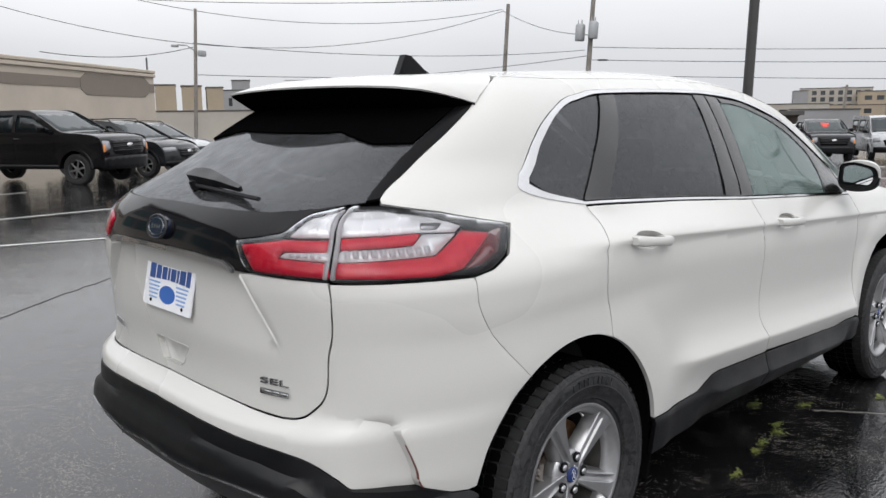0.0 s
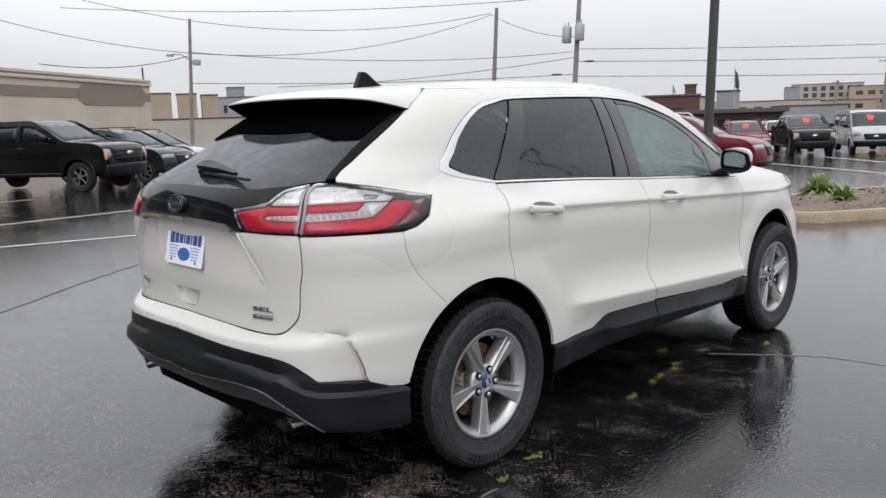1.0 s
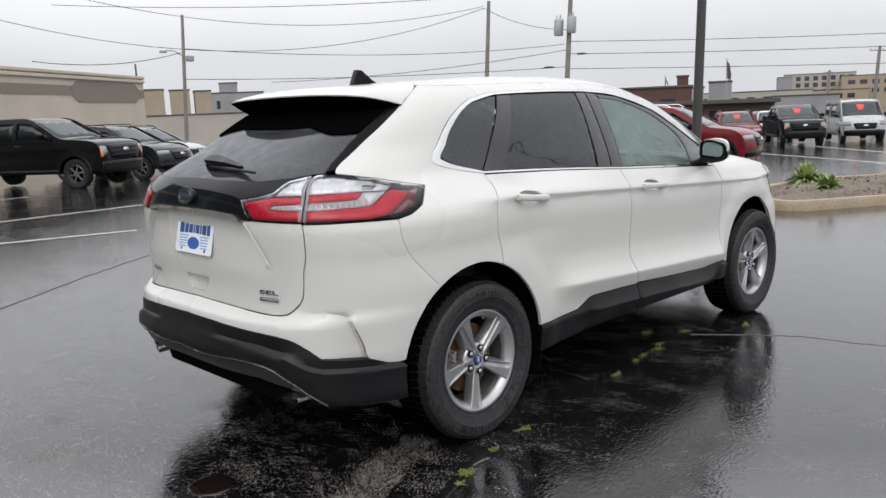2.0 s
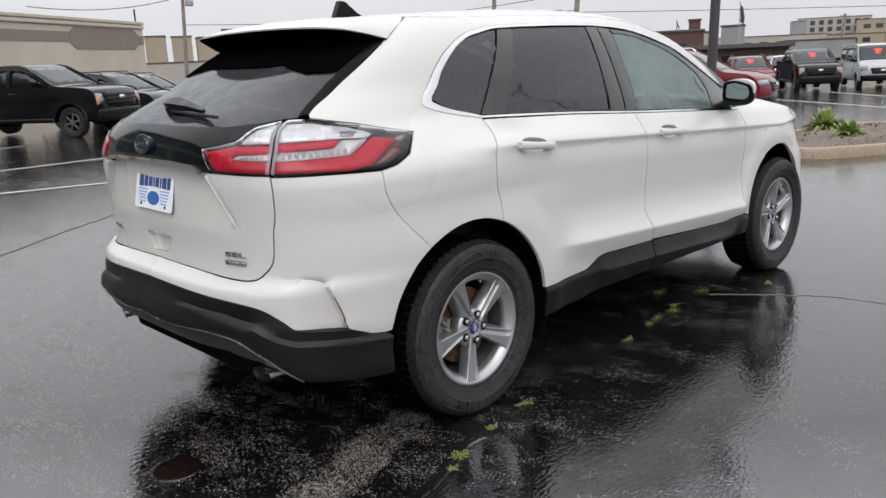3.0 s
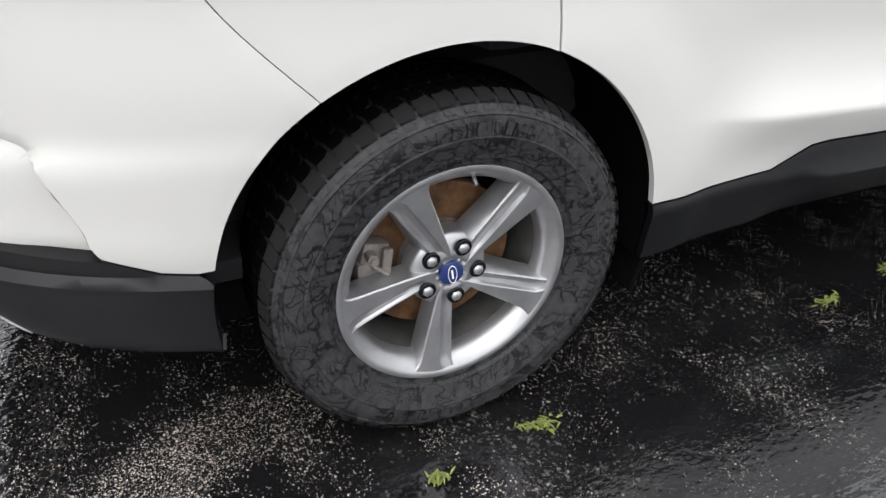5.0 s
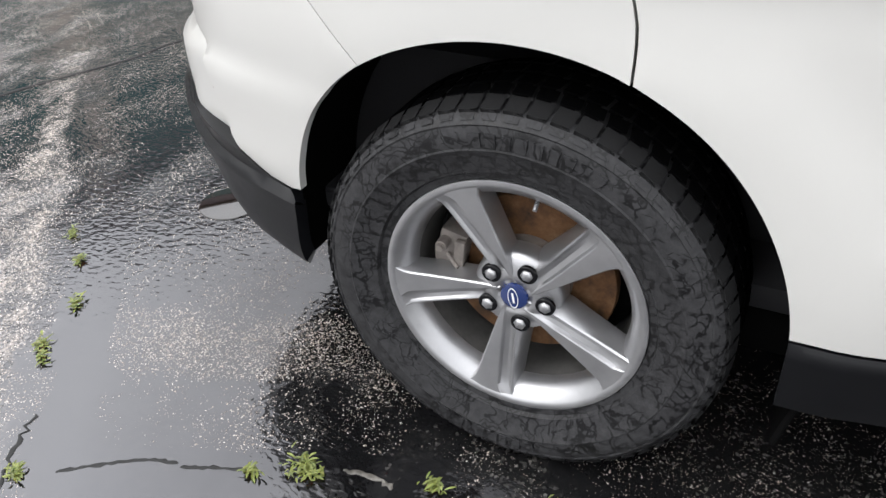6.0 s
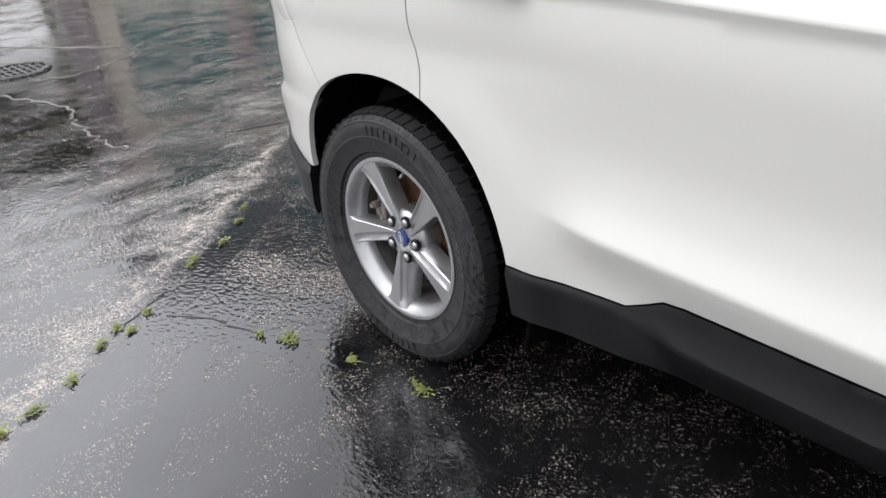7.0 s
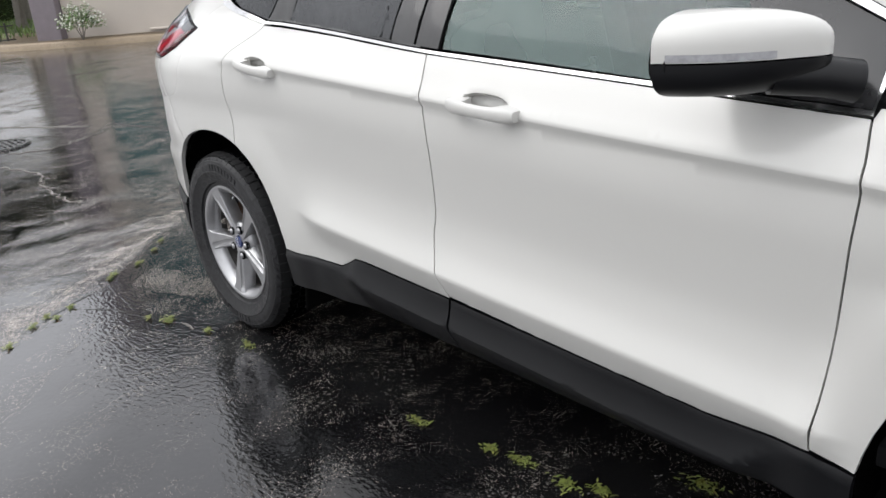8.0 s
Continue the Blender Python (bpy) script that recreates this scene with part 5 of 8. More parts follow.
# door handles with their cups
def door_handle(door, grip):
    x0, x1, z0, z1 = grip
    n, rows = 18, []
    sgn = -1 if door in (rear_doors[0], front_doors[0]) else 1
    bm = bmesh.new()
    for i in range(n + 1):
        u = i / n
        x, z = x0 + (x1 - x0) * u, z0 + (z1 - z0) * u
        y = width(x, z)
        lift = 0.008 + 0.021 * math.sin(math.pi * min(1, max(0, 0.02 + u * 0.96))) ** 0.4
        hw = 0.0160 * (1 + 0.25 * (abs(u - 0.5) * 2) ** 2 - 0.45 * (abs(u - 0.5) * 2) ** 9)
        hollow = 0.24 < u < 0.76
        ring = []
        for a in range(14):
            t = 2 * math.pi * a / 14
            oy = lift + 0.009 * math.cos(t) if hollow else (lift + 0.009 * math.cos(t) if math.cos(t) > 0 else -0.02)
            ring.append(bm.verts.new((x, sgn * (y + oy), z - 0.004 + hw * math.sin(t))))
        rows.append(ring)
    for a, b in zip(rows, rows[1:]):
        for k in range(14):
            bm.faces.new((a[k], a[(k + 1) % 14], b[(k + 1) % 14], b[k]))
    bm.faces.new(rows[0])
    bm.faces.new(rows[-1][::-1])
    part("door_handle", bm, WHITE, door, "white pull handle", sharp=45)
    rim_pts = cup_outline(*grip)
    cx, cz = sum(q[0] for q in rim_pts) / len(rim_pts), sum(q[1] for q in rim_pts) / len(rim_pts)
    bm = bmesh.new()
    rings = []
    for k, d in ((1.02, 0.004), (0.96, 0.012), (0.85, 0.026), (0.65, 0.036), (0.3, 0.040)):
        rings.append([bm.verts.new((cx + (x - cx) * k, sgn * (width(cx + (x - cx) * k, cz + (z - cz) * k) - d), cz + (z - cz) * k)) for x, z in rim_pts])
    for a, b in zip(rings, rings[1:]):
        for i in range(len(a)):
            bm.faces.new((a[i], a[(i + 1) % len(a)], b[(i + 1) % len(b)], b[i]))
    bm.faces.new(rings[-1])
    part("handle_cup", bm, WHITE, door, "hollow cup behind the handle")


for d in rear_doors:
    door_handle(d, REAR_GRIP)
for d in front_doors:
    door_handle(d, FRONT_GRIP)


def on_skin(s, z, off):
    """A pose on the skin: x along the car's outline to the right, y up, z outward."""
    e = 0.01
    p = Vector(around(s, z))
    du = (Vector(around(s + e, z)) - Vector(around(s - e, z))).normalized()
    dv = (Vector(around(s, z + e)) - Vector(around(s, z - e))).normalized()
    nn = du.cross(dv).normalized()
    dv = nn.cross(du)
    return Matrix(((du.x, dv.x, nn.x, p.x + nn.x * off), (du.y, dv.y, nn.y, p.y + nn.y * off), (du.z, dv.z, nn.z, p.z + nn.z * off), (0, 0, 0, 1)))


def lettering(name, text, size, material, parent, m, label="", depth=0.002, stretch=1.0):
    cu = bpy.data.curves.new(name, "FONT")
    cu.body, cu.size, cu.extrude, cu.align_x, cu.align_y = text, size, depth, "CENTER", "CENTER"
    tmp = new(name, cu)
    bpy.context.view_layer.update()
    me = bpy.data.meshes.new_from_object(tmp.evaluated_get(bpy.context.evaluated_depsgraph_get()))
    bpy.data.objects.remove(tmp)
    me.transform(Matrix.Diagonal((stretch, 1, 1, 1)))
    return put(name, me, material, parent, label, m)


# emblem, badges, plate, wiper
bm = bmesh.new()
lathe(bm, [(0.0005, 0.008), (0.90, 0.008), (0.94, 0.004), (1.0, 0.004), (1.0, -0.02)], 48, axis="z")
bmesh.ops.scale(bm, vec=(0.062, 0.036, 1), verts=bm.verts)
emblem = part("emblem", bm, EMBLEM_BLUE, car, "dark blue oval emblem with a chrome rim", m=on_skin(S0, 1.187, 0.010))
bm = bmesh.new()
ring = [(0.062 * math.cos(2 * math.pi * i / 40), 0.036 * math.sin(2 * math.pi * i / 40), 0.006) for i in range(41)]
sweep(bm, ring, 0.0035, 8)
part("rim", bm, SKID, emblem, "dark satin rim")
bm = bmesh.new()
sweep(bm, [(0.78 * a, 0.74 * b, 0.009) for a, b, c in ring], 0.0012, 6)
for i in range(4):
    box(bm, (0.010, 0.018 if i == 0 else 0.012, 0.001), (-0.024 + 0.016 * i, 0.001, 0.0092), None, 0.0)
part("oval_outline", bm, CHROME_DARK, emblem)
lettering("badge_letters", "SEL", 0.024, CHROME_DARK, car, on_skin(-1.012, 0.806, 0.003), "chrome letters", 0.003, 3.0)
bm = bmesh.new()
box(bm, (0.105, 0.016, 0.006), (0, 0, 0), None, 0.004, 2)
for i in range(3):
    box(bm, (0.022, 0.009, 0.003), (-0.02 + 0.03 * i, 0, 0.0035), None, 0.001, 1)
part("badge", bm, SATIN, car, "small chrome badge", m=on_skin(-1.012, 0.776, 0.004))
bm = bmesh.new()
for i, w in enumerate((0.024, 0.020, 0.022, 0.018)):
    box(bm, (w, 0.026, 0.004), (0.03 * i, 0, 0), None, 0.003, 1)
part("badge", bm, SATIN, car, "chrome model letters as plain bars", m=on_skin(2 * S0 + 1.06, 0.81, 0.004))
plate_at = pose(-0.880, 0, 1.012, 90, 0, -90) @ pose(0, 0, 0, -12, 0, 0) @ Matrix.Diagonal((1.06, 1.12, 1.0, 1.0))
bm = bmesh.new()
prism(bm, rounded([(-0.153, -0.077), (0.153, -0.077), (0.153, 0.077), (-0.153, 0.077)], 0.012, 4), -0.002, 0.002, axis="z")
plate = part("number_plate", bm, PLATE_WHITE, car, "white dealer plate with blue lettering as bars", m=plate_at)
DEEP_INK = stuff("deep_blue_ink", (0.025, 0.075, 0.26), 0.35)
x = -0.125
for w, h in ((0.036, 0.042), (0.030, 0.038), (0.030, 0.035), (0.012, 0.034), (0.030, 0.034), (0.012, 0.035), (0.034, 0.038), (0.024, 0.042)):
    bm = bmesh.new()
    box(bm, (w, h, 0.001), (x + w / 2, 0.022, 0.0028), None, 0.0)
    part("plate_bar", bm, DEEP_INK, plate, "deep blue bar", smooth=False)
    x += w + 0.007
bm = bmesh.new()
for i in range(5):
    for sx in (-1, 1):
        box(bm, (0.075 - 0.006 * i, 0.005, 0.001), (sx * (0.088), -0.008 - 0.011 * i, 0.0026), None, 0.0)
part("plate_stripes", bm, stuff("pale_blue_ink", (0.22, 0.36, 0.64), 0.4), plate, "pale blue stripes", smooth=False)["kind"] = "stuff"
bm = bmesh.new()
lathe(bm, [(0.0005, 0.003), (1.0, 0.003), (1.0, 0.0)], 36, axis="z")
bmesh.ops.scale(bm, vec=(0.050, 0.025, 1), verts=bm.verts)
part("plate_oval", bm, stuff("mid_blue_ink", (0.03, 0.12, 0.42), 0.35), plate, "blue oval", m=pose(0, -0.036, 0))
for sx in (-1, 1):
    for sy in (-0.062, 0.062):
        bm = bmesh.new()
        lathe(bm, [(0.0005, 0.005), (0.004, 0.0045), (0.006, 0.002), (0.006, 0.0)], 12, axis="z")
        part("screw", bm, GLOSS_BLACK, plate, "", m=pose(sx * 0.10, sy, 0))
bm = bmesh.new()
p0 = on_skin(S0, 1.305, 0.0)
prism(bm, rounded([(-0.040, 0.026), (0.00, 0.034), (0.06, 0.032), (0.17, 0.012), (0.30, -0.016), (0.30, -0.028), (0.17, -0.016), (0.04, -0.016), (-0.03, -0.014)], 0.010, 3), 0.014, 0.046, axis="z")
for vtx in bm.verts:
    vtx.co.z = 0.012 + (vtx.co.z - 0.012) * (1.0 - 0.55 * ease(0.02, 0.30, vtx.co.x))
soften(bm, 0.005, 2)
lathe(bm, [(0.0005, 0.030), (0.026, 0.028), (0.030, 0.0)], 20, axis="z")
bmesh.ops.transform(bm, matrix=p0, verts=bm.verts)
wiper = part("rear_wiper", bm, CLAD, car, "black rear wiper")
bm = bmesh.new()
sweep(bm, [p0 @ Vector(q) for q in ((0.02, -0.016, 0.012), (0.15, -0.026, 0.011), (0.30, -0.036, 0.010), (0.42, -0.044, 0.009))], 0.0065, 6)
part("wiper_blade", bm, INTERIOR, wiper, "rubber blade")


# ---------------------------------------------------------------- ground
def soft_ramp(d, reach=45.0):
    d = max(0.0, d)
    d = d * d / (d + 3.0)
    return reach * (1 - math.exp(-d / reach))


def land(x, y):
    """The lot's gentle fall."""
    return 0.006 - 0.037 * soft_ramp(x - 4.5) - 0.018 * soft_ramp(y - 4.5)


def asphalt_material():
    m, n, l, p = nodes_of("wet_asphalt")
    co = n.new("ShaderNodeTexCoord")
    pos = co.outputs["Object"]
    big = noise_at(n, l, 0.55, 4, 0.55)
    mid = noise_at(n, l, 3.5, 6, 0.62)
    streak = noise_at(n, l, 1.7, 5, 0.6, (1.0, 0.32, 1))
    agg = n.new("ShaderNodeTexVoronoi")
    agg.inputs["Scale"].default_value = 150
    l.new(pos, agg.inputs["Vector"])
    grit = noise_at(n, l, 210, 3, 0.6)
    grain = ramp(n, l, noise_at(n, l, 78, 2, 0.5, (1.0, 1.5, 1)), [(0.3, 0.0), (0.7, 1.0)])
    # where the grit stands out of the film of water
    dry = ramp(n, l, mixed(n, l, 0.45, streak, mid), [(0.52, 0.0), (0.66, 1.0)])
    # a worn seam of bare stone along the old joint
    sep = n.new("ShaderNodeSeparateXYZ")
    l.new(pos, sep.inputs[0])

    def math_node(op, a, b=None):
        k = n.new("ShaderNodeMath")
        k.operation = op
        for s, v in zip(k.inputs, (a, b)):
            if v is None:
                continue
            if hasattr(v, "links"):
                l.new(v, s)
            else:
                s.default_value = v
        return k.outputs[0]

    # distance from the joint that runs from (-0.5, -1.92) to (-1.77, -0.45)
    dist = math_node("ADD", math_node("MULTIPLY", math_node("ADD", sep.outputs[0], 0.855), 0.757), math_node("MULTIPLY", math_node("ADD", sep.outputs[1], 1.345), 0.653))
    wob = math_node("MULTIPLY", math_node("SUBTRACT", mid, 0.5), 0.35)
    dist = math_node("ADD", dist, wob)
    seam = ramp(n, l, math_node("ADD", math_node("MULTIPLY", dist, 1.0), 0.5), [(0.24, 0.0), (0.36, 1.0), (0.405, 1.0), (0.435, 0.0)])
    seam = mixed(n, l, 1.0, seam, ramp(n, l, noise_at(n, l, 7, 5, 0.65), [(0.38, 0.25), (0.60, 1.0)]), "MULTIPLY")
    far_fade = ramp(n, l, math_node("MULTIPLY", math_node("ABSOLUTE", math_node("ADD", sep.outputs[1], 1.2)), 0.12), [(0.12, 1.0), (0.30, 0.0)])
    seam = mixed(n, l, far_fade, 0.0, seam)
    # beyond the joint the old surface is coarser and more washed out
    old = ramp(n, l, math_node("ADD", math_node("MULTIPLY", dist, -0.5), 0.5), [(0.50, 0.0), (0.56, 1.0)])
    worn = mixed(n, l, 1.0, old, ramp(n, l, noise_at(n, l, 2.6, 7, 0.68, (1.0, 0.45, 1)), [(0.47, 0.0), (0.58, 1.0)]), "MULTIPLY")
    worn = mixed(n, l, 1.0, worn, ramp(n, l, math_node("MULTIPLY", dist, -0.5), [(0.15, 1.0), (0.70, 0.18)]), "MULTIPLY")
    bare = mixed(n, l, 1.0, mixed(n, l, 1.0, dry, seam, "LIGHTEN"), worn, "LIGHTEN")
    # wet stones: dull grey ones, and a few pale chips that catch the light
    stone = ramp(n, l, agg.outputs["Color"], [(0.0, (0.003, 0.003, 0.003)), (0.62, (0.010, 0.010, 0.0095)), (0.84, (0.10, 0.095, 0.088)), (1.0, (0.50, 0.47, 0.44))])
    pale = ramp(n, l, agg.outputs["Color"], [(0.0, (0.03, 0.025, 0.021)), (0.5, (0.14, 0.12, 0.10)), (1.0, (0.46, 0.40, 0.35))])
    tar = ramp(n, l, big, [(0.3, (0.0035, 0.0035, 0.004)), (0.7, (0.0075, 0.0075, 0.008))])
    base = mixed(n, l, mixed(n, l, 0.75, 0.0, bare), tar, stone)
    broken = ramp(n, l, noise_at(n, l, 14, 5, 0.65), [(0.42, 0.0), (0.56, 1.0)])
    base = mixed(n, l, mixed(n, l, 1.0, seam, broken, "MULTIPLY"), base, pale)
    base = mixed(n, l, mixed(n, l, 0.45, 0.0, worn), base, ramp(n, l, agg.outputs["Color"], [(0.0, (0.03, 0.028, 0.027)), (0.6, (0.13, 0.12, 0.115)), (1.0, (0.40, 0.37, 0.35))]))
    dark_lane = ramp(n, l, math_node("ADD", math_node("MULTIPLY", math_node("ADD", sep.outputs[0], math_node("MULTIPLY", wob, 2.0)), 0.25), 0.5), [(0.28, 0.0), (0.66, 1.0), (1.0, 1.0)])
    # bands of smooth tar along the joint, the crack and an old repair
    def band(cx, cy, nx_, ny_, half, reach, shift=0.0):
        """A strip through a point, across a unit normal, of a half width and half length."""
        dx, dy = math_node("ADD", sep.outputs[0], -cx), math_node("ADD", sep.outputs[1], -cy)
        d = math_node("ADD", math_node("MULTIPLY", dx, nx_), math_node("MULTIPLY", dy, ny_))
        d = math_node("ADD", d, math_node("MULTIPLY", wob, 0.12 + shift))
        along = math_node("ADD", math_node("MULTIPLY", dx, ny_), math_node("MULTIPLY", dy, -nx_))
        a = ramp(n, l, math_node("MULTIPLY", math_node("ABSOLUTE", d), 2.0), [(half * 1.5, 1.0), (half * 2.6, 0.0)])
        b = ramp(n, l, math_node("MULTIPLY", math_node("ABSOLUTE", along), 0.5), [(reach * 0.42, 1.0), (reach * 0.5, 0.0)])
        return mixed(n, l, 1.0, a, b, "MULTIPLY")

    smooth = mixed(n, l, 1.0, band(-0.76, -1.38, 0.800, 0.600, 0.045, 0.75), band(-0.45, -1.20, -0.371, 0.929, 0.055, 0.42), "LIGHTEN")
    smooth = mixed(n, l, 1.0, smooth, band(-0.22, -1.59, 0.638, 0.770, 0.036, 0.42), "LIGHTEN")
    smooth = mixed(n, l, 1.0, smooth, band(-1.19, -0.84, 0.800, 0.600, 0.060, 0.34), "LIGHTEN")
    cream = band(-0.60, -0.86, -0.322, 0.947, 0.095, 0.46, 0.9)
    bare = mixed(n, l, 1.0, bare, smooth, "SUBTRACT")
    chips = n.new("ShaderNodeTexVoronoi")
    chips.inputs["Scale"].default_value = 260
    jag = n.new("ShaderNodeTexNoise")
    jag.inputs["Scale"].default_value, jag.inputs["Detail"].default_value = 240, 2
    l.new(pos, jag.inputs["Vector"])
    ragged = n.new("ShaderNodeVectorMath")
    ragged.operation = "MULTIPLY_ADD"
    ragged.inputs[1].default_value = (0.007, 0.007, 0.0)
    l.new(jag.outputs["Color"], ragged.inputs[0])
    l.new(pos, ragged.inputs[2])
    l.new(ragged.outputs[0], chips.inputs["Vector"])
    chip_sep = n.new("ShaderNodeSeparateColor")
    l.new(chips.outputs["Color"], chip_sep.inputs[0])
    cluster = noise_at(n, l, 5.0, 7, 0.72, (1.0, 0.6, 1))
    pick = math_node("ADD", chip_sep.outputs[0], math_node("MULTIPLY", math_node("SUBTRACT", cluster, 0.5), 1.9))
    pick = math_node("ADD", pick, math_node("MULTIPLY", mixed(n, l, 1.0, cream, seam, "LIGHTEN"), 0.54))
    pick = math_node("ADD", pick, math_node("MULTIPLY", worn, 0.22))
    pick = math_node("SUBTRACT", math_node("SUBTRACT", pick, smooth), math_node("MULTIPLY", math_node("SUBTRACT", dark_lane, 0.25), 0.20))
    size = math_node("SUBTRACT", chips.outputs["Distance"], math_node("MULTIPLY", chip_sep.outputs[1], 0.24))
    chip = mixed(n, l, 1.0, ramp(n, l, math_node("MULTIPLY", pick, 0.5), [(0.446, 0.0), (0.456, 1.0)]), ramp(n, l, size, [(0.14, 1.0), (0.26, 0.0)]), "MULTIPLY")
    # a finer layer of pale specks, painting the sparkle of wet grit as colour
    spark = n.new("ShaderNodeTexVoronoi")
    spark.inputs["Scale"].default_value = 520
    l.new(ragged.outputs[0], spark.inputs["Vector"])
    spark_sep = n.new("ShaderNodeSeparateColor")
    l.new(spark.outputs["Color"], spark_sep.inputs[0])
    few = math_node("ADD", spark_sep.outputs[0], math_node("MULTIPLY", math_node("SUBTRACT", mixed(n, l, 0.4, cluster, mid), 0.5), 1.5))
    few = math_node("SUBTRACT", math_node("ADD", few, math_node("MULTIPLY", cream, 0.25)), smooth)
    glint = mixed(n, l, 1.0, ramp(n, l, math_node("MULTIPLY", few, 0.5), [(0.462, 0.0), (0.472, 1.0)]), ramp(n, l, spark.outputs["Distance"], [(0.22, 1.0), (0.36, 0.0)]), "MULTIPLY")
    chip = mixed(n, l, 1.0, chip, glint, "LIGHTEN")
    base = mixed(n, l, mixed(n, l, 1.0, mixed(n, l, 0.02, 0.0, cream), broken, "MULTIPLY"), base, (0.15, 0.12, 0.095))
    chip_tone = ramp(n, l, chip_sep.outputs[2], [(0.0, (0.18, 0.125, 0.09)), (0.40, (0.50, 0.41, 0.34)), (1.0, (0.82, 0.77, 0.73))])
    base = mixed(n, l, chip, base, chip_tone)
    # the lane beside the car is darkened towards tar, for the car's dark reflection
    base = mixed(n, l, mixed(n, l, 0.3, 0.0, dark_lane), base, tar)
    bare = mixed(n, l, mixed(n, l, 0.95, 0.0, dark_lane), bare, 0.0)
    p.inputs["Specular Tint"].default_value = (0.97, 0.965, 1.0, 1.0)
    l.new(base, p.inputs["Base Color"])
    wet_gloss = ramp(n, l, mid, [(0.3, 0.02), (0.7, 0.07)])
    gloss = mixed(n, l, bare, wet_gloss, mixed(n, l, 0.5, 0.20, ramp(n, l, grit, [(0.4, 0.10), (0.6, 0.40)])))
    l.new(mixed(n, l, chip, gloss, 0.5), p.inputs["Roughness"])
    ior = n.new("ShaderNodeMapRange")
    ior.inputs["To Min"].default_value, ior.inputs["To Max"].default_value = 2.3, 1.62
    # past the joint the surface mirrors less, which keeps the car's reflection dark
    film = ramp(n, l, math_node("MULTIPLY", dist, 0.5), [(0.03, 0.0), (0.38, 1.0)])
    l.new(film, ior.inputs["Value"])
    l.new(ior.outputs["Result"], p.inputs["IOR"])
    # relief: fine ripples in the film, grains where it is bare
    film_relief = mixed(n, l, mixed(n, l, smooth, mixed(n, l, ramp(n, l, mixed(n, l, 0.5, streak, cluster), [(0.40, 0.0), (0.60, 1.0)]), 0.03, 0.15), 0.06), ramp(n, l, noise_at(n, l, 58, 1.0, 0.4, (0.8, 1.2, 1)), [(0.2, 0.34), (0.8, 0.66)]), grain)
    ripple = ramp(n, l, noise_at(n, l, 7.5, 4, 0.6, (0.35, 1.0, 1)), [(0.2, 0.0), (0.8, 1.0)])
    film_relief = mixed(n, l, mixed(n, l, 0.5, 0.0, old), film_relief, ripple)
    relief = mixed(n, l, mixed(n, l, 0.9, 0.0, bare), film_relief, mixed(n, l, 0.5, grain, ramp(n, l, agg.outputs["Distance"], [(0.0, 1.0), (0.7, 0.0)])))
    relief = mixed(n, l, 1.0, relief, chip, "ADD")
    bumped(n, l, p, relief, 0.35, 0.006)
    return m


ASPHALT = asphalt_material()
edges_x = [-900, -500, -250, -120, -70, -50, -36, -26, -19, -14, -10, -7.5] + [-6 + 0.5 * i for i in range(29)] + [9 + 1.5 * i for i in range(30)] + [58, 70, 100, 150, 250, 500, 1000, 1800]
edges_y = [-900, -400, -150, -70, -40, -25, -17, -12, -9] + [-7 + 0.5 * i for i in range(31)] + [9.5 + 1.5 * i for i in range(30)] + [58, 70, 100, 150, 250, 500, 1000, 1800]
gv = [(x, y, land(x, y)) for y in edges_y for x in edges_x]
nx = len(edges_x)
gf = [(j * nx + i, j * nx + i + 1, (j + 1) * nx + i + 1, (j + 1) * nx + i) for j in range(len(edges_y) - 1) for i in range(nx - 1)]
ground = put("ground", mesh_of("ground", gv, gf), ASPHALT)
tagged(ground, "dark wet asphalt of a car park with standing water", "ground", kind="structure")


# ---------------------------------------------------------------- more materials
def stone_mix(name, tones, scale, rough=0.9, bump=0.6, dist=0.02):
    m, n, l, p = nodes_of(name)
    co = n.new("ShaderNodeTexCoord")
    v = n.new("ShaderNodeTexVoronoi")
    v.inputs["Scale"].default_value = scale
    l.new(co.outputs["Object"], v.inputs["Vector"])
    k = len(tones)
    l.new(mixed(n, l, 0.35, ramp(n, l, v.outputs["Color"], [(i / (k - 1), t) for i, t in enumerate(tones)]), ramp(n, l, noise_at(n, l, scale * 0.06, 5), [(0.3, tones[0]), (0.7, tones[-1])])), p.inputs["Base Color"])
    p.inputs["Roughness"].default_value = rough
    bumped(n, l, p, ramp(n, l, v.outputs["Distance"], [(0.0, 1.0), (0.6, 0.0)]), bump, dist)
    return m


def leaf_material(name, dark, light):
    m, n, l, p = nodes_of(name)
    g = n.new("ShaderNodeNewGeometry")
    c = ramp(n, l, g.outputs["Random Per Island"], [(0.0, dark), (1.0, light)])
    c = mixed(n, l, 0.3, c, ramp(n, l, noise_at(n, l, 30, 3), [(0.3, dark), (0.7, light)]))
    l.new(c, p.inputs["Base Color"])
    p.inputs["Roughness"].default_value = 0.4
    p.inputs["Subsurface Weight"].default_value = 0.1
    return m


KERB = stone_mix("wet_concrete_kerb", [(0.17, 0.128, 0.080), (0.27, 0.205, 0.135), (0.36, 0.285, 0.20)], 55, 0.5, 0.12, 0.004)
GRAVEL = stone_mix("brown_gravel", [(0.05, 0.036, 0.026), (0.12, 0.088, 0.065), (0.18, 0.138, 0.105), (0.25, 0.20, 0.16)], 26, 0.8, 0.9, 0.03)
WEED = leaf_material("weed_leaf", (0.060, 0.078, 0.014), (0.27, 0.30, 0.075))
HOSTA = leaf_material("hosta_leaf", (0.06, 0.11, 0.02), (0.34, 0.42, 0.14))
BLOSSOM = leaf_material("shrub_leaf", (0.07, 0.15, 0.04), (0.22, 0.32, 0.10))
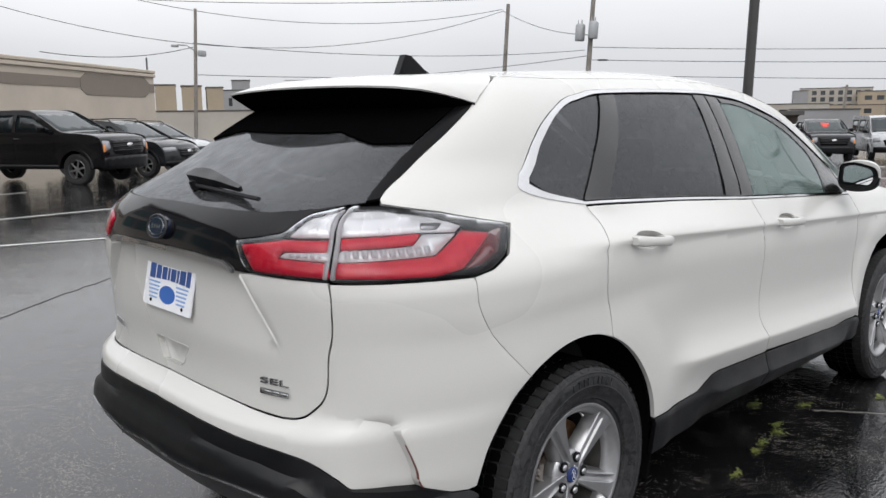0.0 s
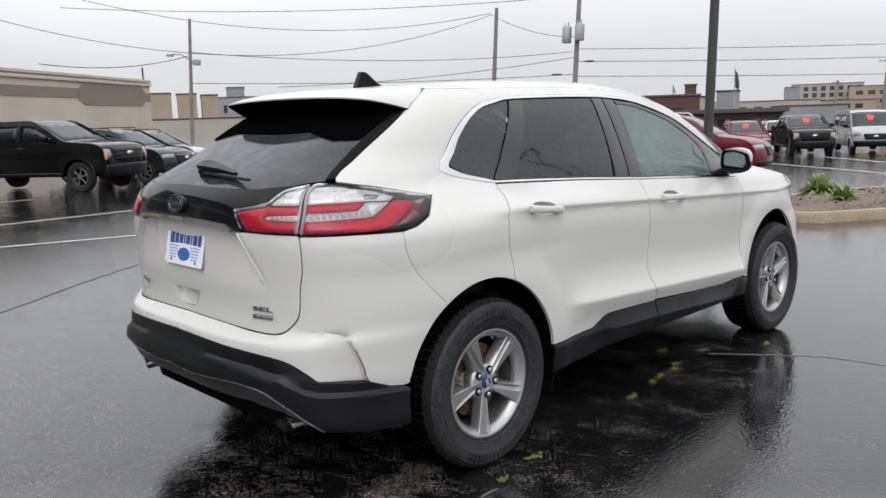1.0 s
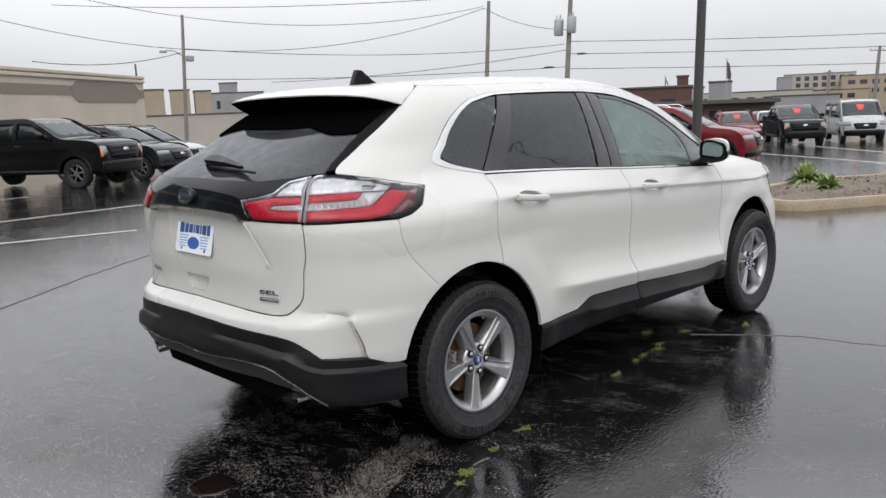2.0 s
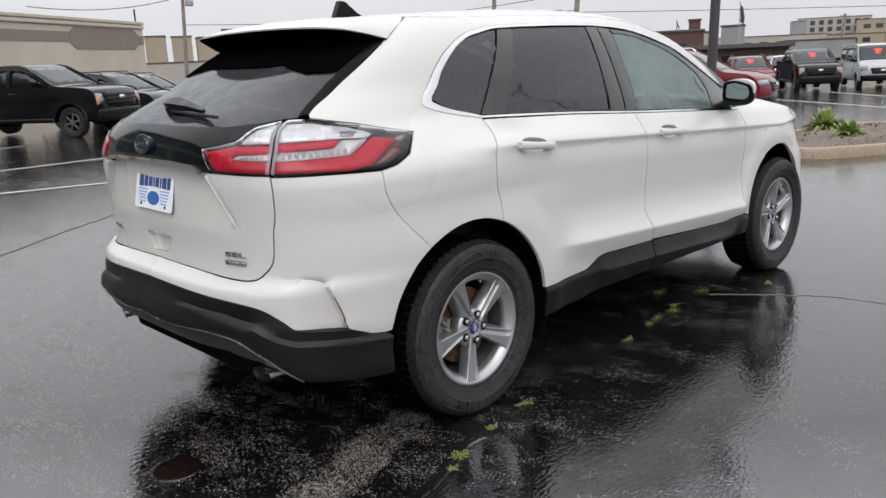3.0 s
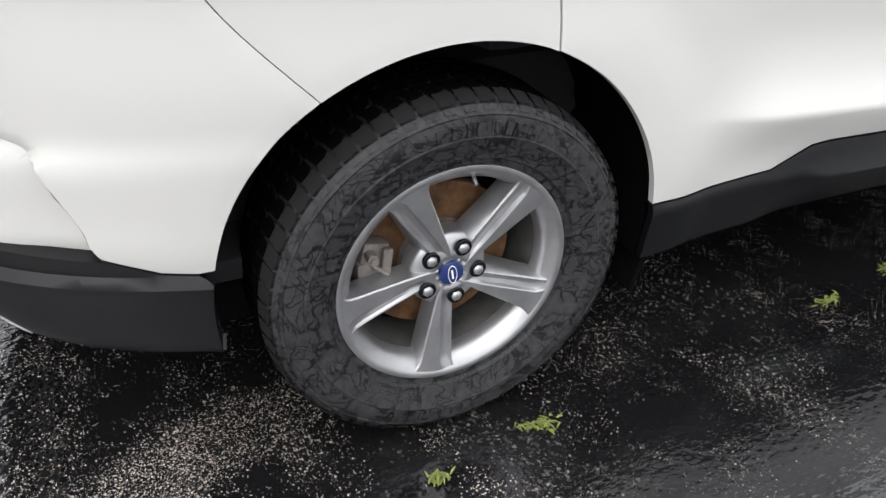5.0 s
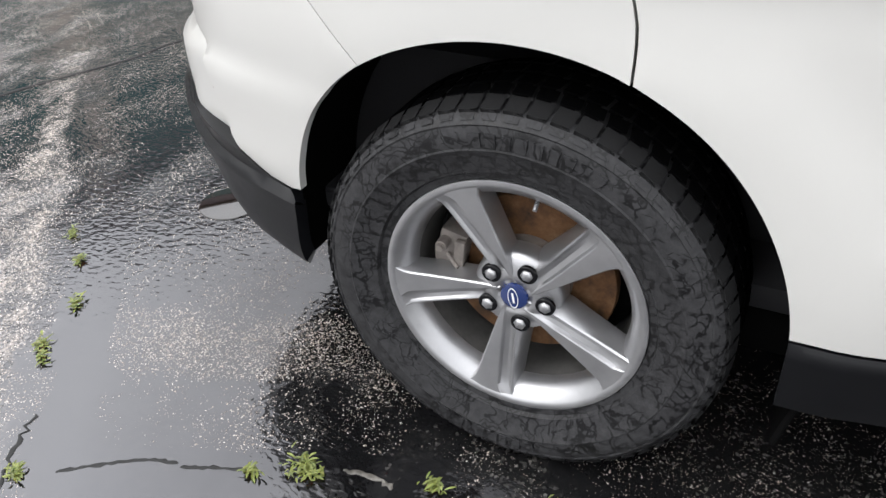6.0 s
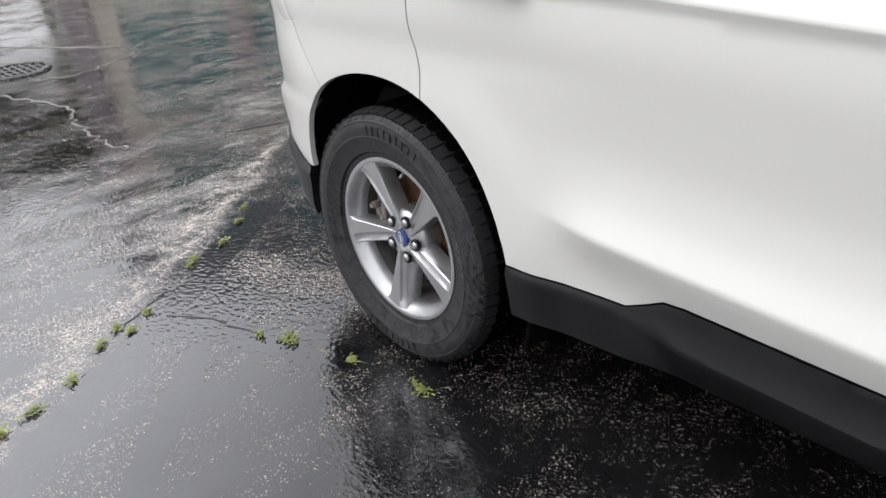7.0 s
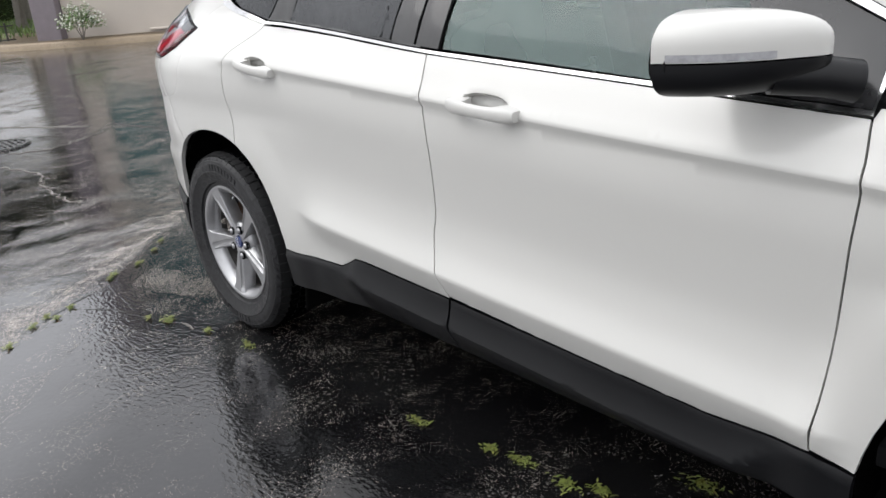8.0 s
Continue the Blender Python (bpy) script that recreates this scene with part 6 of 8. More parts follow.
FLOWER = stuff("white_blossom", (0.75, 0.75, 0.68), 0.7)
CRACK = stuff("crack_fill", (0.008, 0.008, 0.008), 0.6, bump=0.2)
STONE_LINE = stone_mix("pale_crack_edge", [(0.025, 0.023, 0.020), (0.10, 0.092, 0.080), (0.20, 0.185, 0.165)], 90, 0.5, 0.5, 0.004)
LINE_PAINT = stuff("worn_white_line_paint", (0.50, 0.50, 0.49), 0.45, vary=0.35, scale=12, grain=60, bump=0.2)
WET_IRON = stuff("flooded_rusty_iron", (0.010, 0.0065, 0.005), 0.04, vary=0.6, scale=25, rvary=0.02, spec=0.5)
WET_IRON.node_tree.nodes["Principled BSDF"].inputs["IOR"].default_value = 2.1
CAST = stuff("wet_cast_iron", (0.035, 0.035, 0.035), 0.22, metal=0.2, vary=0.3, scale=30)
STEEL_POLE = stuff("dark_bronze_pole", (0.040, 0.038, 0.037), 0.5, vary=0.15)
WOOD_POLE = stuff("weathered_pole_wood", (0.20, 0.182, 0.165), 0.85, vary=0.3, scale=3, grain=40)
CABLE = stuff("black_cable", (0.03, 0.03, 0.032), 0.6)
GALV = stuff("grey_transformer_steel", (0.33, 0.34, 0.35), 0.5, metal=0.3)
STUCCO = stuff("cream_stucco", (0.50, 0.44, 0.37), 0.85, vary=0.10, scale=0.5, grain=25, bump=0.2)
STUCCO_BAND = stuff("brown_stucco_band", (0.22, 0.185, 0.155), 0.85, vary=0.08, scale=0.6, grain=25)
TAN = stuff("tan_masonry", (0.33, 0.27, 0.20), 0.85, vary=0.12, scale=0.2, grain=6)
TAN2 = stuff("pale_masonry", (0.36, 0.33, 0.29), 0.85, vary=0.12, scale=0.2, grain=6)
CONC = stuff("grey_concrete_wall", (0.25, 0.25, 0.255), 0.85, vary=0.14, scale=0.3, grain=8)
BRICK = stuff("dark_red_brick", (0.085, 0.045, 0.038), 0.85, vary=0.25, scale=1.2, grain=20)
SHED = stuff("brown_shed_cladding", (0.11, 0.085, 0.07), 0.8, vary=0.2, scale=0.8)
ROOF_EDGE = stuff("dark_roof_edge", (0.07, 0.065, 0.06), 0.7)
WINDOW_DARK = stuff("dark_window", (0.03, 0.035, 0.04), 0.15, coat=0.5)
TEAL = stuff("teal_window_glass", (0.05, 0.13, 0.13), 0.08, coat=0.6, vary=0.2, scale=0.7)
MAUVE = stuff("mauve_wall_panel", (0.19, 0.165, 0.18), 0.7, vary=0.1)
PINK_WALL = stuff("pale_beige_wall", (0.50, 0.45, 0.40), 0.8, vary=0.08, scale=0.7, grain=20)
LAWN = leaf_material("lawn", (0.05, 0.10, 0.02), (0.16, 0.24, 0.05))
BLACK_PAINT = stuff("black_car_paint", (0.004, 0.004, 0.005), 0.10, vary=0.1, rvary=0.03, spec=0.3)
RED_PAINT = stuff("deep_red_car_paint", (0.13, 0.004, 0.011), 0.22, coat=0.12, spec=0.35, vary=0.12, rvary=0.05)
GREY_PAINT = stuff("silver_grey_car_paint", (0.34, 0.35, 0.36), 0.3, coat=0.8, vary=0.08)
DARK_PAINT = stuff("graphite_car_paint", (0.012, 0.013, 0.015), 0.14, vary=0.1, rvary=0.04, spec=0.4)
BG_GLASS = stuff("vehicle_glass", (0.012, 0.016, 0.018), 0.06, spec=0.4, vary=0.2, rvary=0.02)
BG_SCREEN = stuff("vehicle_windscreen", (0.03, 0.038, 0.041), 0.10, spec=0.35, vary=0.25, rvary=0.03)
TAG_RED = stuff("red_paper_tag", (0.60, 0.075, 0.06), 0.7, vary=0.05)
HEADLAMP = stuff("clear_headlamp", (0.22, 0.225, 0.24), 0.12, coat=0.4, vary=0.15, scale=20)
AMBER = stuff("amber_lens", (0.65, 0.22, 0.05), 0.2, coat=0.8)
BG_RIM = stuff("vehicle_rim", (0.17, 0.17, 0.175), 0.4, metal=0.6, vary=0.2)


# ---------------------------------------------------------------- parked vehicles
def lerp3(a, b, t):
    return tuple(a[i] + (b[i] - a[i]) * t for i in range(3))


def road_wheel(r, w, parent, at, out):
    bm = bmesh.new()
    lathe(bm, [(r * 0.62, -w * 0.42), (r * 0.70, -w * 0.5), (r * 0.92, -w * 0.5), (r, -w * 0.36), (r, w * 0.36), (r * 0.92, w * 0.5), (r * 0.5, w * 0.5)], 32)
    ob = part("wheel", bm, RUBBER, parent, "black tyre on a dark alloy wheel", m=pose(*at, 0, 0, 0 if out < 0 else 180))
    bm = bmesh.new()
    lathe(bm, [(r * 0.64, -w * 0.40), (r * 0.60, -w * 0.46), (r * 0.57, -w * 0.30), (r * 0.55, w * 0.2)], 28)
    for k in range(6):
        a = radians(60 * k + 15)
        ca, sa = math.cos(a), math.sin(a)
        box(bm, (r * 0.46, w * 0.10, r * 0.11), (r * 0.34 * ca, -w * 0.36, r * 0.34 * sa), Matrix.Rotation(-a, 4, "Y"), 0.006, 1)
    lathe(bm, [(0.0005, -w * 0.43), (r * 0.14, -w * 0.42), (r * 0.16, -w * 0.3)], 16)
    part("rim", bm, BG_RIM, ob, "alloy rim")
    # flat black disc added for the shade inside the wheel
    bm = bmesh.new()
    lathe(bm, [(0.0005, 0.0), (r * 0.56, 0.0)], 20)
    part("brake_shadow_plate", bm, LINER, ob, "dark disc for the shade behind the spokes")
    return ob


def vehicle(name, label, category, paint, spec, m, group=""):
    """A parked road vehicle: x ahead, origin on the ground under its middle."""
    v = thing(name, label, category, m, group)
    W, r, axles, sill = spec["w"] / 2, spec["r"], spec["axles"], spec["sill"]
    sil = resample(rounded(spec["line"], 0.10, 4, closed=False), 0.09)
    sil = sil[:next(i for i, q in enumerate(sil) if math.dist(q, spec["line"][-1]) < 1e-4) + 1]
    tail, nose = min(q[0] for q in sil), max(q[0] for q in sil)
    top = max(q[1] for q in sil)
    section = curve([(sill - 0.1, 0.93), (sill + 0.12, 0.975), (spec["belt"] * 0.72, 0.985), (spec["belt"] * 0.86, 1.0), (spec["belt"], 0.975), (spec["belt"] + 0.1, 0.955), (top, spec["tumble"])])

    def half(x, z):
        u = (2 * x - tail - nose) / (nose - tail)
        return W * section(z) - 0.09 * W * abs(u) ** 8 + 0.012 * max(ease(r + 0.3, r + 0.08, math.hypot(x - ax, z - r)) for ax in axles)

    def tuck(x, z):
        return spec["sweep"] * ease(nose - 0.75, nose, x) * ease(1.6, 1.0, z) - 0.10 * ease(tail + 0.4, tail, x)

    def side(x, z):
        return (x, -half(x, z), z)

    run = [0.0]
    for q0, q1 in zip(sil, sil[1:]):
        run.append(run[-1] + math.dist(q0, q1))

    def over(t, y):
        x, z = between(run, [q[0] for q in sil], t), between(run, [q[1] for q in sil], t)
        k = tuck(x, z)
        ys = half(x - k, z)
        f = min(1.0, abs(y) / ys)
        slope = ease(sill, sill + 0.5, z)
        return (x - k * f ** 2.5, max(-ys, min(ys, y)), z + slope * spec["crown"] * (1 - f ** 4) - spec["crown"] * slope)

    def t_at(x=None, z=None):
        rng_ = range(len(sil) - 1, -1, -1)
        return run[min(rng_, key=lambda i: abs(sil[i][0] - x) if z is None else (abs(sil[i][1] - z) + (0 if sil[i][0] > nose - 0.9 else 9)))]

    def band(kind, t0, t1, material, label_="", lim=1.0):
        n = max(2, int((t1 - t0) / 0.09))
        verts, fs = [], []
        fr = [-1, -0.985, -0.95, -0.88, -0.75, -0.5, -0.25, 0, 0.25, 0.5, 0.75, 0.88, 0.95, 0.985, 1]
        for i in range(n + 1):
            t = t0 + (t1 - t0) * i / n
            x, z = between(run, [q[0] for q in sil], t), between(run, [q[1] for q in sil], t)
            ys = half(x - tuck(x, z), z)
            verts += [over(t, f * ys * lim) for f in fr]
        c = len(fr)
        fs = [(i * c + j, (i + 1) * c + j, (i + 1) * c + j + 1, i * c + j + 1) for i in range(n) for j in range(c - 1)]
        me = mesh_of(kind, verts, fs)
        me.set_sharp_from_angle(angle=radians(50))
        return put(kind, me, material, v, label_)

    def patch(kind, outline, material, parent=None, label_="", off=0.01, surface=over, twin=False, step=0.12):
        vs, fs = shell(surface, outline, (), off=off, depth=0.03, step=step)
        out = []
        for k in range(2 if twin else 1):
            if k:
                vs, fs = mirrored(vs, fs)
            out.append(put(kind, mesh_of(kind, vs, fs), material, parent or v, label_))
        return out

    # sides with arches and window openings
    around_arches = []
    for ax in sorted(axles, reverse=True):
        around_arches += [(ax + (r + 0.06) * math.cos(radians(a_)), r + 0.02 + (r + 0.06) * math.sin(radians(a_))) for a_ in range(0, 181, 9)]
    outline = [(x - tuck(x, z), z) for x, z in sil] + [(sil[-1][0] - spec["sweep"], sill)] + [q for q in around_arches if q[1] > sill + 0.02] + [(sil[0][0] + 0.10, sill)]
    vs, fs = shell(side, outline, [rounded(w_, 0.05, 3) for w_ in spec["windows"]], depth=0.03, step=0.11)
    for k in range(2):
        if k:
            vs, fs = mirrored(vs, fs)
        me = mesh_of("body_side", vs, fs)
        me.set_sharp_from_angle(angle=radians(40))
        put("body_side", me, paint, v)
    for w_ in spec["windows"]:
        patch("side_window", rounded(w_, 0.05, 3), BG_GLASS, None, "dark side window", -0.02, side, True, 0.3)
    c0, c1, c2, c3 = (run[min(range(len(sil)), key=lambda i: math.dist(sil[i], q))] for q in spec["glass"])
    band("tail", 0.0, c0, paint)
    band("rear_window", c0, c1, BG_GLASS, "dark rear window")
    band("roof", c1, c2, paint)
    band("windscreen_surround", c2, c3, PILLAR if paint is not RED_PAINT else paint, "pillars")
    hood = t_at(x=nose - 0.22)
    band("hood", c3, hood, paint)
    band("nose", hood, run[-1], paint)
    ws = half(spec["glass"][2][0], spec["glass"][2][1]) * 0.90
    wl_ = half(spec["glass"][3][0], spec["glass"][3][1]) * 0.88
    screen_ob = patch("windscreen", rounded([(c2 + 0.05, -ws), (c3 - 0.03, -wl_), (c3 - 0.03, wl_), (c2 + 0.05, ws)], 0.08, 3), BG_SCREEN, None, "dark wet windscreen", 0.006, over, False, 0.2)[0]
    if spec.get("tag"):
        mid = c2 + (c3 - c2) * 0.42
        patch("price_tag", [(mid - 0.19, -0.20), (mid - 0.17, 0.17), (mid + 0.02, 0.16), (mid + 0.05, 0.08), (mid + 0.20, 0.10), (mid + 0.22, -0.14)], TAG_RED, screen_ob, "red paper tag on the windscreen", 0.016)
    # nose: grille, lamps, lower bumper
    gw, z0, z1 = spec["grille"]
    grille = patch("grille", rounded([(t_at(z=z1), -gw * 0.48), (t_at(z=z0), -gw * 0.40), (t_at(z=z0), gw * 0.40), (t_at(z=z1), gw * 0.48)], 0.05, 3), GLOSS_BLACK, None, "black grille", 0.008)[0]
    for k in (0.28, 0.52, 0.76):
        tt = t_at(z=z1) + (t_at(z=z0) - t_at(z=z1)) * k
        patch("grille_bar", [(tt - 0.018, -gw * 0.42), (tt + 0.018, -gw * 0.42), (tt + 0.018, gw * 0.42), (tt - 0.018, gw * 0.42)], spec.get("bar", CLAD), grille, "", 0.035)
    tt = t_at(z=z1) + (t_at(z=z0) - t_at(z=z1)) * 0.45
    patch("nose_badge", [(tt + 0.055 * math.sin(a_ * 0.5236), 0.12 * math.cos(a_ * 0.5236)) for a_ in range(12)], SATIN, grille, "plain oval badge", 0.05)
    h0, h1, hy = spec["lamp"]
    yo = half(nose - spec["sweep"], h0)
    patch("headlamp", rounded([(t_at(z=h1), -yo * 0.97), (t_at(z=h0), -yo * 0.98), (t_at(z=h0 + 0.02), -hy), (t_at(z=h1 - 0.02), -hy)], 0.03, 3), HEADLAMP, None, "clear headlamp", 0.012, over, True)
    if spec.get("marker"):
        patch("side_marker", rounded([(t_at(z=h1 - 0.10), -yo * 0.975), (t_at(z=h0 - 0.03), -yo * 0.985), (t_at(z=h0 - 0.03), -yo * 0.90), (t_at(z=h1 - 0.10), -yo * 0.91)], 0.015, 2), AMBER, None, "amber corner lamp", 0.02, over, True)
    patch("bumper_cladding", [(t_at(z=z0 - 0.06), -yo * 0.96), (run[-1], -yo * 0.94), (run[-1], yo * 0.94), (t_at(z=z0 - 0.06), yo * 0.96)], spec.get("bumper", CLAD), None, "dark lower bumper", 0.015)
    z_t = spec["belt"]
    tz = [run[min((i for i in range(len(sil)) if sil[i][0] < tail + 0.8), key=lambda i: abs(sil[i][1] - z))] for z in (z_t - 0.24, z_t)]
    patch("tail_lamp", [(tz[0], -W * 0.93), (tz[1], -W * 0.92), (tz[1], -W * 0.70), (tz[0], -W * 0.76)], RED_LENS, None, "red tail lamp", 0.012, over, True)
    # sills, seams, handles, mirrors, wheels
    for sx in spec["seams"]:
        patch("door_seam", [(sx - 0.006, sill + 0.12), (sx + 0.006, sill + 0.12), (sx + 0.006, z_t - 0.03), (sx - 0.006, z_t - 0.03)], LINER, None, "", 0.002, side, True, 0.2)
    for hx in spec["handles"]:
        patch("door_handle", rounded([(hx - 0.11, z_t - 0.16), (hx + 0.11, z_t - 0.165), (hx + 0.11, z_t - 0.125), (hx - 0.11, z_t - 0.12)], 0.015, 2), paint, None, "", 0.03, side, True)
    lo_, hi_ = sorted(axles)
    patch("sill_cladding", [(lo_ + r + 0.08, sill), (hi_ - r - 0.08, sill), (hi_ - r - 0.10, sill + 0.11), (lo_ + r + 0.10, sill + 0.11)], CLAD, None, "black sill", 0.012, side, True)
    if spec.get("rails"):
        for sgn in (-1, 1):
            bm = bmesh.new()
            x0_, x1_ = spec["rails"]
            sweep(bm, [(x0_, sgn * W * 0.70, top - 0.05), (x0_ + 0.12, sgn * W * 0.70, top + 0.03), ((x0_ + x1_) / 2, sgn * W * 0.70, top + 0.05), (x1_ - 0.12, sgn * W * 0.70, top + 0.03), (x1_, sgn * W * 0.70, top - 0.06)], 0.018, 6)
            part("roof_rail", bm, spec.get("rail_material", CLAD), v, "roof rail")
    for sgn in (-1, 1):
        bm = bmesh.new()
        mx, mz = spec["mirror"]
        my = half(mx, mz)
        box(bm, (0.13, 0.21, 0.17), (mx, sgn * (my + 0.15), mz + 0.07), Matrix.Rotation(radians(8), 4, "Y"), 0.055, 4)
        box(bm, (0.08, 0.16, 0.045), (mx + 0.02, sgn * (my + 0.03), mz), None, 0.015, 2)
        part("wing_mirror", bm, GLOSS_BLACK, v, "black wing mirror")
        for ax in axles:
            road_wheel(r, 0.25, v, (ax, sgn * (half(ax, r + 0.2) - 0.15), r), sgn)
            bm = bmesh.new()
            prev = None
            for a_ in range(0, 181, 9):
                ca, sa = math.cos(radians(a_)), math.sin(radians(a_))
                yy = half(ax, r + 0.3)
                row = [bm.verts.new((ax + k * ca, sgn * y, r + 0.02 + k * sa)) for k, y in ((r + 0.05, yy - 0.35), (r + 0.052, yy - 0.01), (r + 0.058, yy + 0.012), (r + 0.115, yy + 0.010), (r + 0.13, yy - 0.02))]
                if prev:
                    for i in range(4):
                        bm.faces.new((prev[i], prev[i + 1], row[i + 1], row[i]))
                prev = row
            part("wheel_arch", bm, CLAD if spec.get("clad") else paint, v, "")
    bm = bmesh.new()
    box(bm, (nose - tail - 0.7, W * 1.55, 0.34), ((tail + nose) / 2, 0, sill + 0.16), None, 0.06)
    part("underbody", bm, LINER, v, "dark underside")
    return v


PICKUP = dict(w=2.03, r=0.41, axles=(2.0, -1.68), sill=0.42, marker=1, belt=1.34, tumble=0.80, sweep=0.12, crown=0.045,
              line=[(-2.93, 0.60), (-2.95, 1.38), (-2.88, 1.42), (-1.24, 1.40), (-1.20, 1.44), (-1.03, 1.88), (-0.85, 1.95), (0.45, 1.96), (0.70, 1.90), (1.62, 1.37), (2.55, 1.30), (2.84, 1.23), (2.93, 1.05), (2.95, 0.74), (2.90, 0.40)],
              glass=((-1.18, 1.48), (-1.05, 1.84), (0.68, 1.905), (1.58, 1.40)),
              windows=([(1.38, 1.38), (0.64, 1.80), (0.20, 1.83), (0.20, 1.37)], [(0.10, 1.37), (0.10, 1.83), (-0.78, 1.81), (-0.95, 1.38)]),
              handles=(0.28, -0.72), seams=(1.40, 0.15, -1.05), lamp=(0.92, 1.17, 0.70), grille=(1.42, 0.80, 1.20), mirror=(1.15, 1.38))
SUV = dict(w=1.98, r=0.38, axles=(1.50, -1.40), sill=0.34, belt=1.10, tumble=0.72, sweep=0.26, crown=0.06, clad=1, rails=(-1.75, 0.15),
           line=[(-2.40, 0.42), (-2.46, 0.80), (-2.44, 1.08), (-2.32, 1.24), (-2.0, 1.64), (-1.75, 1.72), (-0.3, 1.76), (0.25, 1.70), (1.22, 1.16), (1.85, 1.09), (2.26, 0.99), (2.43, 0.82), (2.46, 0.55), (2.40, 0.34)],
           glass=((-2.30, 1.27), (-2.03, 1.60), (0.22, 1.71), (1.17, 1.19)),
           windows=([(0.98, 1.13), (0.24, 1.56), (0.03, 1.59), (0.03, 1.11)], [(-0.06, 1.11), (-0.06, 1.59), (-0.92, 1.58), (-0.98, 1.12)], [(-1.07, 1.13), (-1.02, 1.57), (-1.60, 1.53), (-1.90, 1.22)]),
           handles=(0.08, -0.88), seams=(0.98, -0.02, -1.02), lamp=(0.80, 0.94, 0.52), grille=(1.05, 0.58, 0.88), mirror=(0.80, 1.13))
VAN = dict(w=2.06, r=0.36, axles=(1.85, -1.45), sill=0.36, belt=1.22, tumble=0.84, sweep=0.28, crown=0.05,
           line=[(-2.74, 0.42), (-2.80, 1.0), (-2.78, 1.75), (-2.70, 2.03), (-2.5, 2.12), (0.9, 2.15), (1.22, 2.06), (1.98, 1.32), (2.42, 1.19), (2.66, 1.04), (2.75, 0.75), (2.70, 0.36)],
           glass=((-2.79, 1.30), (-2.74, 1.90), (1.20, 2.07), (1.94, 1.36)),
           windows=([(1.70, 1.30), (1.18, 1.90), (0.78, 1.92), (0.78, 1.22)], [(0.62, 1.25), (0.62, 1.93), (-0.75, 1.92), (-0.75, 1.27)], [(-0.88, 1.27), (-0.88, 1.92), (-2.35, 1.88), (-2.35, 1.30)]),
           handles=(0.90, -0.60), seams=(1.72, 0.70, -0.82), lamp=(0.88, 1.10, 0.66), grille=(1.15, 0.70, 0.98), mirror=(1.45, 1.30))


def parked(name, label, category, paint, spec, x, y, heading, group="", **more):
    e = 0.8
    return vehicle(name, label, category, paint, {**spec, **more}, pose(x, y, land(x, y), 0, 0, heading), group)


parked("pickup_truck", "wet black crew-cab pickup with dark alloy wheels beside the building", "truck", BLACK_PAINT, PICKUP, 5.48, 21.45, -59)
parked("pickup_truck", "black pickup facing the lot with a red windscreen tag", "truck", DARK_PAINT, PICKUP, 39.0, 13.3, -146.5, "sale vehicles in a row", tag=1)
parked("cargo_van", "silver grey passenger van with a red windscreen tag", "van", GREY_PAINT, VAN, 43.05, 11.74, -149, "sale vehicles in a row", tag=1)
parked("sport_utility_vehicle", "dark red SUV with a red windscreen tag", "car", RED_PAINT, SUV, 37.45, 15.56, -147, "sale vehicles in a row", tag=1, bar=SATIN)
parked("sport_utility_vehicle", "deep red SUV parked behind the island", "car", RED_PAINT, SUV, 18.6, 8.57, -75, rail_material=SATIN)
parked("sport_utility_vehicle", "graphite SUV parked by the cream building", "car", DARK_PAINT, SUV, 8.75, 23.6, -60)
parked("sport_utility_vehicle", "silver SUV parked by the cream building", "car", GREY_PAINT, SUV, 11.1, 26.8, -60)
parked("hatchback_car", "white car parked far back in the lot", "car", stuff("white_car_paint", (0.7, 0.7, 0.7), 0.3, coat=0.6), SUV, 46.5, 17.6, -147)


# ---------------------------------------------------------------- island with kerb and hostas
isl = [(8.42, 1.10), (10.1, 0.42), (13.2, -0.9), (17.5, -2.7), (19.0, -1.0), (16.5, 1.6), (13.6, 2.6), (11.4, 2.75), (9.2, 2.1)]
isl = rounded(isl, 0.7, 6)


def inset_loop(loop, d):
    out, n = [], len(loop)
    for i in range(n):
        a, b = Vector(loop[i - 1]), Vector(loop[(i + 1) % n])
        t = (b - a).normalized()
        out.append((loop[i][0] - t.y * d, loop[i][1] + t.x * d))
    return out


isl = resample(isl, 0.35)
bm = bmesh.new()
rows = []
for d, h in ((0.0, -0.05), (0.01, 0.10), (0.035, 0.14), (0.14, 0.145), (0.165, 0.12), (0.17, 0.04)):
    rows.append([bm.verts.new((x, y, land(x, y) + h)) for x, y in inset_loop(isl, d)])
for a, b in zip(rows, rows[1:]):
    for i in range(len(a)):
        bm.faces.new((a[i], a[(i + 1) % len(a)], b[(i + 1) % len(b)], b[i]))
kerb = part("kerb", bm, KERB, None, "", sharp=50)
tagged(kerb, "pale worn concrete kerb round the planting island", "kerb", kind="structure")
bm = bmesh.new()
cx, cy = sum(p[0] for p in isl) / len(isl), sum(p[1] for p in isl) / len(isl)
rings = []
for k in (1.0, 0.85, 0.65, 0.4, 0.15):
    ring = []
    for x, y in inset_loop(isl, 0.168):
        xx, yy = cx + (x - cx) * k, cy + (y - cy) * k
        ring.append(bm.verts.new((xx, yy, land(xx, yy) + 0.10 + 0.16 * (1 - k) ** 0.7 + 0.03 * noise.noise((xx * 1.3, yy * 1.3, 2.0)))))
    rings.append(ring)
for a, b in zip(rings, rings[1:]):
    for i in range(len(a)):
        bm.faces.new((a[i], a[(i + 1) % len(a)], b[(i + 1) % len(b)], b[i]))
bm.faces.new(rings[-1])
bed = part("gravel_bed", bm, GRAVEL, None, "")
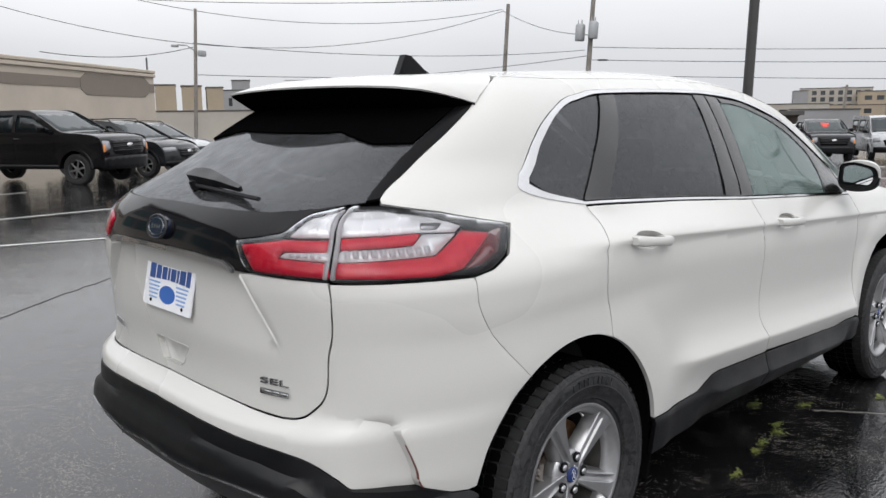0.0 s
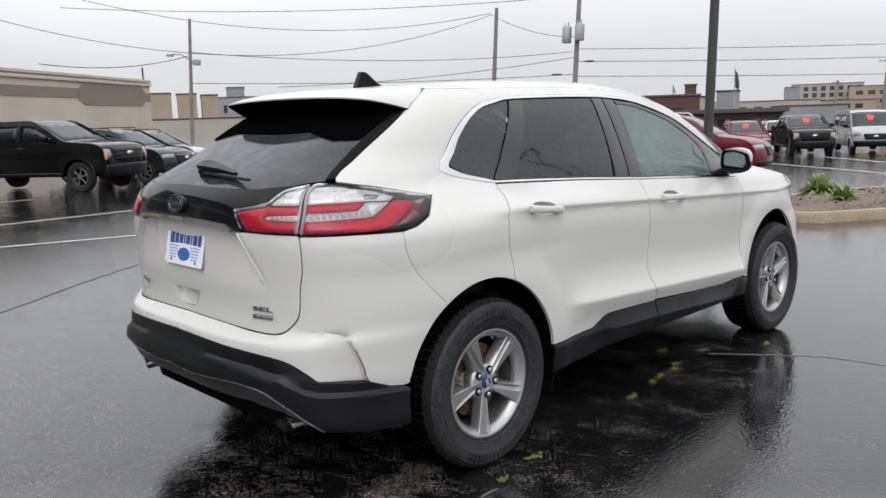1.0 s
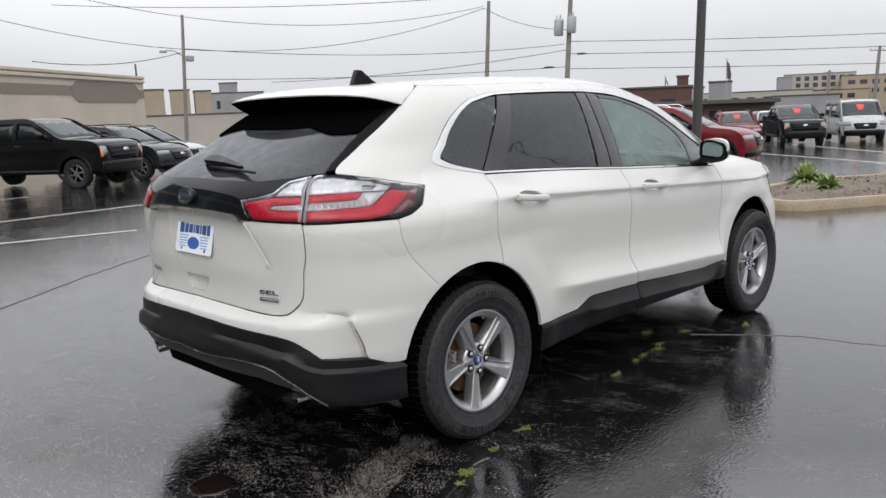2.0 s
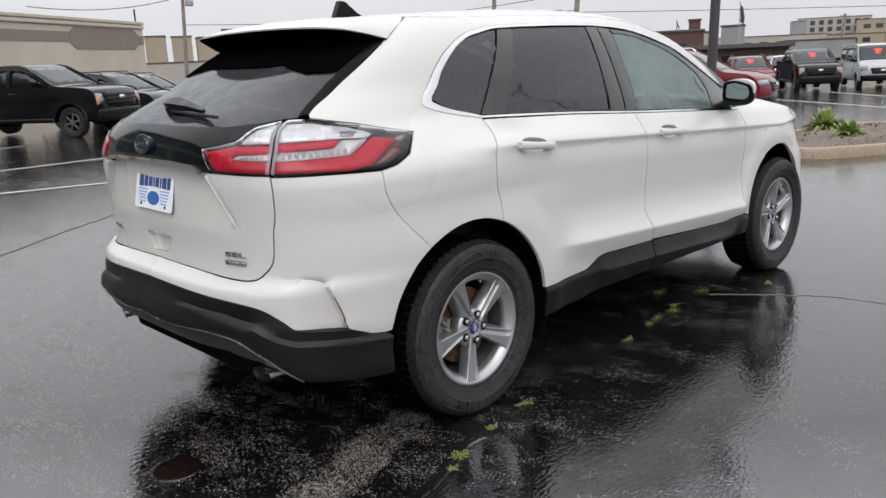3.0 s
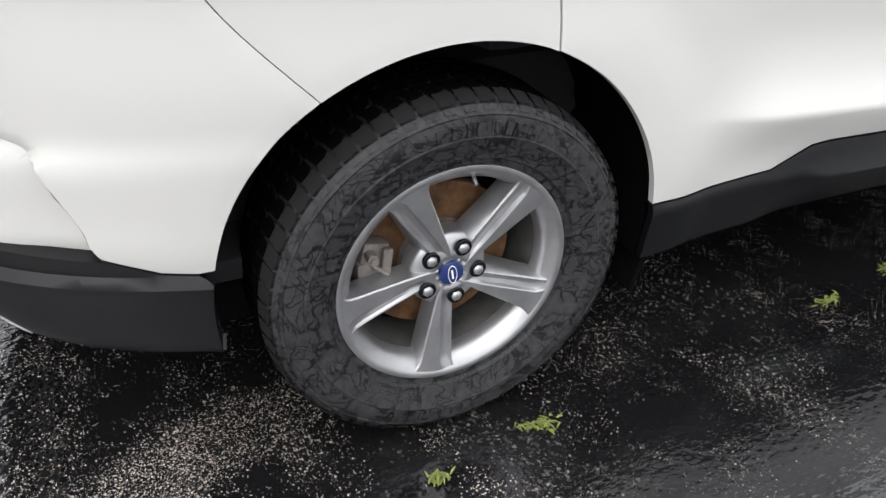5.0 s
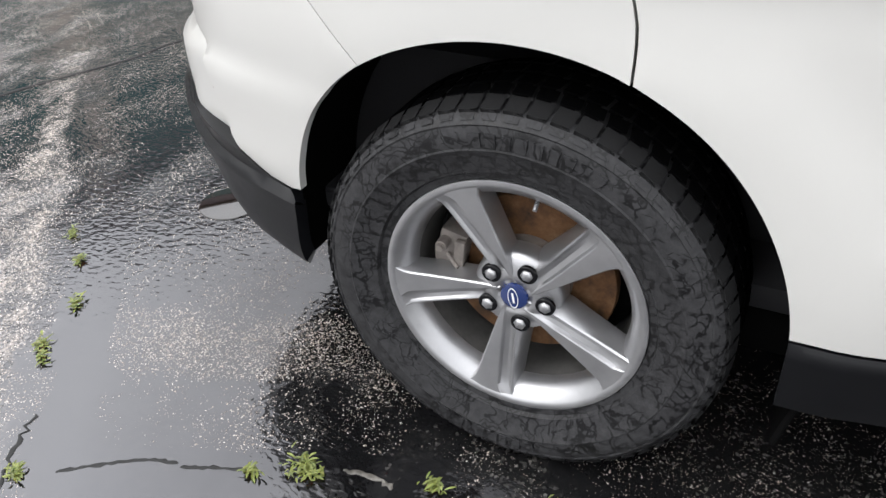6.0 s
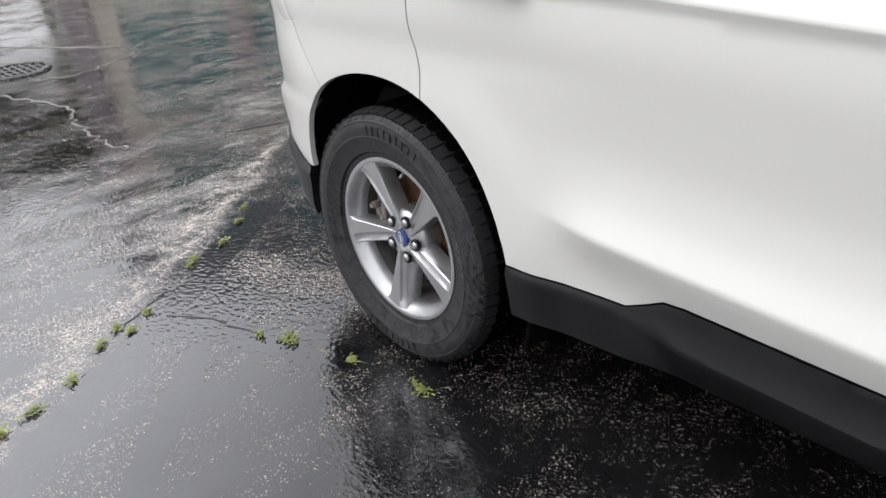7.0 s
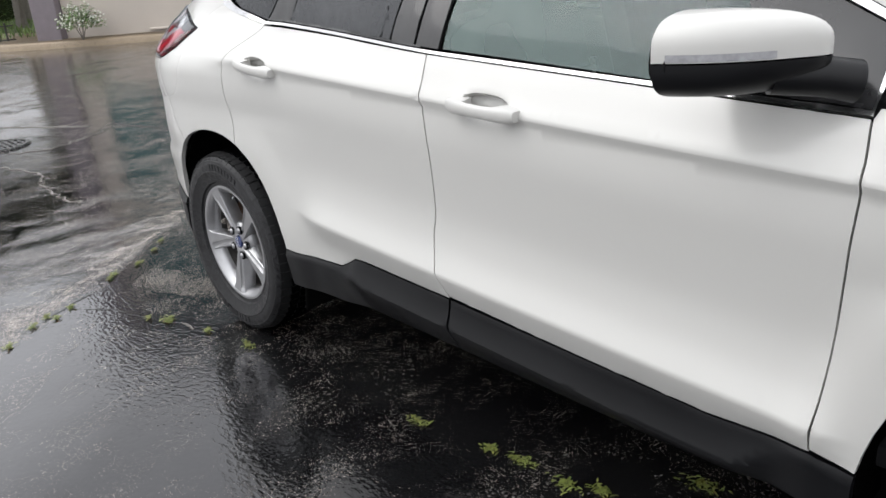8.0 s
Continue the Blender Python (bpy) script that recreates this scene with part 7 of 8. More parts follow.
tagged(bed, "brown gravel bed on the kerbed island", "gravel", kind="stuff")
rng = random.Random(5)
bm = bmesh.new()
for i in range(900):
    k = rng.random() ** 0.5
    j = rng.randrange(len(isl))
    x, y = cx + (isl[j][0] - cx) * k * 0.96, cy + (isl[j][1] - cy) * k * 0.96
    s = rng.uniform(0.012, 0.035)
    z = land(x, y) + 0.10 + 0.16 * (1 - k) ** 0.7
    vs = [bm.verts.new((x + rng.uniform(-s, s), y + rng.uniform(-s, s), z + dz)) for dz in (0.0, 0.0, 0.0, s * 1.1)]
    for q in ((0, 1, 3), (1, 2, 3), (2, 0, 3)):
        bm.faces.new([vs[t] for t in q])
stones = part("gravel_stones", bm, GRAVEL, None, smooth=False)
tagged(stones, "loose brown gravel stones on the island", "gravel", kind="stuff")


def blade(bm, base, yaw, length, width_, lift, droop, rng, n=6):
    """One arched strap leaf."""
    d = Vector((math.cos(yaw), math.sin(yaw), 0))
    side = Vector((-d.y, d.x, 0))
    prev = None
    for i in range(n + 1):
        u = i / n
        p = Vector(base) + d * length * u + Vector((0, 0, lift * u - droop * u * u))
        w = width_ * math.sin(math.pi * (0.12 + 0.86 * u)) ** 0.8
        row = [bm.verts.new(p - side * w + Vector((0, 0, w * 0.35))), bm.verts.new(p), bm.verts.new(p + side * w + Vector((0, 0, w * 0.35)))]
        if prev:
            for k in range(2):
                bm.faces.new((prev[k], prev[k + 1], row[k + 1], row[k]))
        prev = row


def hosta(x, y, size, seed):
    rng = random.Random(seed)
    bm = bmesh.new()
    for i in range(150):
        a = rng.uniform(0, 2 * math.pi)
        k = rng.random()
        blade(bm, (rng.uniform(-0.06, 0.06), rng.uniform(-0.06, 0.06), 0.0), a, size * (0.35 + 0.75 * k), size * 0.075, size * (1.25 - 0.75 * k), size * (0.30 + 0.55 * k), rng)
    ob = part("hosta", bm, HOSTA, None, m=pose(x, y, land(x, y) + 0.14))
    tagged(ob, "fresh green hosta clump in the gravel bed", "plant", group="hostas on the island")


hosta(12.2, 2.30, 0.40, 1)
hosta(10.7, 1.38, 0.31, 2)


# ---------------------------------------------------------------- poles and wires
def wires(name, label, spans, r=0.018):
    """Hanging cables, one object each."""
    for a, b, s in spans:
        bm = bmesh.new()
        pts = []
        for i in range(25):
            u = i / 24
            q = Vector(a).lerp(Vector(b), u)
            q.z -= s * 4 * u * (1 - u)
            pts.append(q)
        sweep(bm, pts, r, 5)
        tagged(part(name, bm, CABLE, None), label, "cable", group="overhead cables")


def utility_pole(x, y, top, r=0.14, cross=None, cans=False, lamp_arm=False, label="weathered wooden utility pole"):
    base = land(x, y) - 0.3
    ob = thing("utility_pole", label, "pole", pose(x - 0.16, y + 0.16, base, 2.3, 2.3), "utility poles")
    bm = bmesh.new()
    sweep(bm, [(0, 0, 0), (0, 0, (top - base) * 0.5), (0, 0, top - base)], lambda u: r * (1.15 - 0.35 * u), 12)
    part("shaft", bm, WOOD_POLE, ob)
    if cross:
        bm = bmesh.new()
        box(bm, (2.2, 0.09, 0.11), (0, 0, top - base - cross), Matrix.Rotation(radians(-50), 4, "Z"), 0.01, 1)
        for k in (-1.0, -0.4, 0.4, 1.0):
            d = Matrix.Rotation(radians(-50), 3, "Z") @ Vector((k, 0, 0))
            tube(bm, (d.x, d.y, top - base - cross + 0.05), (d.x, d.y, top - base - cross + 0.22), 0.03, 0.04, 8)
        part("crossarm", bm, WOOD_POLE, ob)
    if cans:
        for dx, dy, dz in ((-0.36, 0.48, 2.2), (-0.24, -0.32, 2.08)):
            bm = bmesh.new()
            lathe(bm, [(0.0005, 0.95), (0.10, 0.95), (0.24, 0.90), (0.27, 0.84), (0.27, 0.05), (0.25, 0.0), (0.0005, 0.0)], 24, axis="z")
            for k in range(3):
                tube(bm, (0.12 * math.cos(k * 2.1), 0.12 * math.sin(k * 2.1), 0.9), (0.14 * math.cos(k * 2.1), 0.14 * math.sin(k * 2.1), 1.15), 0.03, 0.02, 8)
            part("transformer", bm, GALV, ob, "grey transformer can", m=pose(dx, dy, top - base - dz - 1.0))
    if lamp_arm:
        bm = bmesh.new()
        d = Matrix.Rotation(radians(125), 3, "Z") @ Vector((1, 0, 0))
        z = top - base - 2.1
        sweep(bm, [(0, 0, z), (d.x * 0.5, d.y * 0.5, z + 0.28), (d.x * 1.0, d.y * 1.0, z + 0.30)], 0.035, 8)
        box(bm, (0.34, 0.22, 0.14), (d.x * 1.15, d.y * 1.15, z + 0.24), Matrix.Rotation(radians(125), 4, "Z"), 0.04, 2)
        box(bm, (0.35, 0.3, 0.3), (0.25, -0.2, z - 0.1), None, 0.05, 2)
        part("street_lamp", bm, GALV, ob, "grey street lamp arm")
    return ob


utility_pole(18.1, 36.6, 6.9, 0.095, lamp_arm=True, label="wooden utility pole with a street lamp arm")
utility_pole(38.26, 33.43, 8.45, 0.15)
utility_pole(36.0, 25.1, 8.6, 0.15, cross=0.4, cans=True, label="wooden utility pole with two grey transformers")
utility_pole(102.5, 29.0, 6.8, 0.22, cross=0.5)
utility_pole(185.6, 64.4, 6.6, 0.3, cross=0.5)
P1 = (38.26, 33.43, 8.0)
wires("overhead_cable", "black overhead cable over the street", [
    ((7.0, 45.9, 8.8), P1, 3.0), (P1, (36.0, 25.1, 5.75), 0.35), ((10.0, 47.3, 10.6), (38.2, 33.45, 8.1), 2.2),
    ((18.1, 36.6, 5.2), (41.6, 29.4, 5.43), 0.5), ((27.0, 42.0, 3.7), (36.0, 25.1, 4.6), 0.3), ((18.1, 36.6, 5.0), (10.0, 34.5, 4.3), 0.35),
    ((36.0, 25.1, 5.08), (60.0, 2.0, 5.05), 0.25), ((36.0, 25.1, 4.38), (60.0, 2.0, 4.2), 0.2), ((36.0, 25.1, 3.54), (60.0, 2.0, 3.0), 0.12), ((36.0, 25.1, 3.65), (20.0, 40.0, 3.8), 0.2),
    ((36.0, 25.1, 8.2), (60.0, 2.0, 8.2), 0.3), ((36.0, 25.1, 8.0), (16.0, 48.0, 8.6), 0.5)])


for x, y, z, tilt in ((36.62, 24.5, 4.36, -44), (35.25, 25.8, 3.66, 137)):
    bm = bmesh.new()
    lathe(bm, [(0.0005, -0.30), (0.03, -0.29), (0.05, -0.22), (0.055, 0.0), (0.05, 0.22), (0.03, 0.29), (0.0005, 0.30)], 12, axis="z")
    tagged(part("cable_splice", bm, CABLE, None, m=pose(x, y, z, 0, 90, tilt)), "dark splice case on an overhead cable", "cable splice", group="cable splices")


def lot_lamp(x, y, top, turn, r=0.125, lean=2.3):
    base = land(x, y)
    ob = thing("lot_lamp", "dark bronze car park lamp post with twin flat heads", "lamp post", pose(x - 0.08, y + 0.08, base, lean, lean) @ pose(0, 0, 0, 0, 0, turn), "car park lamps")
    h = top - base
    bm = bmesh.new()
    sweep(bm, [(0, 0, 0), (0, 0, h)], lambda u: r * (1 - 0.2 * u), 16)
    lathe(bm, [(0.0005, 0.75), (0.28, 0.75), (0.30, 0.70), (0.30, 0.0)], 24, axis="z")
    part("post", bm, STEEL_POLE, ob)
    for s in (-1, 1):
        bm = bmesh.new()
        box(bm, (0.9, 0.08, 0.10), (s * 0.45, 0, h - 0.1), None, 0.01, 1)
        part("arm", bm, STEEL_POLE, ob)
        bm = bmesh.new()
        box(bm, (0.62, 0.42, 0.16), (s * 1.15, 0, h - 0.06), None, 0.04, 2)
        part("head", bm, STEEL_POLE, ob, "flat lamp head")
    return ob


lot_lamp(11.39, 3.92, 8.2, 30, 0.088, 1.1)
lot_lamp(15.9, -18.3, 10.2, 45)
lot_lamp(-19.5, -9.9, 9.6, 45)
lot_lamp(25.7, -5.2, 8.3, 80)


# ---------------------------------------------------------------- buildings
def block(name, label, a, b, depth, z1, wall, parapet=0.0, windows=(), roof_mat=None, category="building"):
    """A building whose front runs from a to b (x, y), with windows (u0, u1, z0, z1) set into it."""
    A, B = Vector((*a, 0)), Vector((*b, 0))
    L = (B - A).length
    d = (B - A).normalized()
    n = Vector((-d.y, d.x, 0))  # away from the front
    z0 = min(land(*a), land(*b)) - 1.5
    ob = thing(name, label, category, Matrix(((d.x, n.x, 0, A.x), (d.y, n.y, 0, A.y), (0, 0, 1, z0), (0, 0, 0, 1))))
    H = z1 - z0
    bm = bmesh.new()
    # the front is made of piers and spandrels round real openings
    us = sorted({0.0, L, *[w[0] for w in windows], *[w[1] for w in windows]})
    zs = sorted({0.0, H, *[w[2] - z0 for w in windows], *[w[3] - z0 for w in windows]})
    for u0, u1 in zip(us, us[1:]):
        for v0, v1 in zip(zs, zs[1:]):
            if any(w[0] <= u0 + 1e-6 and u1 <= w[1] + 1e-6 and w[2] - z0 <= v0 + 1e-6 and v1 <= w[3] - z0 + 1e-6 for w in windows):
                continue
            box(bm, (u1 - u0, 0.3, v1 - v0), ((u0 + u1) / 2, 0.15, (v0 + v1) / 2))
    box(bm, (0.3, depth, H), (0.15, depth / 2 + 0.3, H / 2))
    box(bm, (0.3, depth, H), (L - 0.15, depth / 2 + 0.3, H / 2))
    box(bm, (L, 0.3, H), (L / 2, depth + 0.45, H / 2))
    part("wall", bm, wall, ob, smooth=False)
    bm = bmesh.new()
    box(bm, (L + 0.2, depth + 0.8, 0.18), (L / 2, depth / 2 + 0.3, H + 0.09 + parapet), None, 0.03, 1)
    part("roof", bm, roof_mat or ROOF_EDGE, ob, smooth=False)
    for u0, u1, v0, v1 in windows:
        bm = bmesh.new()
        box(bm, (u1 - u0, 0.05, v1 - v0), ((u0 + u1) / 2, 0.22, (v0 + v1) / 2 - z0))
        part("window", bm, WINDOW_DARK, ob, smooth=False)
    return ob, z0


# the cream building on the left of the lot, with its brown painted band
a, b = (-9.0, 20.5), (19.2, 43.85)
hall, z0 = block("commercial_building", "long cream stucco building with a brown painted band", a, b, 14, 4.0, STUCCO, roof_mat=STUCCO)
L = math.dist(a, b)


def band(u0, u1, za, zb, bevel=0.0):
    bm = bmesh.new()
    k = (zb - za) * bevel
    prism(bm, [(u0 - k, (za + zb) / 2 - 0.25 if bevel else za), (u0, za), (u1, za), (u1 + k, (za + zb) / 2 - 0.25 if bevel else za), (u1 + k, (za + zb) / 2 + 0.25 if bevel else zb), (u1, zb), (u0, zb), (u0 - k, (za + zb) / 2 + 0.25 if bevel else zb)] if bevel else [(u0, za), (u1, za), (u1, zb), (u0, zb)], -0.03, 0.0)
    part("painted_band", bm, STUCCO_BAND, hall, "brown painted band", smooth=False)


band(0.3, L - 7.9, 2.98 - z0, 3.46 - z0)
band(L - 7.3, L - 1.2, 2.62 - z0, 3.72 - z0, 0.5)
band(L - 0.62, L - 0.02, 2.90 - z0, 3.38 - z0)
bm = bmesh.new()
box(bm, (L + 0.1, 0.12, 0.16), (L / 2, -0.05, 3.86 - z0), None, 0.02, 1)
part("cornice", bm, STUCCO, hall, smooth=False)
bm = bmesh.new()
lathe(bm, [(0.13, -0.2), (0.13, 0.30), (0.22, 0.34), (0.22, 0.46), (0.0005, 0.50)], 16, axis="z")
part("vent_pipe", bm, GALV, hall, "grey roof vent", m=pose(L - 15.2, 1.2, 4.15 - z0))
bm = bmesh.new()
sweep(bm, [(L - 0.3, 0.2, 4.1 - z0), (L - 0.3, 0.2, 4.9 - z0)], 0.05, 6)
part("roof_post", bm, STEEL_POLE, hall)

block("industrial_tower", "tan concrete silo block far off", (47.6, 105.7), (50.0, 104.5), 6, 5.75, TAN)
block("industrial_tower", "tan concrete silo block far off", (50.7, 104.1), (53.1, 102.9), 6, 5.60, TAN)
block("industrial_tower", "tan concrete silo block far off", (53.7, 102.6), (55.7, 101.6), 6, 5.40, TAN)
block("boundary_wall", "low tan wall far off", (42.0, 97.3), (56.0, 90.2), 1.0, 2.1, TAN2)
block("warehouse", "grey warehouse far off", (68.0, 129.0), (78.0, 123.0), 20, 5.9, CONC, windows=[(1 + 2.4 * i, 2.2 + 2.4 * i, 3.2, 4.6) for i in range(4)])
block("warehouse", "grey warehouse far off", (71.5, 127.0), (74.2, 125.4), 8, 7.6, CONC)
brick, zb = block("brick_building", "dark red brick building with a chimney", (54.0, 38.5), (59.2, 29.6), 14, 2.5, BRICK, windows=[(1.2 + 2.2 * i, 2.4 + 2.2 * i, 0.3, 1.6) for i in range(4)])
bm = bmesh.new()
box(bm, (0.9, 0.7, 1.4), (9.6, 1.0, 2.6 - zb + 0.2), None, 0.02, 1)
box(bm, (1.05, 0.85, 0.15), (9.6, 1.0, 3.42 - zb), None, 0.02, 1)
part("chimney", bm, BRICK, brick, "brick chimney", smooth=False)
bm = bmesh.new()
rows = lathe(bm, [(0.0005, 0.0), (0.25, 0.03), (0.45, 0.12), (0.46, 0.13), (0.25, 0.05), (0.0005, 0.02)], 20, axis="z")
bmesh.ops.rotate(bm, verts=bm.verts, cent=(0, 0, 0), matrix=Matrix.Rotation(radians(70), 3, "Y"))
bmesh.ops.translate(bm, verts=bm.verts, vec=(8.2, 1.0, 3.1 - zb))
tube(bm, (8.2, 1.0, 2.4 - zb), (8.2, 1.0, 3.1 - zb), 0.05, 0.05, 8)
part("satellite_dish", bm, GALV, brick, "grey dish")
shed, zs = block("storage_shed", "long low brown shed with dark open bays", (48.0, 29.1), (52.7, 20.0), 9, 1.05, SHED, windows=[(0.8 + 2.6 * i, 3.0 + 2.6 * i, -1.6, 0.65) for i in range(3)])
bm = bmesh.new()
box(bm, (10.9, 1.2, 0.28), (5.1, -0.3, 1.25 - zs), None, 0.02, 1)
part("canopy", bm, ROOF_EDGE, shed, "flat dark canopy edge", smooth=False)
block("storage_tank_house", "pale grey concrete block house", (77.6, 37.5), (78.5, 35.5), 3, 3.1, CONC)
block("storage_tank_house", "pale grey concrete block house", (76.6, 39.2), (77.3, 37.9), 3, 2.6, TAN2)
fp = thing("flagpole", "thin flagpole with a hanging flag", "flagpole", pose(69.36, 31.57, -1.5))
bm = bmesh.new()
tube(bm, (0, 0, 0), (0, 0, 6.6), 0.07, 0.04, 8)
part("pole", bm, GALV, fp)
bm = bmesh.new()
prev = None
for i in range(7):
    z = 6.4 - 0.24 * i
    row = [bm.verts.new((0.05 + 0.05 * j + 0.03 * math.sin(i * 1.3 + j), -0.07 * j + 0.05 * math.sin(i + j * 2), z - 0.16 * j)) for j in range(5)]
    if prev:
        for j in range(4):
            bm.faces.new((prev[j], prev[j + 1], row[j + 1], row[j]))
    prev = row
bmesh.ops.solidify(bm, geom=bm.faces[:], thickness=0.01)
part("flag", bm, stuff("flag_cloth", (0.12, 0.10, 0.11), 0.8, vary=0.4, scale=3), fp, "limp dark flag")
block("storage_container", "long dark grey container far off", (98.6, 39.8), (101.4, 32.6), 4, 1.35, CONC)
block("office_block", "tan brick multi-storey block far off", (228.9, 92.0), (235.6, 75.0), 30, 7.0, TAN2, windows=[(1.0 + 2.2 * i, 2.2 + 2.2 * i, z, z + 1.2) for i in range(8) for z in (1.5, 3.4, 5.2)])
block("office_block", "grey multi-storey block far off", (227.9, 93.2), (229.4, 89.8), 20, 6.4, CONC)
block("office_block", "long tan block far off", (223.4, 74.5), (231.4, 53.0), 30, 5.8, TAN, windows=[(1.5 + 2.8 * i, 3.2 + 2.8 * i, z, z + 1.1) for i in range(7) for z in (1.4, 3.6)])
block("office_block", "low tan annexe far off", (213.4, 80.0), (217.4, 66.0), 20, 2.3, TAN, windows=[(1.5 + 2.8 * i, 3.2 + 2.8 * i, 0.2, 1.4) for i in range(4)])
block("distant_terrace", "pale buildings along the street far off", (150.0, 78.0), (160.0, 58.0), 20, 2.4, TAN2, windows=[(1.5 + 3.0 * i, 3.0 + 3.0 * i, 0.2, 1.4) for i in range(6)])
block("distant_terrace", "low pale buildings far off behind the lot", (20.0, 130.0), (52.0, 118.0), 20, 2.2, TAN2, windows=[(2 + 4.0 * i, 4.0 + 4.0 * i, 0.2, 1.4) for i in range(7)])
block("distant_terrace", "low brown buildings far off along the street", (84.0, 62.0), (93.0, 44.0), 14, 0.9, SHED)


# ---------------------------------------------------------------- showroom behind the lot, with planting
d8, n8 = Vector((0.73, 0.683, 0)), Vector((-0.683, 0.73, 0))
a = Vector((-17.95, 4.45, 0)) - d8 * 0.2
show = thing("showroom_building", "pale beige showroom with teal windows and mauve piers", "building", Matrix(((d8.x, n8.x, 0, a.x), (d8.y, n8.y, 0, a.y), (0, 0, 1, -0.1), (0, 0, 0, 1))))


def slab(name, material, u0, u1, v0, v1, y0=0.0, y1=0.35, label=""):
    bm = bmesh.new()
    box(bm, (u1 - u0, y1 - y0, v1 - v0), ((u0 + u1) / 2, (y0 + y1) / 2, (v0 + v1) / 2), None, 0.015, 1)
    return part(name, bm, material, show, label, smooth=False)


slab("pier", MAUVE, -0.75, -0.12, 0.0, 8.4, -0.25, 0.4, "mauve pier")
slab("wall", PINK_WALL, -0.12, 20.0, 0.0, 1.30, 0.0, 0.35, "pale beige base wall")
slab("ledge", PINK_WALL, 2.0, 20.0, 0.30, 0.36, -0.06, 0.02)
for storey, (v0, v1) in enumerate(((1.30, 3.9), (4.9, 7.3))):
    for k in range(6):
        u = 0.45 + 3.2 * k
        slab("window", TEAL, u, u + 2.6, v0, v1, 0.08, 0.14, "teal window")
        slab("mullion", MAUVE, u + 1.27, u + 1.33, v0, v1, 0.03, 0.09)
        slab("pier", PINK_WALL if k % 2 else MAUVE, u + 2.6, u + 3.2, v0, v1, -0.04, 0.35)
slab("wall", PINK_WALL, -0.12, 20.0, 3.9, 4.9, 0.0, 0.35, "pale beige wall band")
slab("pier", PINK_WALL, -0.12, 0.45, 1.30, 3.9, -0.02, 0.35)
slab("pier", PINK_WALL, -0.12, 0.45, 4.9, 7.3, -0.02, 0.35)
slab("wall", MAUVE, -0.12, 20.0, 7.3, 8.4, 0.0, 0.35, "mauve upper wall")
slab("roof", ROOF_EDGE, -1.0, 20.3, 8.4, 8.65, -0.3, 12.0, "flat dark roof edge")
slab("wall", PINK_WALL, 19.7, 20.0, 0.0, 8.4, 0.35, 11.8)
slab("wall", PINK_WALL, -0.75, -0.45, 0.0, 8.4, 0.4, 11.8)
# raised walk and kerb
kp = [(-24.5, 1.6), (-21.0, 2.05), (-18.9, 2.75), (-17.4, 3.75), (-15.6, 5.42), (-12.0, 8.85), (-6.0, 14.4)]
bm = bmesh.new()
rows = []
pts = flow(kp, 6)
for off, h in ((0.0, -0.05), (0.02, 0.12), (0.05, 0.155), (0.20, 0.16), (0.202, 0.156)):
    row = []
    for i, p in enumerate(pts):
        t = (Vector(pts[min(i + 1, len(pts) - 1)]) - Vector(pts[max(i - 1, 0)])).normalized()
        row.append(bm.verts.new((p[0] - t.y * off, p[1] + t.x * off, h)))
    rows.append(row)
for r0, r1 in zip(rows, rows[1:]):
    for i in range(len(r0) - 1):
        bm.faces.new((r0[i], r0[i + 1], r1[i + 1], r1[i]))
tagged(part("kerb", bm, KERB, None, sharp=50), "sandy concrete kerb along the showroom walk", "kerb", kind="structure")
bm = bmesh.new()
front = []
for i, p in enumerate(pts):
    t = (Vector(pts[min(i + 1, len(pts) - 1)]) - Vector(pts[max(i - 1, 0)])).normalized()
    front.append((p[0] - t.y * 0.203, p[1] + t.x * 0.203))
r0 = [bm.verts.new((x, y, 0.157)) for x, y in front]
r1 = [bm.verts.new((x - 2.2, y + 2.3, 0.17)) for x, y in front]
for i in range(len(r0) - 1):
    bm.faces.new((r0[i], r0[i + 1], r1[i + 1], r1[i]))
bmesh.ops.solidify(bm, geom=bm.faces[:], thickness=0.1)
tagged(part("pavement", bm, KERB, None, smooth=False), "sandy concrete walk in front of the showroom", "pavement", kind="structure")
bm = bmesh.new()
rng = random.Random(11)
for i in range(5200):
    x, y = rng.uniform(-34, -20.6), rng.uniform(-1.5, 10)
    blade(bm, (x, y, 0.135), rng.uniform(0, 6.28), rng.uniform(0.04, 0.09), 0.016, rng.uniform(0.1, 0.25), 0.05, rng, 2)
tagged(part("grass", bm, LAWN, None), "short green lawn beside the showroom", "grass", kind="stuff")
bm = bmesh.new()
box(bm, (15, 13.2, 0.16), (-28.0, 4.6, 0.05), None, 0.02, 1)
tagged(part("lawn_bed", bm, stuff("lawn_soil", (0.07, 0.10, 0.03), 0.9, vary=0.3, scale=2, grain=40, bump=0.4), None, smooth=False), "green lawn bed beside the showroom", "lawn", kind="structure")


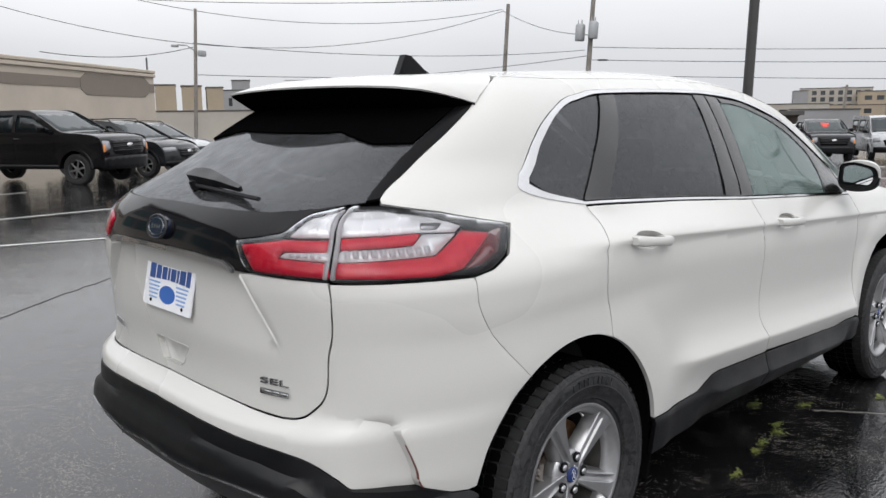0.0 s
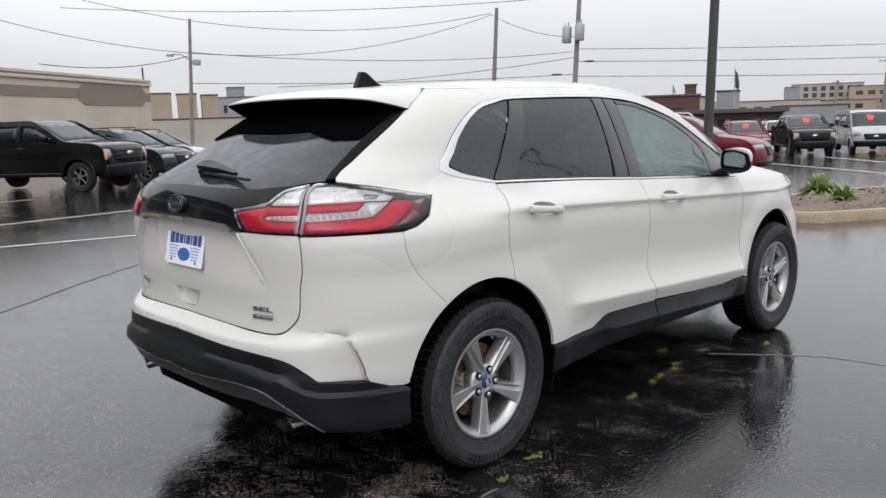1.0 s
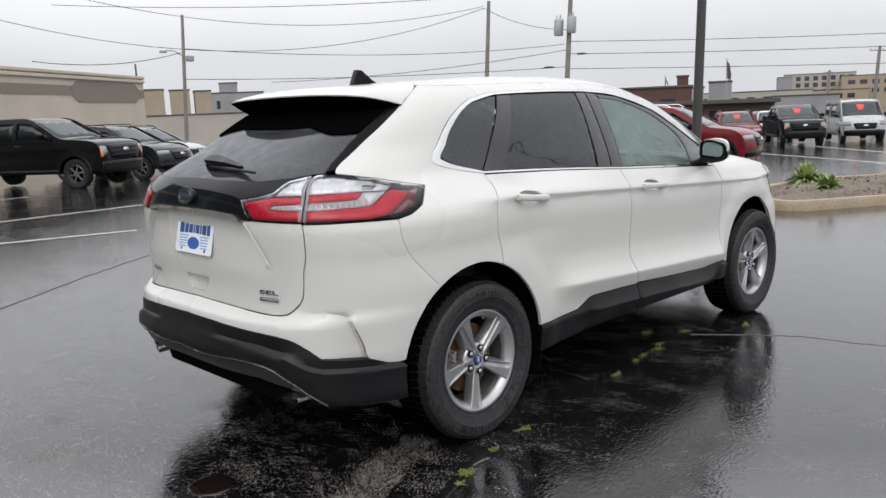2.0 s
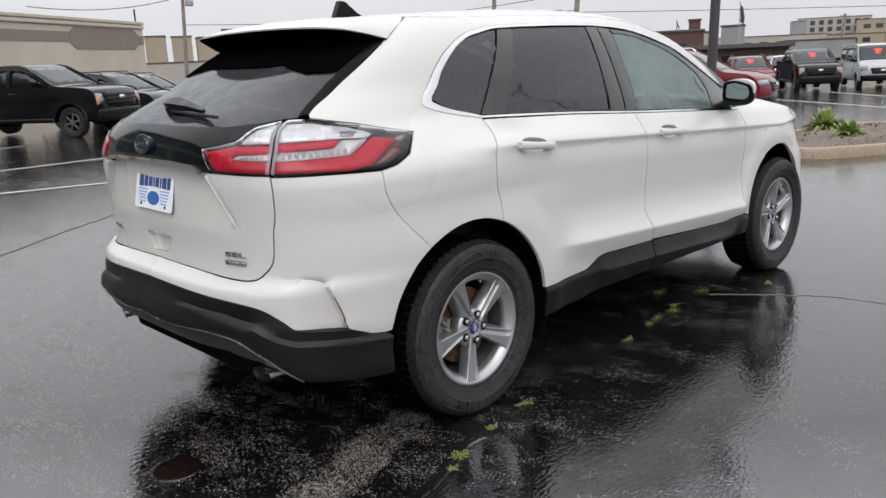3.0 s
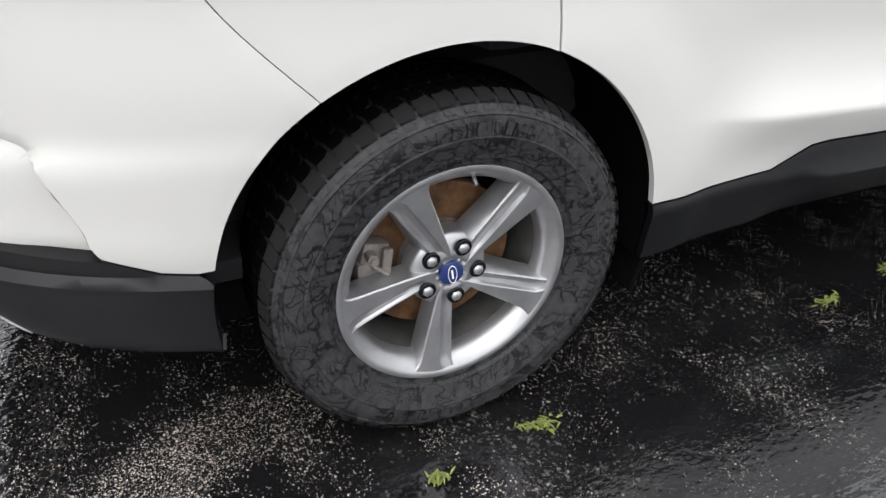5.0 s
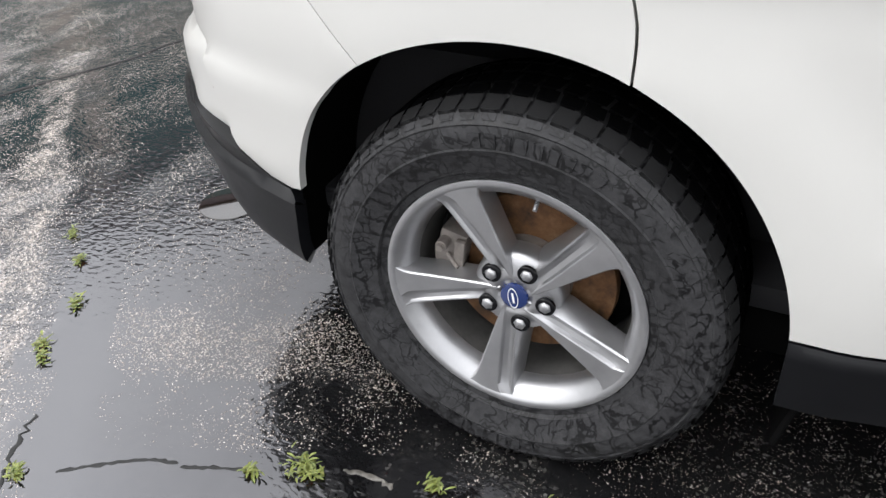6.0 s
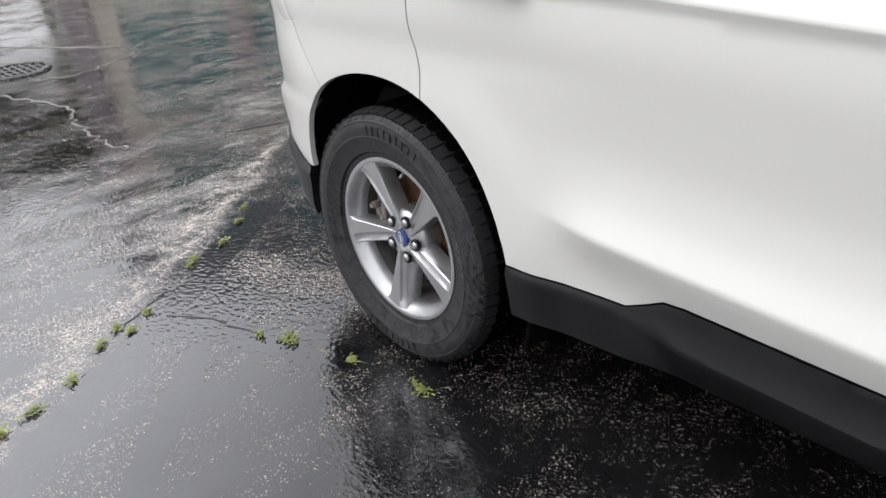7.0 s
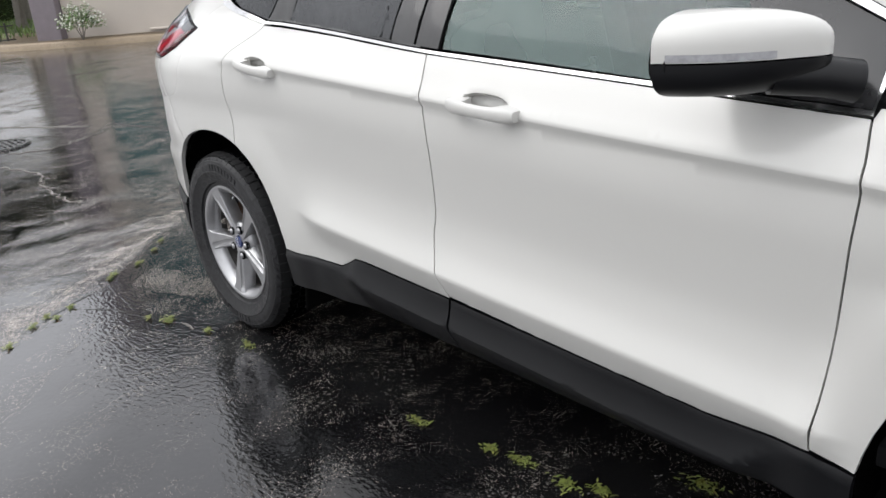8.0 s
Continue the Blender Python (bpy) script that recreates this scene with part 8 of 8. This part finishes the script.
def shrub(x, y, z, size, seed, flowers=True):
    rng = random.Random(seed)
    ob = thing("flowering_shrub" if flowers else "small_shrub", "round green shrub with white blossom by the wall" if flowers else "small green shrub by the wall", "shrub", pose(x, y, z))
    bm = bmesh.new()
    for i in range(8):
        a = i * 0.8
        sweep(bm, [(0, 0, 0), (0.15 * size * math.cos(a), 0.15 * size * math.sin(a), size * 0.35), (0.42 * size * math.cos(a), 0.42 * size * math.sin(a), size * 0.8)], lambda u: 0.012 * (1.2 - u), 5)
    part("stems", bm, WOOD_POLE, ob)
    bm, fl = bmesh.new(), bmesh.new()
    for i in range(750):
        a, b = rng.uniform(0, 6.283), math.acos(rng.uniform(-0.3, 1))
        rr = size * 0.55 * (0.55 + 0.5 * rng.random()) * (1 + 0.2 * math.sin(3 * a + seed) + 0.12 * math.sin(5 * b))
        p = (rr * math.sin(b) * math.cos(a), rr * math.sin(b) * math.sin(a), size * 0.45 + rr * math.cos(b) * 0.9)
        blade(bm, p, rng.uniform(0, 6.283), size * 0.10, size * 0.030, rng.uniform(-0.02, 0.05), 0.03, rng, 2)
        if flowers and rng.random() < 0.28:
            bmesh.ops.create_icosphere(fl, subdivisions=1, radius=size * rng.uniform(0.018, 0.034), matrix=Matrix.Translation((p[0] * 1.08, p[1] * 1.08, p[2] + 0.02)))
    part("leaves", bm, BLOSSOM, ob)
    if flowers:
        part("blossom", fl, FLOWER, ob, "white blossom")
    else:
        fl.free()


def tree(x, y, h, seed, low=0.28):
    """A broad-leaved tree: tapered trunk, limbs and a loose crown of small leaves."""
    rng = random.Random(seed)
    ob = thing("tree", "leafy green tree behind the lawn", "tree", pose(x, y, land(x, y)), "trees behind the lawn")
    bm = bmesh.new()
    sweep(bm, [(0, 0, 0), (0.06, 0.03, h * 0.25), (0.0, 0.10, h * 0.5), (0.1, 0.05, h * 0.85)], lambda u: 0.20 * (1.05 - 0.9 * u), 10)
    tips = []
    for i in range(14):
        a, z = i * 2.4, h * (low + (0.87 - low) * i / 13)
        reach = h * 0.34 * (1 - 0.4 * abs(i / 13 - 0.35))
        tip = (reach * math.cos(a), reach * math.sin(a), z + reach * 0.5)
        sweep(bm, [(0.03, 0.05, z), (tip[0] * 0.5, tip[1] * 0.5, z + reach * 0.18), tip], lambda u: 0.07 * (1.1 - u), 6)
        tips.append(tip)
    part("trunk", bm, WOOD_POLE, ob, "grey bark trunk with limbs")
    bm = bmesh.new()
    for t in tips + [(0.1, 0.05, h * 0.9)]:
        for i in range(380):
            a, b, k = rng.uniform(0, 6.283), math.acos(rng.uniform(-1, 1)), h * 0.17 * rng.random() ** 0.5
            q = (t[0] + k * math.sin(b) * math.cos(a), t[1] + k * math.sin(b) * math.sin(a), t[2] + k * math.cos(b) * 0.8)
            blade(bm, q, rng.uniform(0, 6.283), rng.uniform(0.24, 0.42), 0.13, rng.uniform(-0.05, 0.08), 0.05, rng, 2)
    part("crown", bm, TREE_LEAF, ob, "loose crown of small green leaves")


TREE_LEAF = leaf_material("tree_leaf", (0.03, 0.055, 0.012), (0.10, 0.14, 0.035))
tree(-27.0, 5.6, 7.2, 31, 0.52)
tree(-28.5, 2.2, 7.4, 32, 0.50)
tree(-33.0, 7.5, 8.3, 33, 0.45)
tree(-30.0, -1.5, 6.8, 34, 0.50)
shrub(-17.05, 4.22, 0.16, 0.80, 3)


def fence(x, y0, y1):
    """A low metal railing along the lawn's edge."""
    ob = thing("fence", "low dark metal railing along the lawn", "fence", pose(x, y0, land(x, y0)))
    for z in (0.18, 0.52):
        bm = bmesh.new()
        box(bm, (0.03, y1 - y0, 0.03), (0, (y1 - y0) / 2, z), None, 0.006, 1)
        part("rail", bm, STEEL_POLE, ob)
    for k in range(int((y1 - y0) / 0.6) + 1):
        bm = bmesh.new()
        box(bm, (0.04, 0.04, 0.60), (0, 0.6 * k, 0.30), None, 0.006, 1)
        part("post", bm, STEEL_POLE, ob)


fence(-20.2, -1.4, 3.6)


def hedge(x, y0, y1, h):
    """A clipped hedge: a dark twiggy core under a skin of small leaves."""
    rng = random.Random(77)
    ob = thing("hedge", "clipped bright green hedge behind the lawn", "hedge", pose(x, y0, land(x, y0)))
    bm = bmesh.new()
    box(bm, (0.7, y1 - y0, h - 0.1), (0, (y1 - y0) / 2, (h - 0.1) / 2), None, 0.12, 2)
    part("core", bm, stuff("hedge_twigs", (0.03, 0.045, 0.015), 0.9, vary=0.4, scale=4), ob)
    bm = bmesh.new()
    for i in range(5200):
        u, w = rng.uniform(0, y1 - y0), rng.uniform(0, h + 0.5)
        p = (0.36 + rng.uniform(-0.03, 0.06), u, w) if w < h else (rng.uniform(-0.35, 0.35), u, h - 0.06 + rng.uniform(0, 0.08))
        blade(bm, p, rng.uniform(0, 6.283), rng.uniform(0.08, 0.16), 0.05, rng.uniform(-0.03, 0.06), 0.03, rng, 2)
    part("leaves", bm, LAWN, ob, "small bright green leaves")


hedge(-35.8, -3.0, 12.0, 2.4)
shrub(-14.75, 6.55, 0.16, 0.8, 4, False)


# ---------------------------------------------------------------- cracks, weeds, drain
def crack(name, label, pts, w, material, seed, lift=0.004, wob=0.02, step=0.05):
    """A ragged low ridge along a line on the ground."""
    rng = random.Random(seed)
    pts = flow(pts, 8)
    bm = bmesh.new()
    prev, run = None, 0.0
    for i, p in enumerate(pts):
        t = (Vector(pts[min(i + 1, len(pts) - 1)]) - Vector(pts[max(i - 1, 0)])).normalized()
        o = rng.uniform(-wob, wob)
        ww = w * rng.uniform(0.45, 1.25) * (0.35 if i in (0, len(pts) - 1) else 1)
        c = Vector((p[0] - t.y * o, p[1] + t.x * o))
        row = []
        for k, h in ((-1, 0.0005), (-0.5, lift), (0.5, lift), (1, 0.0005)):
            x, y = c.x - t.y * ww * k, c.y + t.x * ww * k
            row.append(bm.verts.new((x, y, land(x, y) + h)))
        if prev:
            for k in range(3):
                bm.faces.new((prev[k], prev[k + 1], row[k + 1], row[k]))
        prev = row
    ob = part(name, bm, material, None)
    return tagged(ob, label, "crack", kind="structure")


crack("crack", "dark tarred crack across the asphalt", [(-0.79, -1.335), (-0.72, -1.285), (-0.65, -1.24), (-0.58, -1.22)], 0.005, CRACK, 1, 0.001, 0.0015)
crack("crack", "dark tarred crack across the asphalt", [(-0.57, -1.225), (-0.51, -1.20), (-0.45, -1.178)], 0.0045, CRACK, 11, 0.001, 0.0015)
crack("crack", "pale broken crack edge in the asphalt", [(-0.27, -1.10), (-0.21, -1.09), (-0.16, -1.10)], 0.006, STONE_LINE, 12, 0.003, 0.003)
crack("crack", "dark crack along the old paving joint", [(-0.80, -1.51), (-0.86, -1.41), (-0.92, -1.315), (-0.95, -1.24)], 0.005, CRACK, 3, 0.002, 0.01)
crack("crack", "pale crack with stone edges in the asphalt", [(-4.9, -0.85), (-4.5, -0.74), (-4.0, -0.63), (-3.55, -0.70), (-3.1, -0.74), (-2.7, -0.70)], 0.010, STONE_LINE, 4, 0.006, 0.03)
crack("crack", "pale crack with stone edges by the drain", [(-5.1, -0.55), (-4.95, -0.25), (-5.1, 0.05), (-5.3, 0.35), (-5.7, 0.6)], 0.011, STONE_LINE, 5, 0.006, 0.03)
crack("crack", "pale slab edge beyond the drain", [(-7.8, -0.5), (-6.8, -0.18), (-5.75, 0.42)], 0.014, STONE_LINE, 6, 0.006, 0.01)
crack("crack", "dark joint across the asphalt", [(-5.7, 0.62), (-5.05, 0.74), (-4.43, 0.90), (-3.4, 1.25)], 0.018, CRACK, 7, 0.005, 0.02)
crack("crack", "long thin crack across the wet lot", [(-1.4, 3.5), (-0.7, 4.0), (0.4, 4.85), (1.4, 5.57), (3.2, 7.0)], 0.012, CRACK, 8)
# pale stone colour here stands for light on the water's edge along a seam
crack("crack", "wet pavement seam across the lot, its water gleam painted pale", [(2.08, -0.86), (2.18, -1.0), (2.36, -1.26), (2.47, -1.48), (2.50, -1.72), (2.58, -1.95), (2.8, -2.5)], 0.006, STONE_LINE, 9, 0.003, 0.008)
crack("crack", "long thin crack across the wet lot", [(-2.5, -0.2), (-2.1, 0.9), (-1.9, 2.4)], 0.008, CRACK, 10)


def painted_line(x0, y0, x1, y1, w=0.10):
    bm = bmesh.new()
    d = Vector((x1 - x0, y1 - y0)).normalized()
    n = max(2, int(math.dist((x0, y0), (x1, y1)) / 0.6))
    prev = None
    for i in range(n + 1):
        u = i / n
        x, y = x0 + (x1 - x0) * u, y0 + (y1 - y0) * u
        row = [bm.verts.new((x - d.y * w * k / 2, y + d.x * w * k / 2, land(x - d.y * w * k / 2, y + d.x * w * k / 2) + 0.006)) for k in (-1, 1)]
        if prev:
            bm.faces.new((prev[0], prev[1], row[1], row[0]))
        prev = row
    return tagged(part("parking_line", bm, LINE_PAINT, None, smooth=False), "worn white parking line on wet asphalt", "road marking", group="parking lines", kind="structure")


painted_line(-3.0, 11.5, 4.2, 11.9)
painted_line(-3.0, 9.9, 2.3, 7.95)
painted_line(-0.6, 16.9, 3.9, 17.5)
painted_line(20.6, 2.6, 34.0, 15.9, 0.12)
painted_line(24.8, 2.7, 35.4, 10.8, 0.12)
painted_line(19.9, 16.3, 32.2, 22.6, 0.12)


def weed(x, y, size, seed, spread=0.6, turn=0.0):
    rng = random.Random(seed)
    bm = bmesh.new()
    for i in range(int(24 + 620 * size)):
        a, k = rng.uniform(0, 6.283), rng.choice((0.35, 0.7, 1.0)) * rng.random() ** 0.7
        ex, ey = size * k * math.cos(a), size * k * spread * math.sin(a)
        blade(bm, (ex, ey, rng.uniform(0.0, 0.012)), rng.uniform(0, 6.283), rng.uniform(0.008, 0.024), rng.uniform(0.0016, 0.0034), rng.uniform(0.002, 0.010), 0.006, rng, 3)
    ob = part("weed", bm, WEED, None, m=pose(x, y, land(x, y) + 0.001, 0, 0, turn + rng.uniform(-20, 20)))
    tagged(ob, "small yellow-green weed tuft in a pavement crack", "weed", group="weeds in the cracks")


for i, (x, y, s) in enumerate(((0.160, -1.016, 0.060), (-0.088, -1.064, 0.035), (-0.342, -1.119, 0.050), (-0.43, -1.178, 0.020), (-1.163, -0.93, 0.045), (-1.115, -1.075, 0.040), (-1.08, -1.11, 0.025), (-0.863, -1.372, 0.035), (-0.785, -1.455, 0.035),
                               (-0.835, -1.487, 0.035), (-0.765, -1.565, 0.050), (-0.64, -1.695, 0.040), (-0.56, -1.83, 0.050), (-0.52, -1.93, 0.045), (1.10, -0.93, 0.055), (1.385, -0.881, 0.035), (1.49, -0.864, 0.055), (1.66, -0.862, 0.070), (1.75, -0.82, 0.050),
                               (1.93, -0.62, 0.070), (2.10, -0.80, 0.060), (2.50, -1.04, 0.050), (-0.33, -1.139, 0.055), (-1.30, -0.78, 0.03), (-1.42, -0.70, 0.035))):
    weed(x, y, s, 100 + i, 0.42, -49 if x < -0.5 else 0)
# storm drain
dr = thing("storm_drain", "round cast iron storm drain grate in wet asphalt", "drain", pose(-5.60, -0.52, land(-5.60, -0.52) + 0.004) @ Matrix.Diagonal((0.84, 0.84, 1, 1)))
bm = bmesh.new()
lathe(bm, [(0.30, 0.0), (0.30, 0.012), (0.345, 0.014), (0.36, 0.002)], 40, axis="z")
part("frame", bm, CAST, dr)
for i in range(-4, 5):
    w = math.sqrt(max(0.01, 0.30 ** 2 - (0.066 * i) ** 2))
    bm = bmesh.new()
    box(bm, (2 * w, 0.030, 0.014), (0, 0.066 * i, 0.004), None, 0.004, 1)
    part("bar", bm, CAST, dr, smooth=False)
for i in (-1, 0, 1):
    bm = bmesh.new()
    box(bm, (0.028, 0.56 if i == 0 else 0.48, 0.012), (0.16 * i, 0, 0.003), None, 0.003, 1)
    part("cross_bar", bm, CAST, dr, smooth=False)
bm = bmesh.new()
lathe(bm, [(0.0005, 0.0), (0.30, 0.0)], 30, axis="z")
part("sump", bm, CRACK, dr, "dark opening", m=pose(0, 0, -0.002))
# cover by the tail
mc = thing("valve_cover", "small round iron cover in a puddle", "cover", pose(-1.105, -0.385, land(-1.105, -0.385) + 0.003))
bm = bmesh.new()
lathe(bm, [(0.0005, 0.001), (0.086, 0.001), (0.090, 0.0006), (0.091, -0.003)], 32, axis="z")
part("lid", bm, WET_IRON, mc)
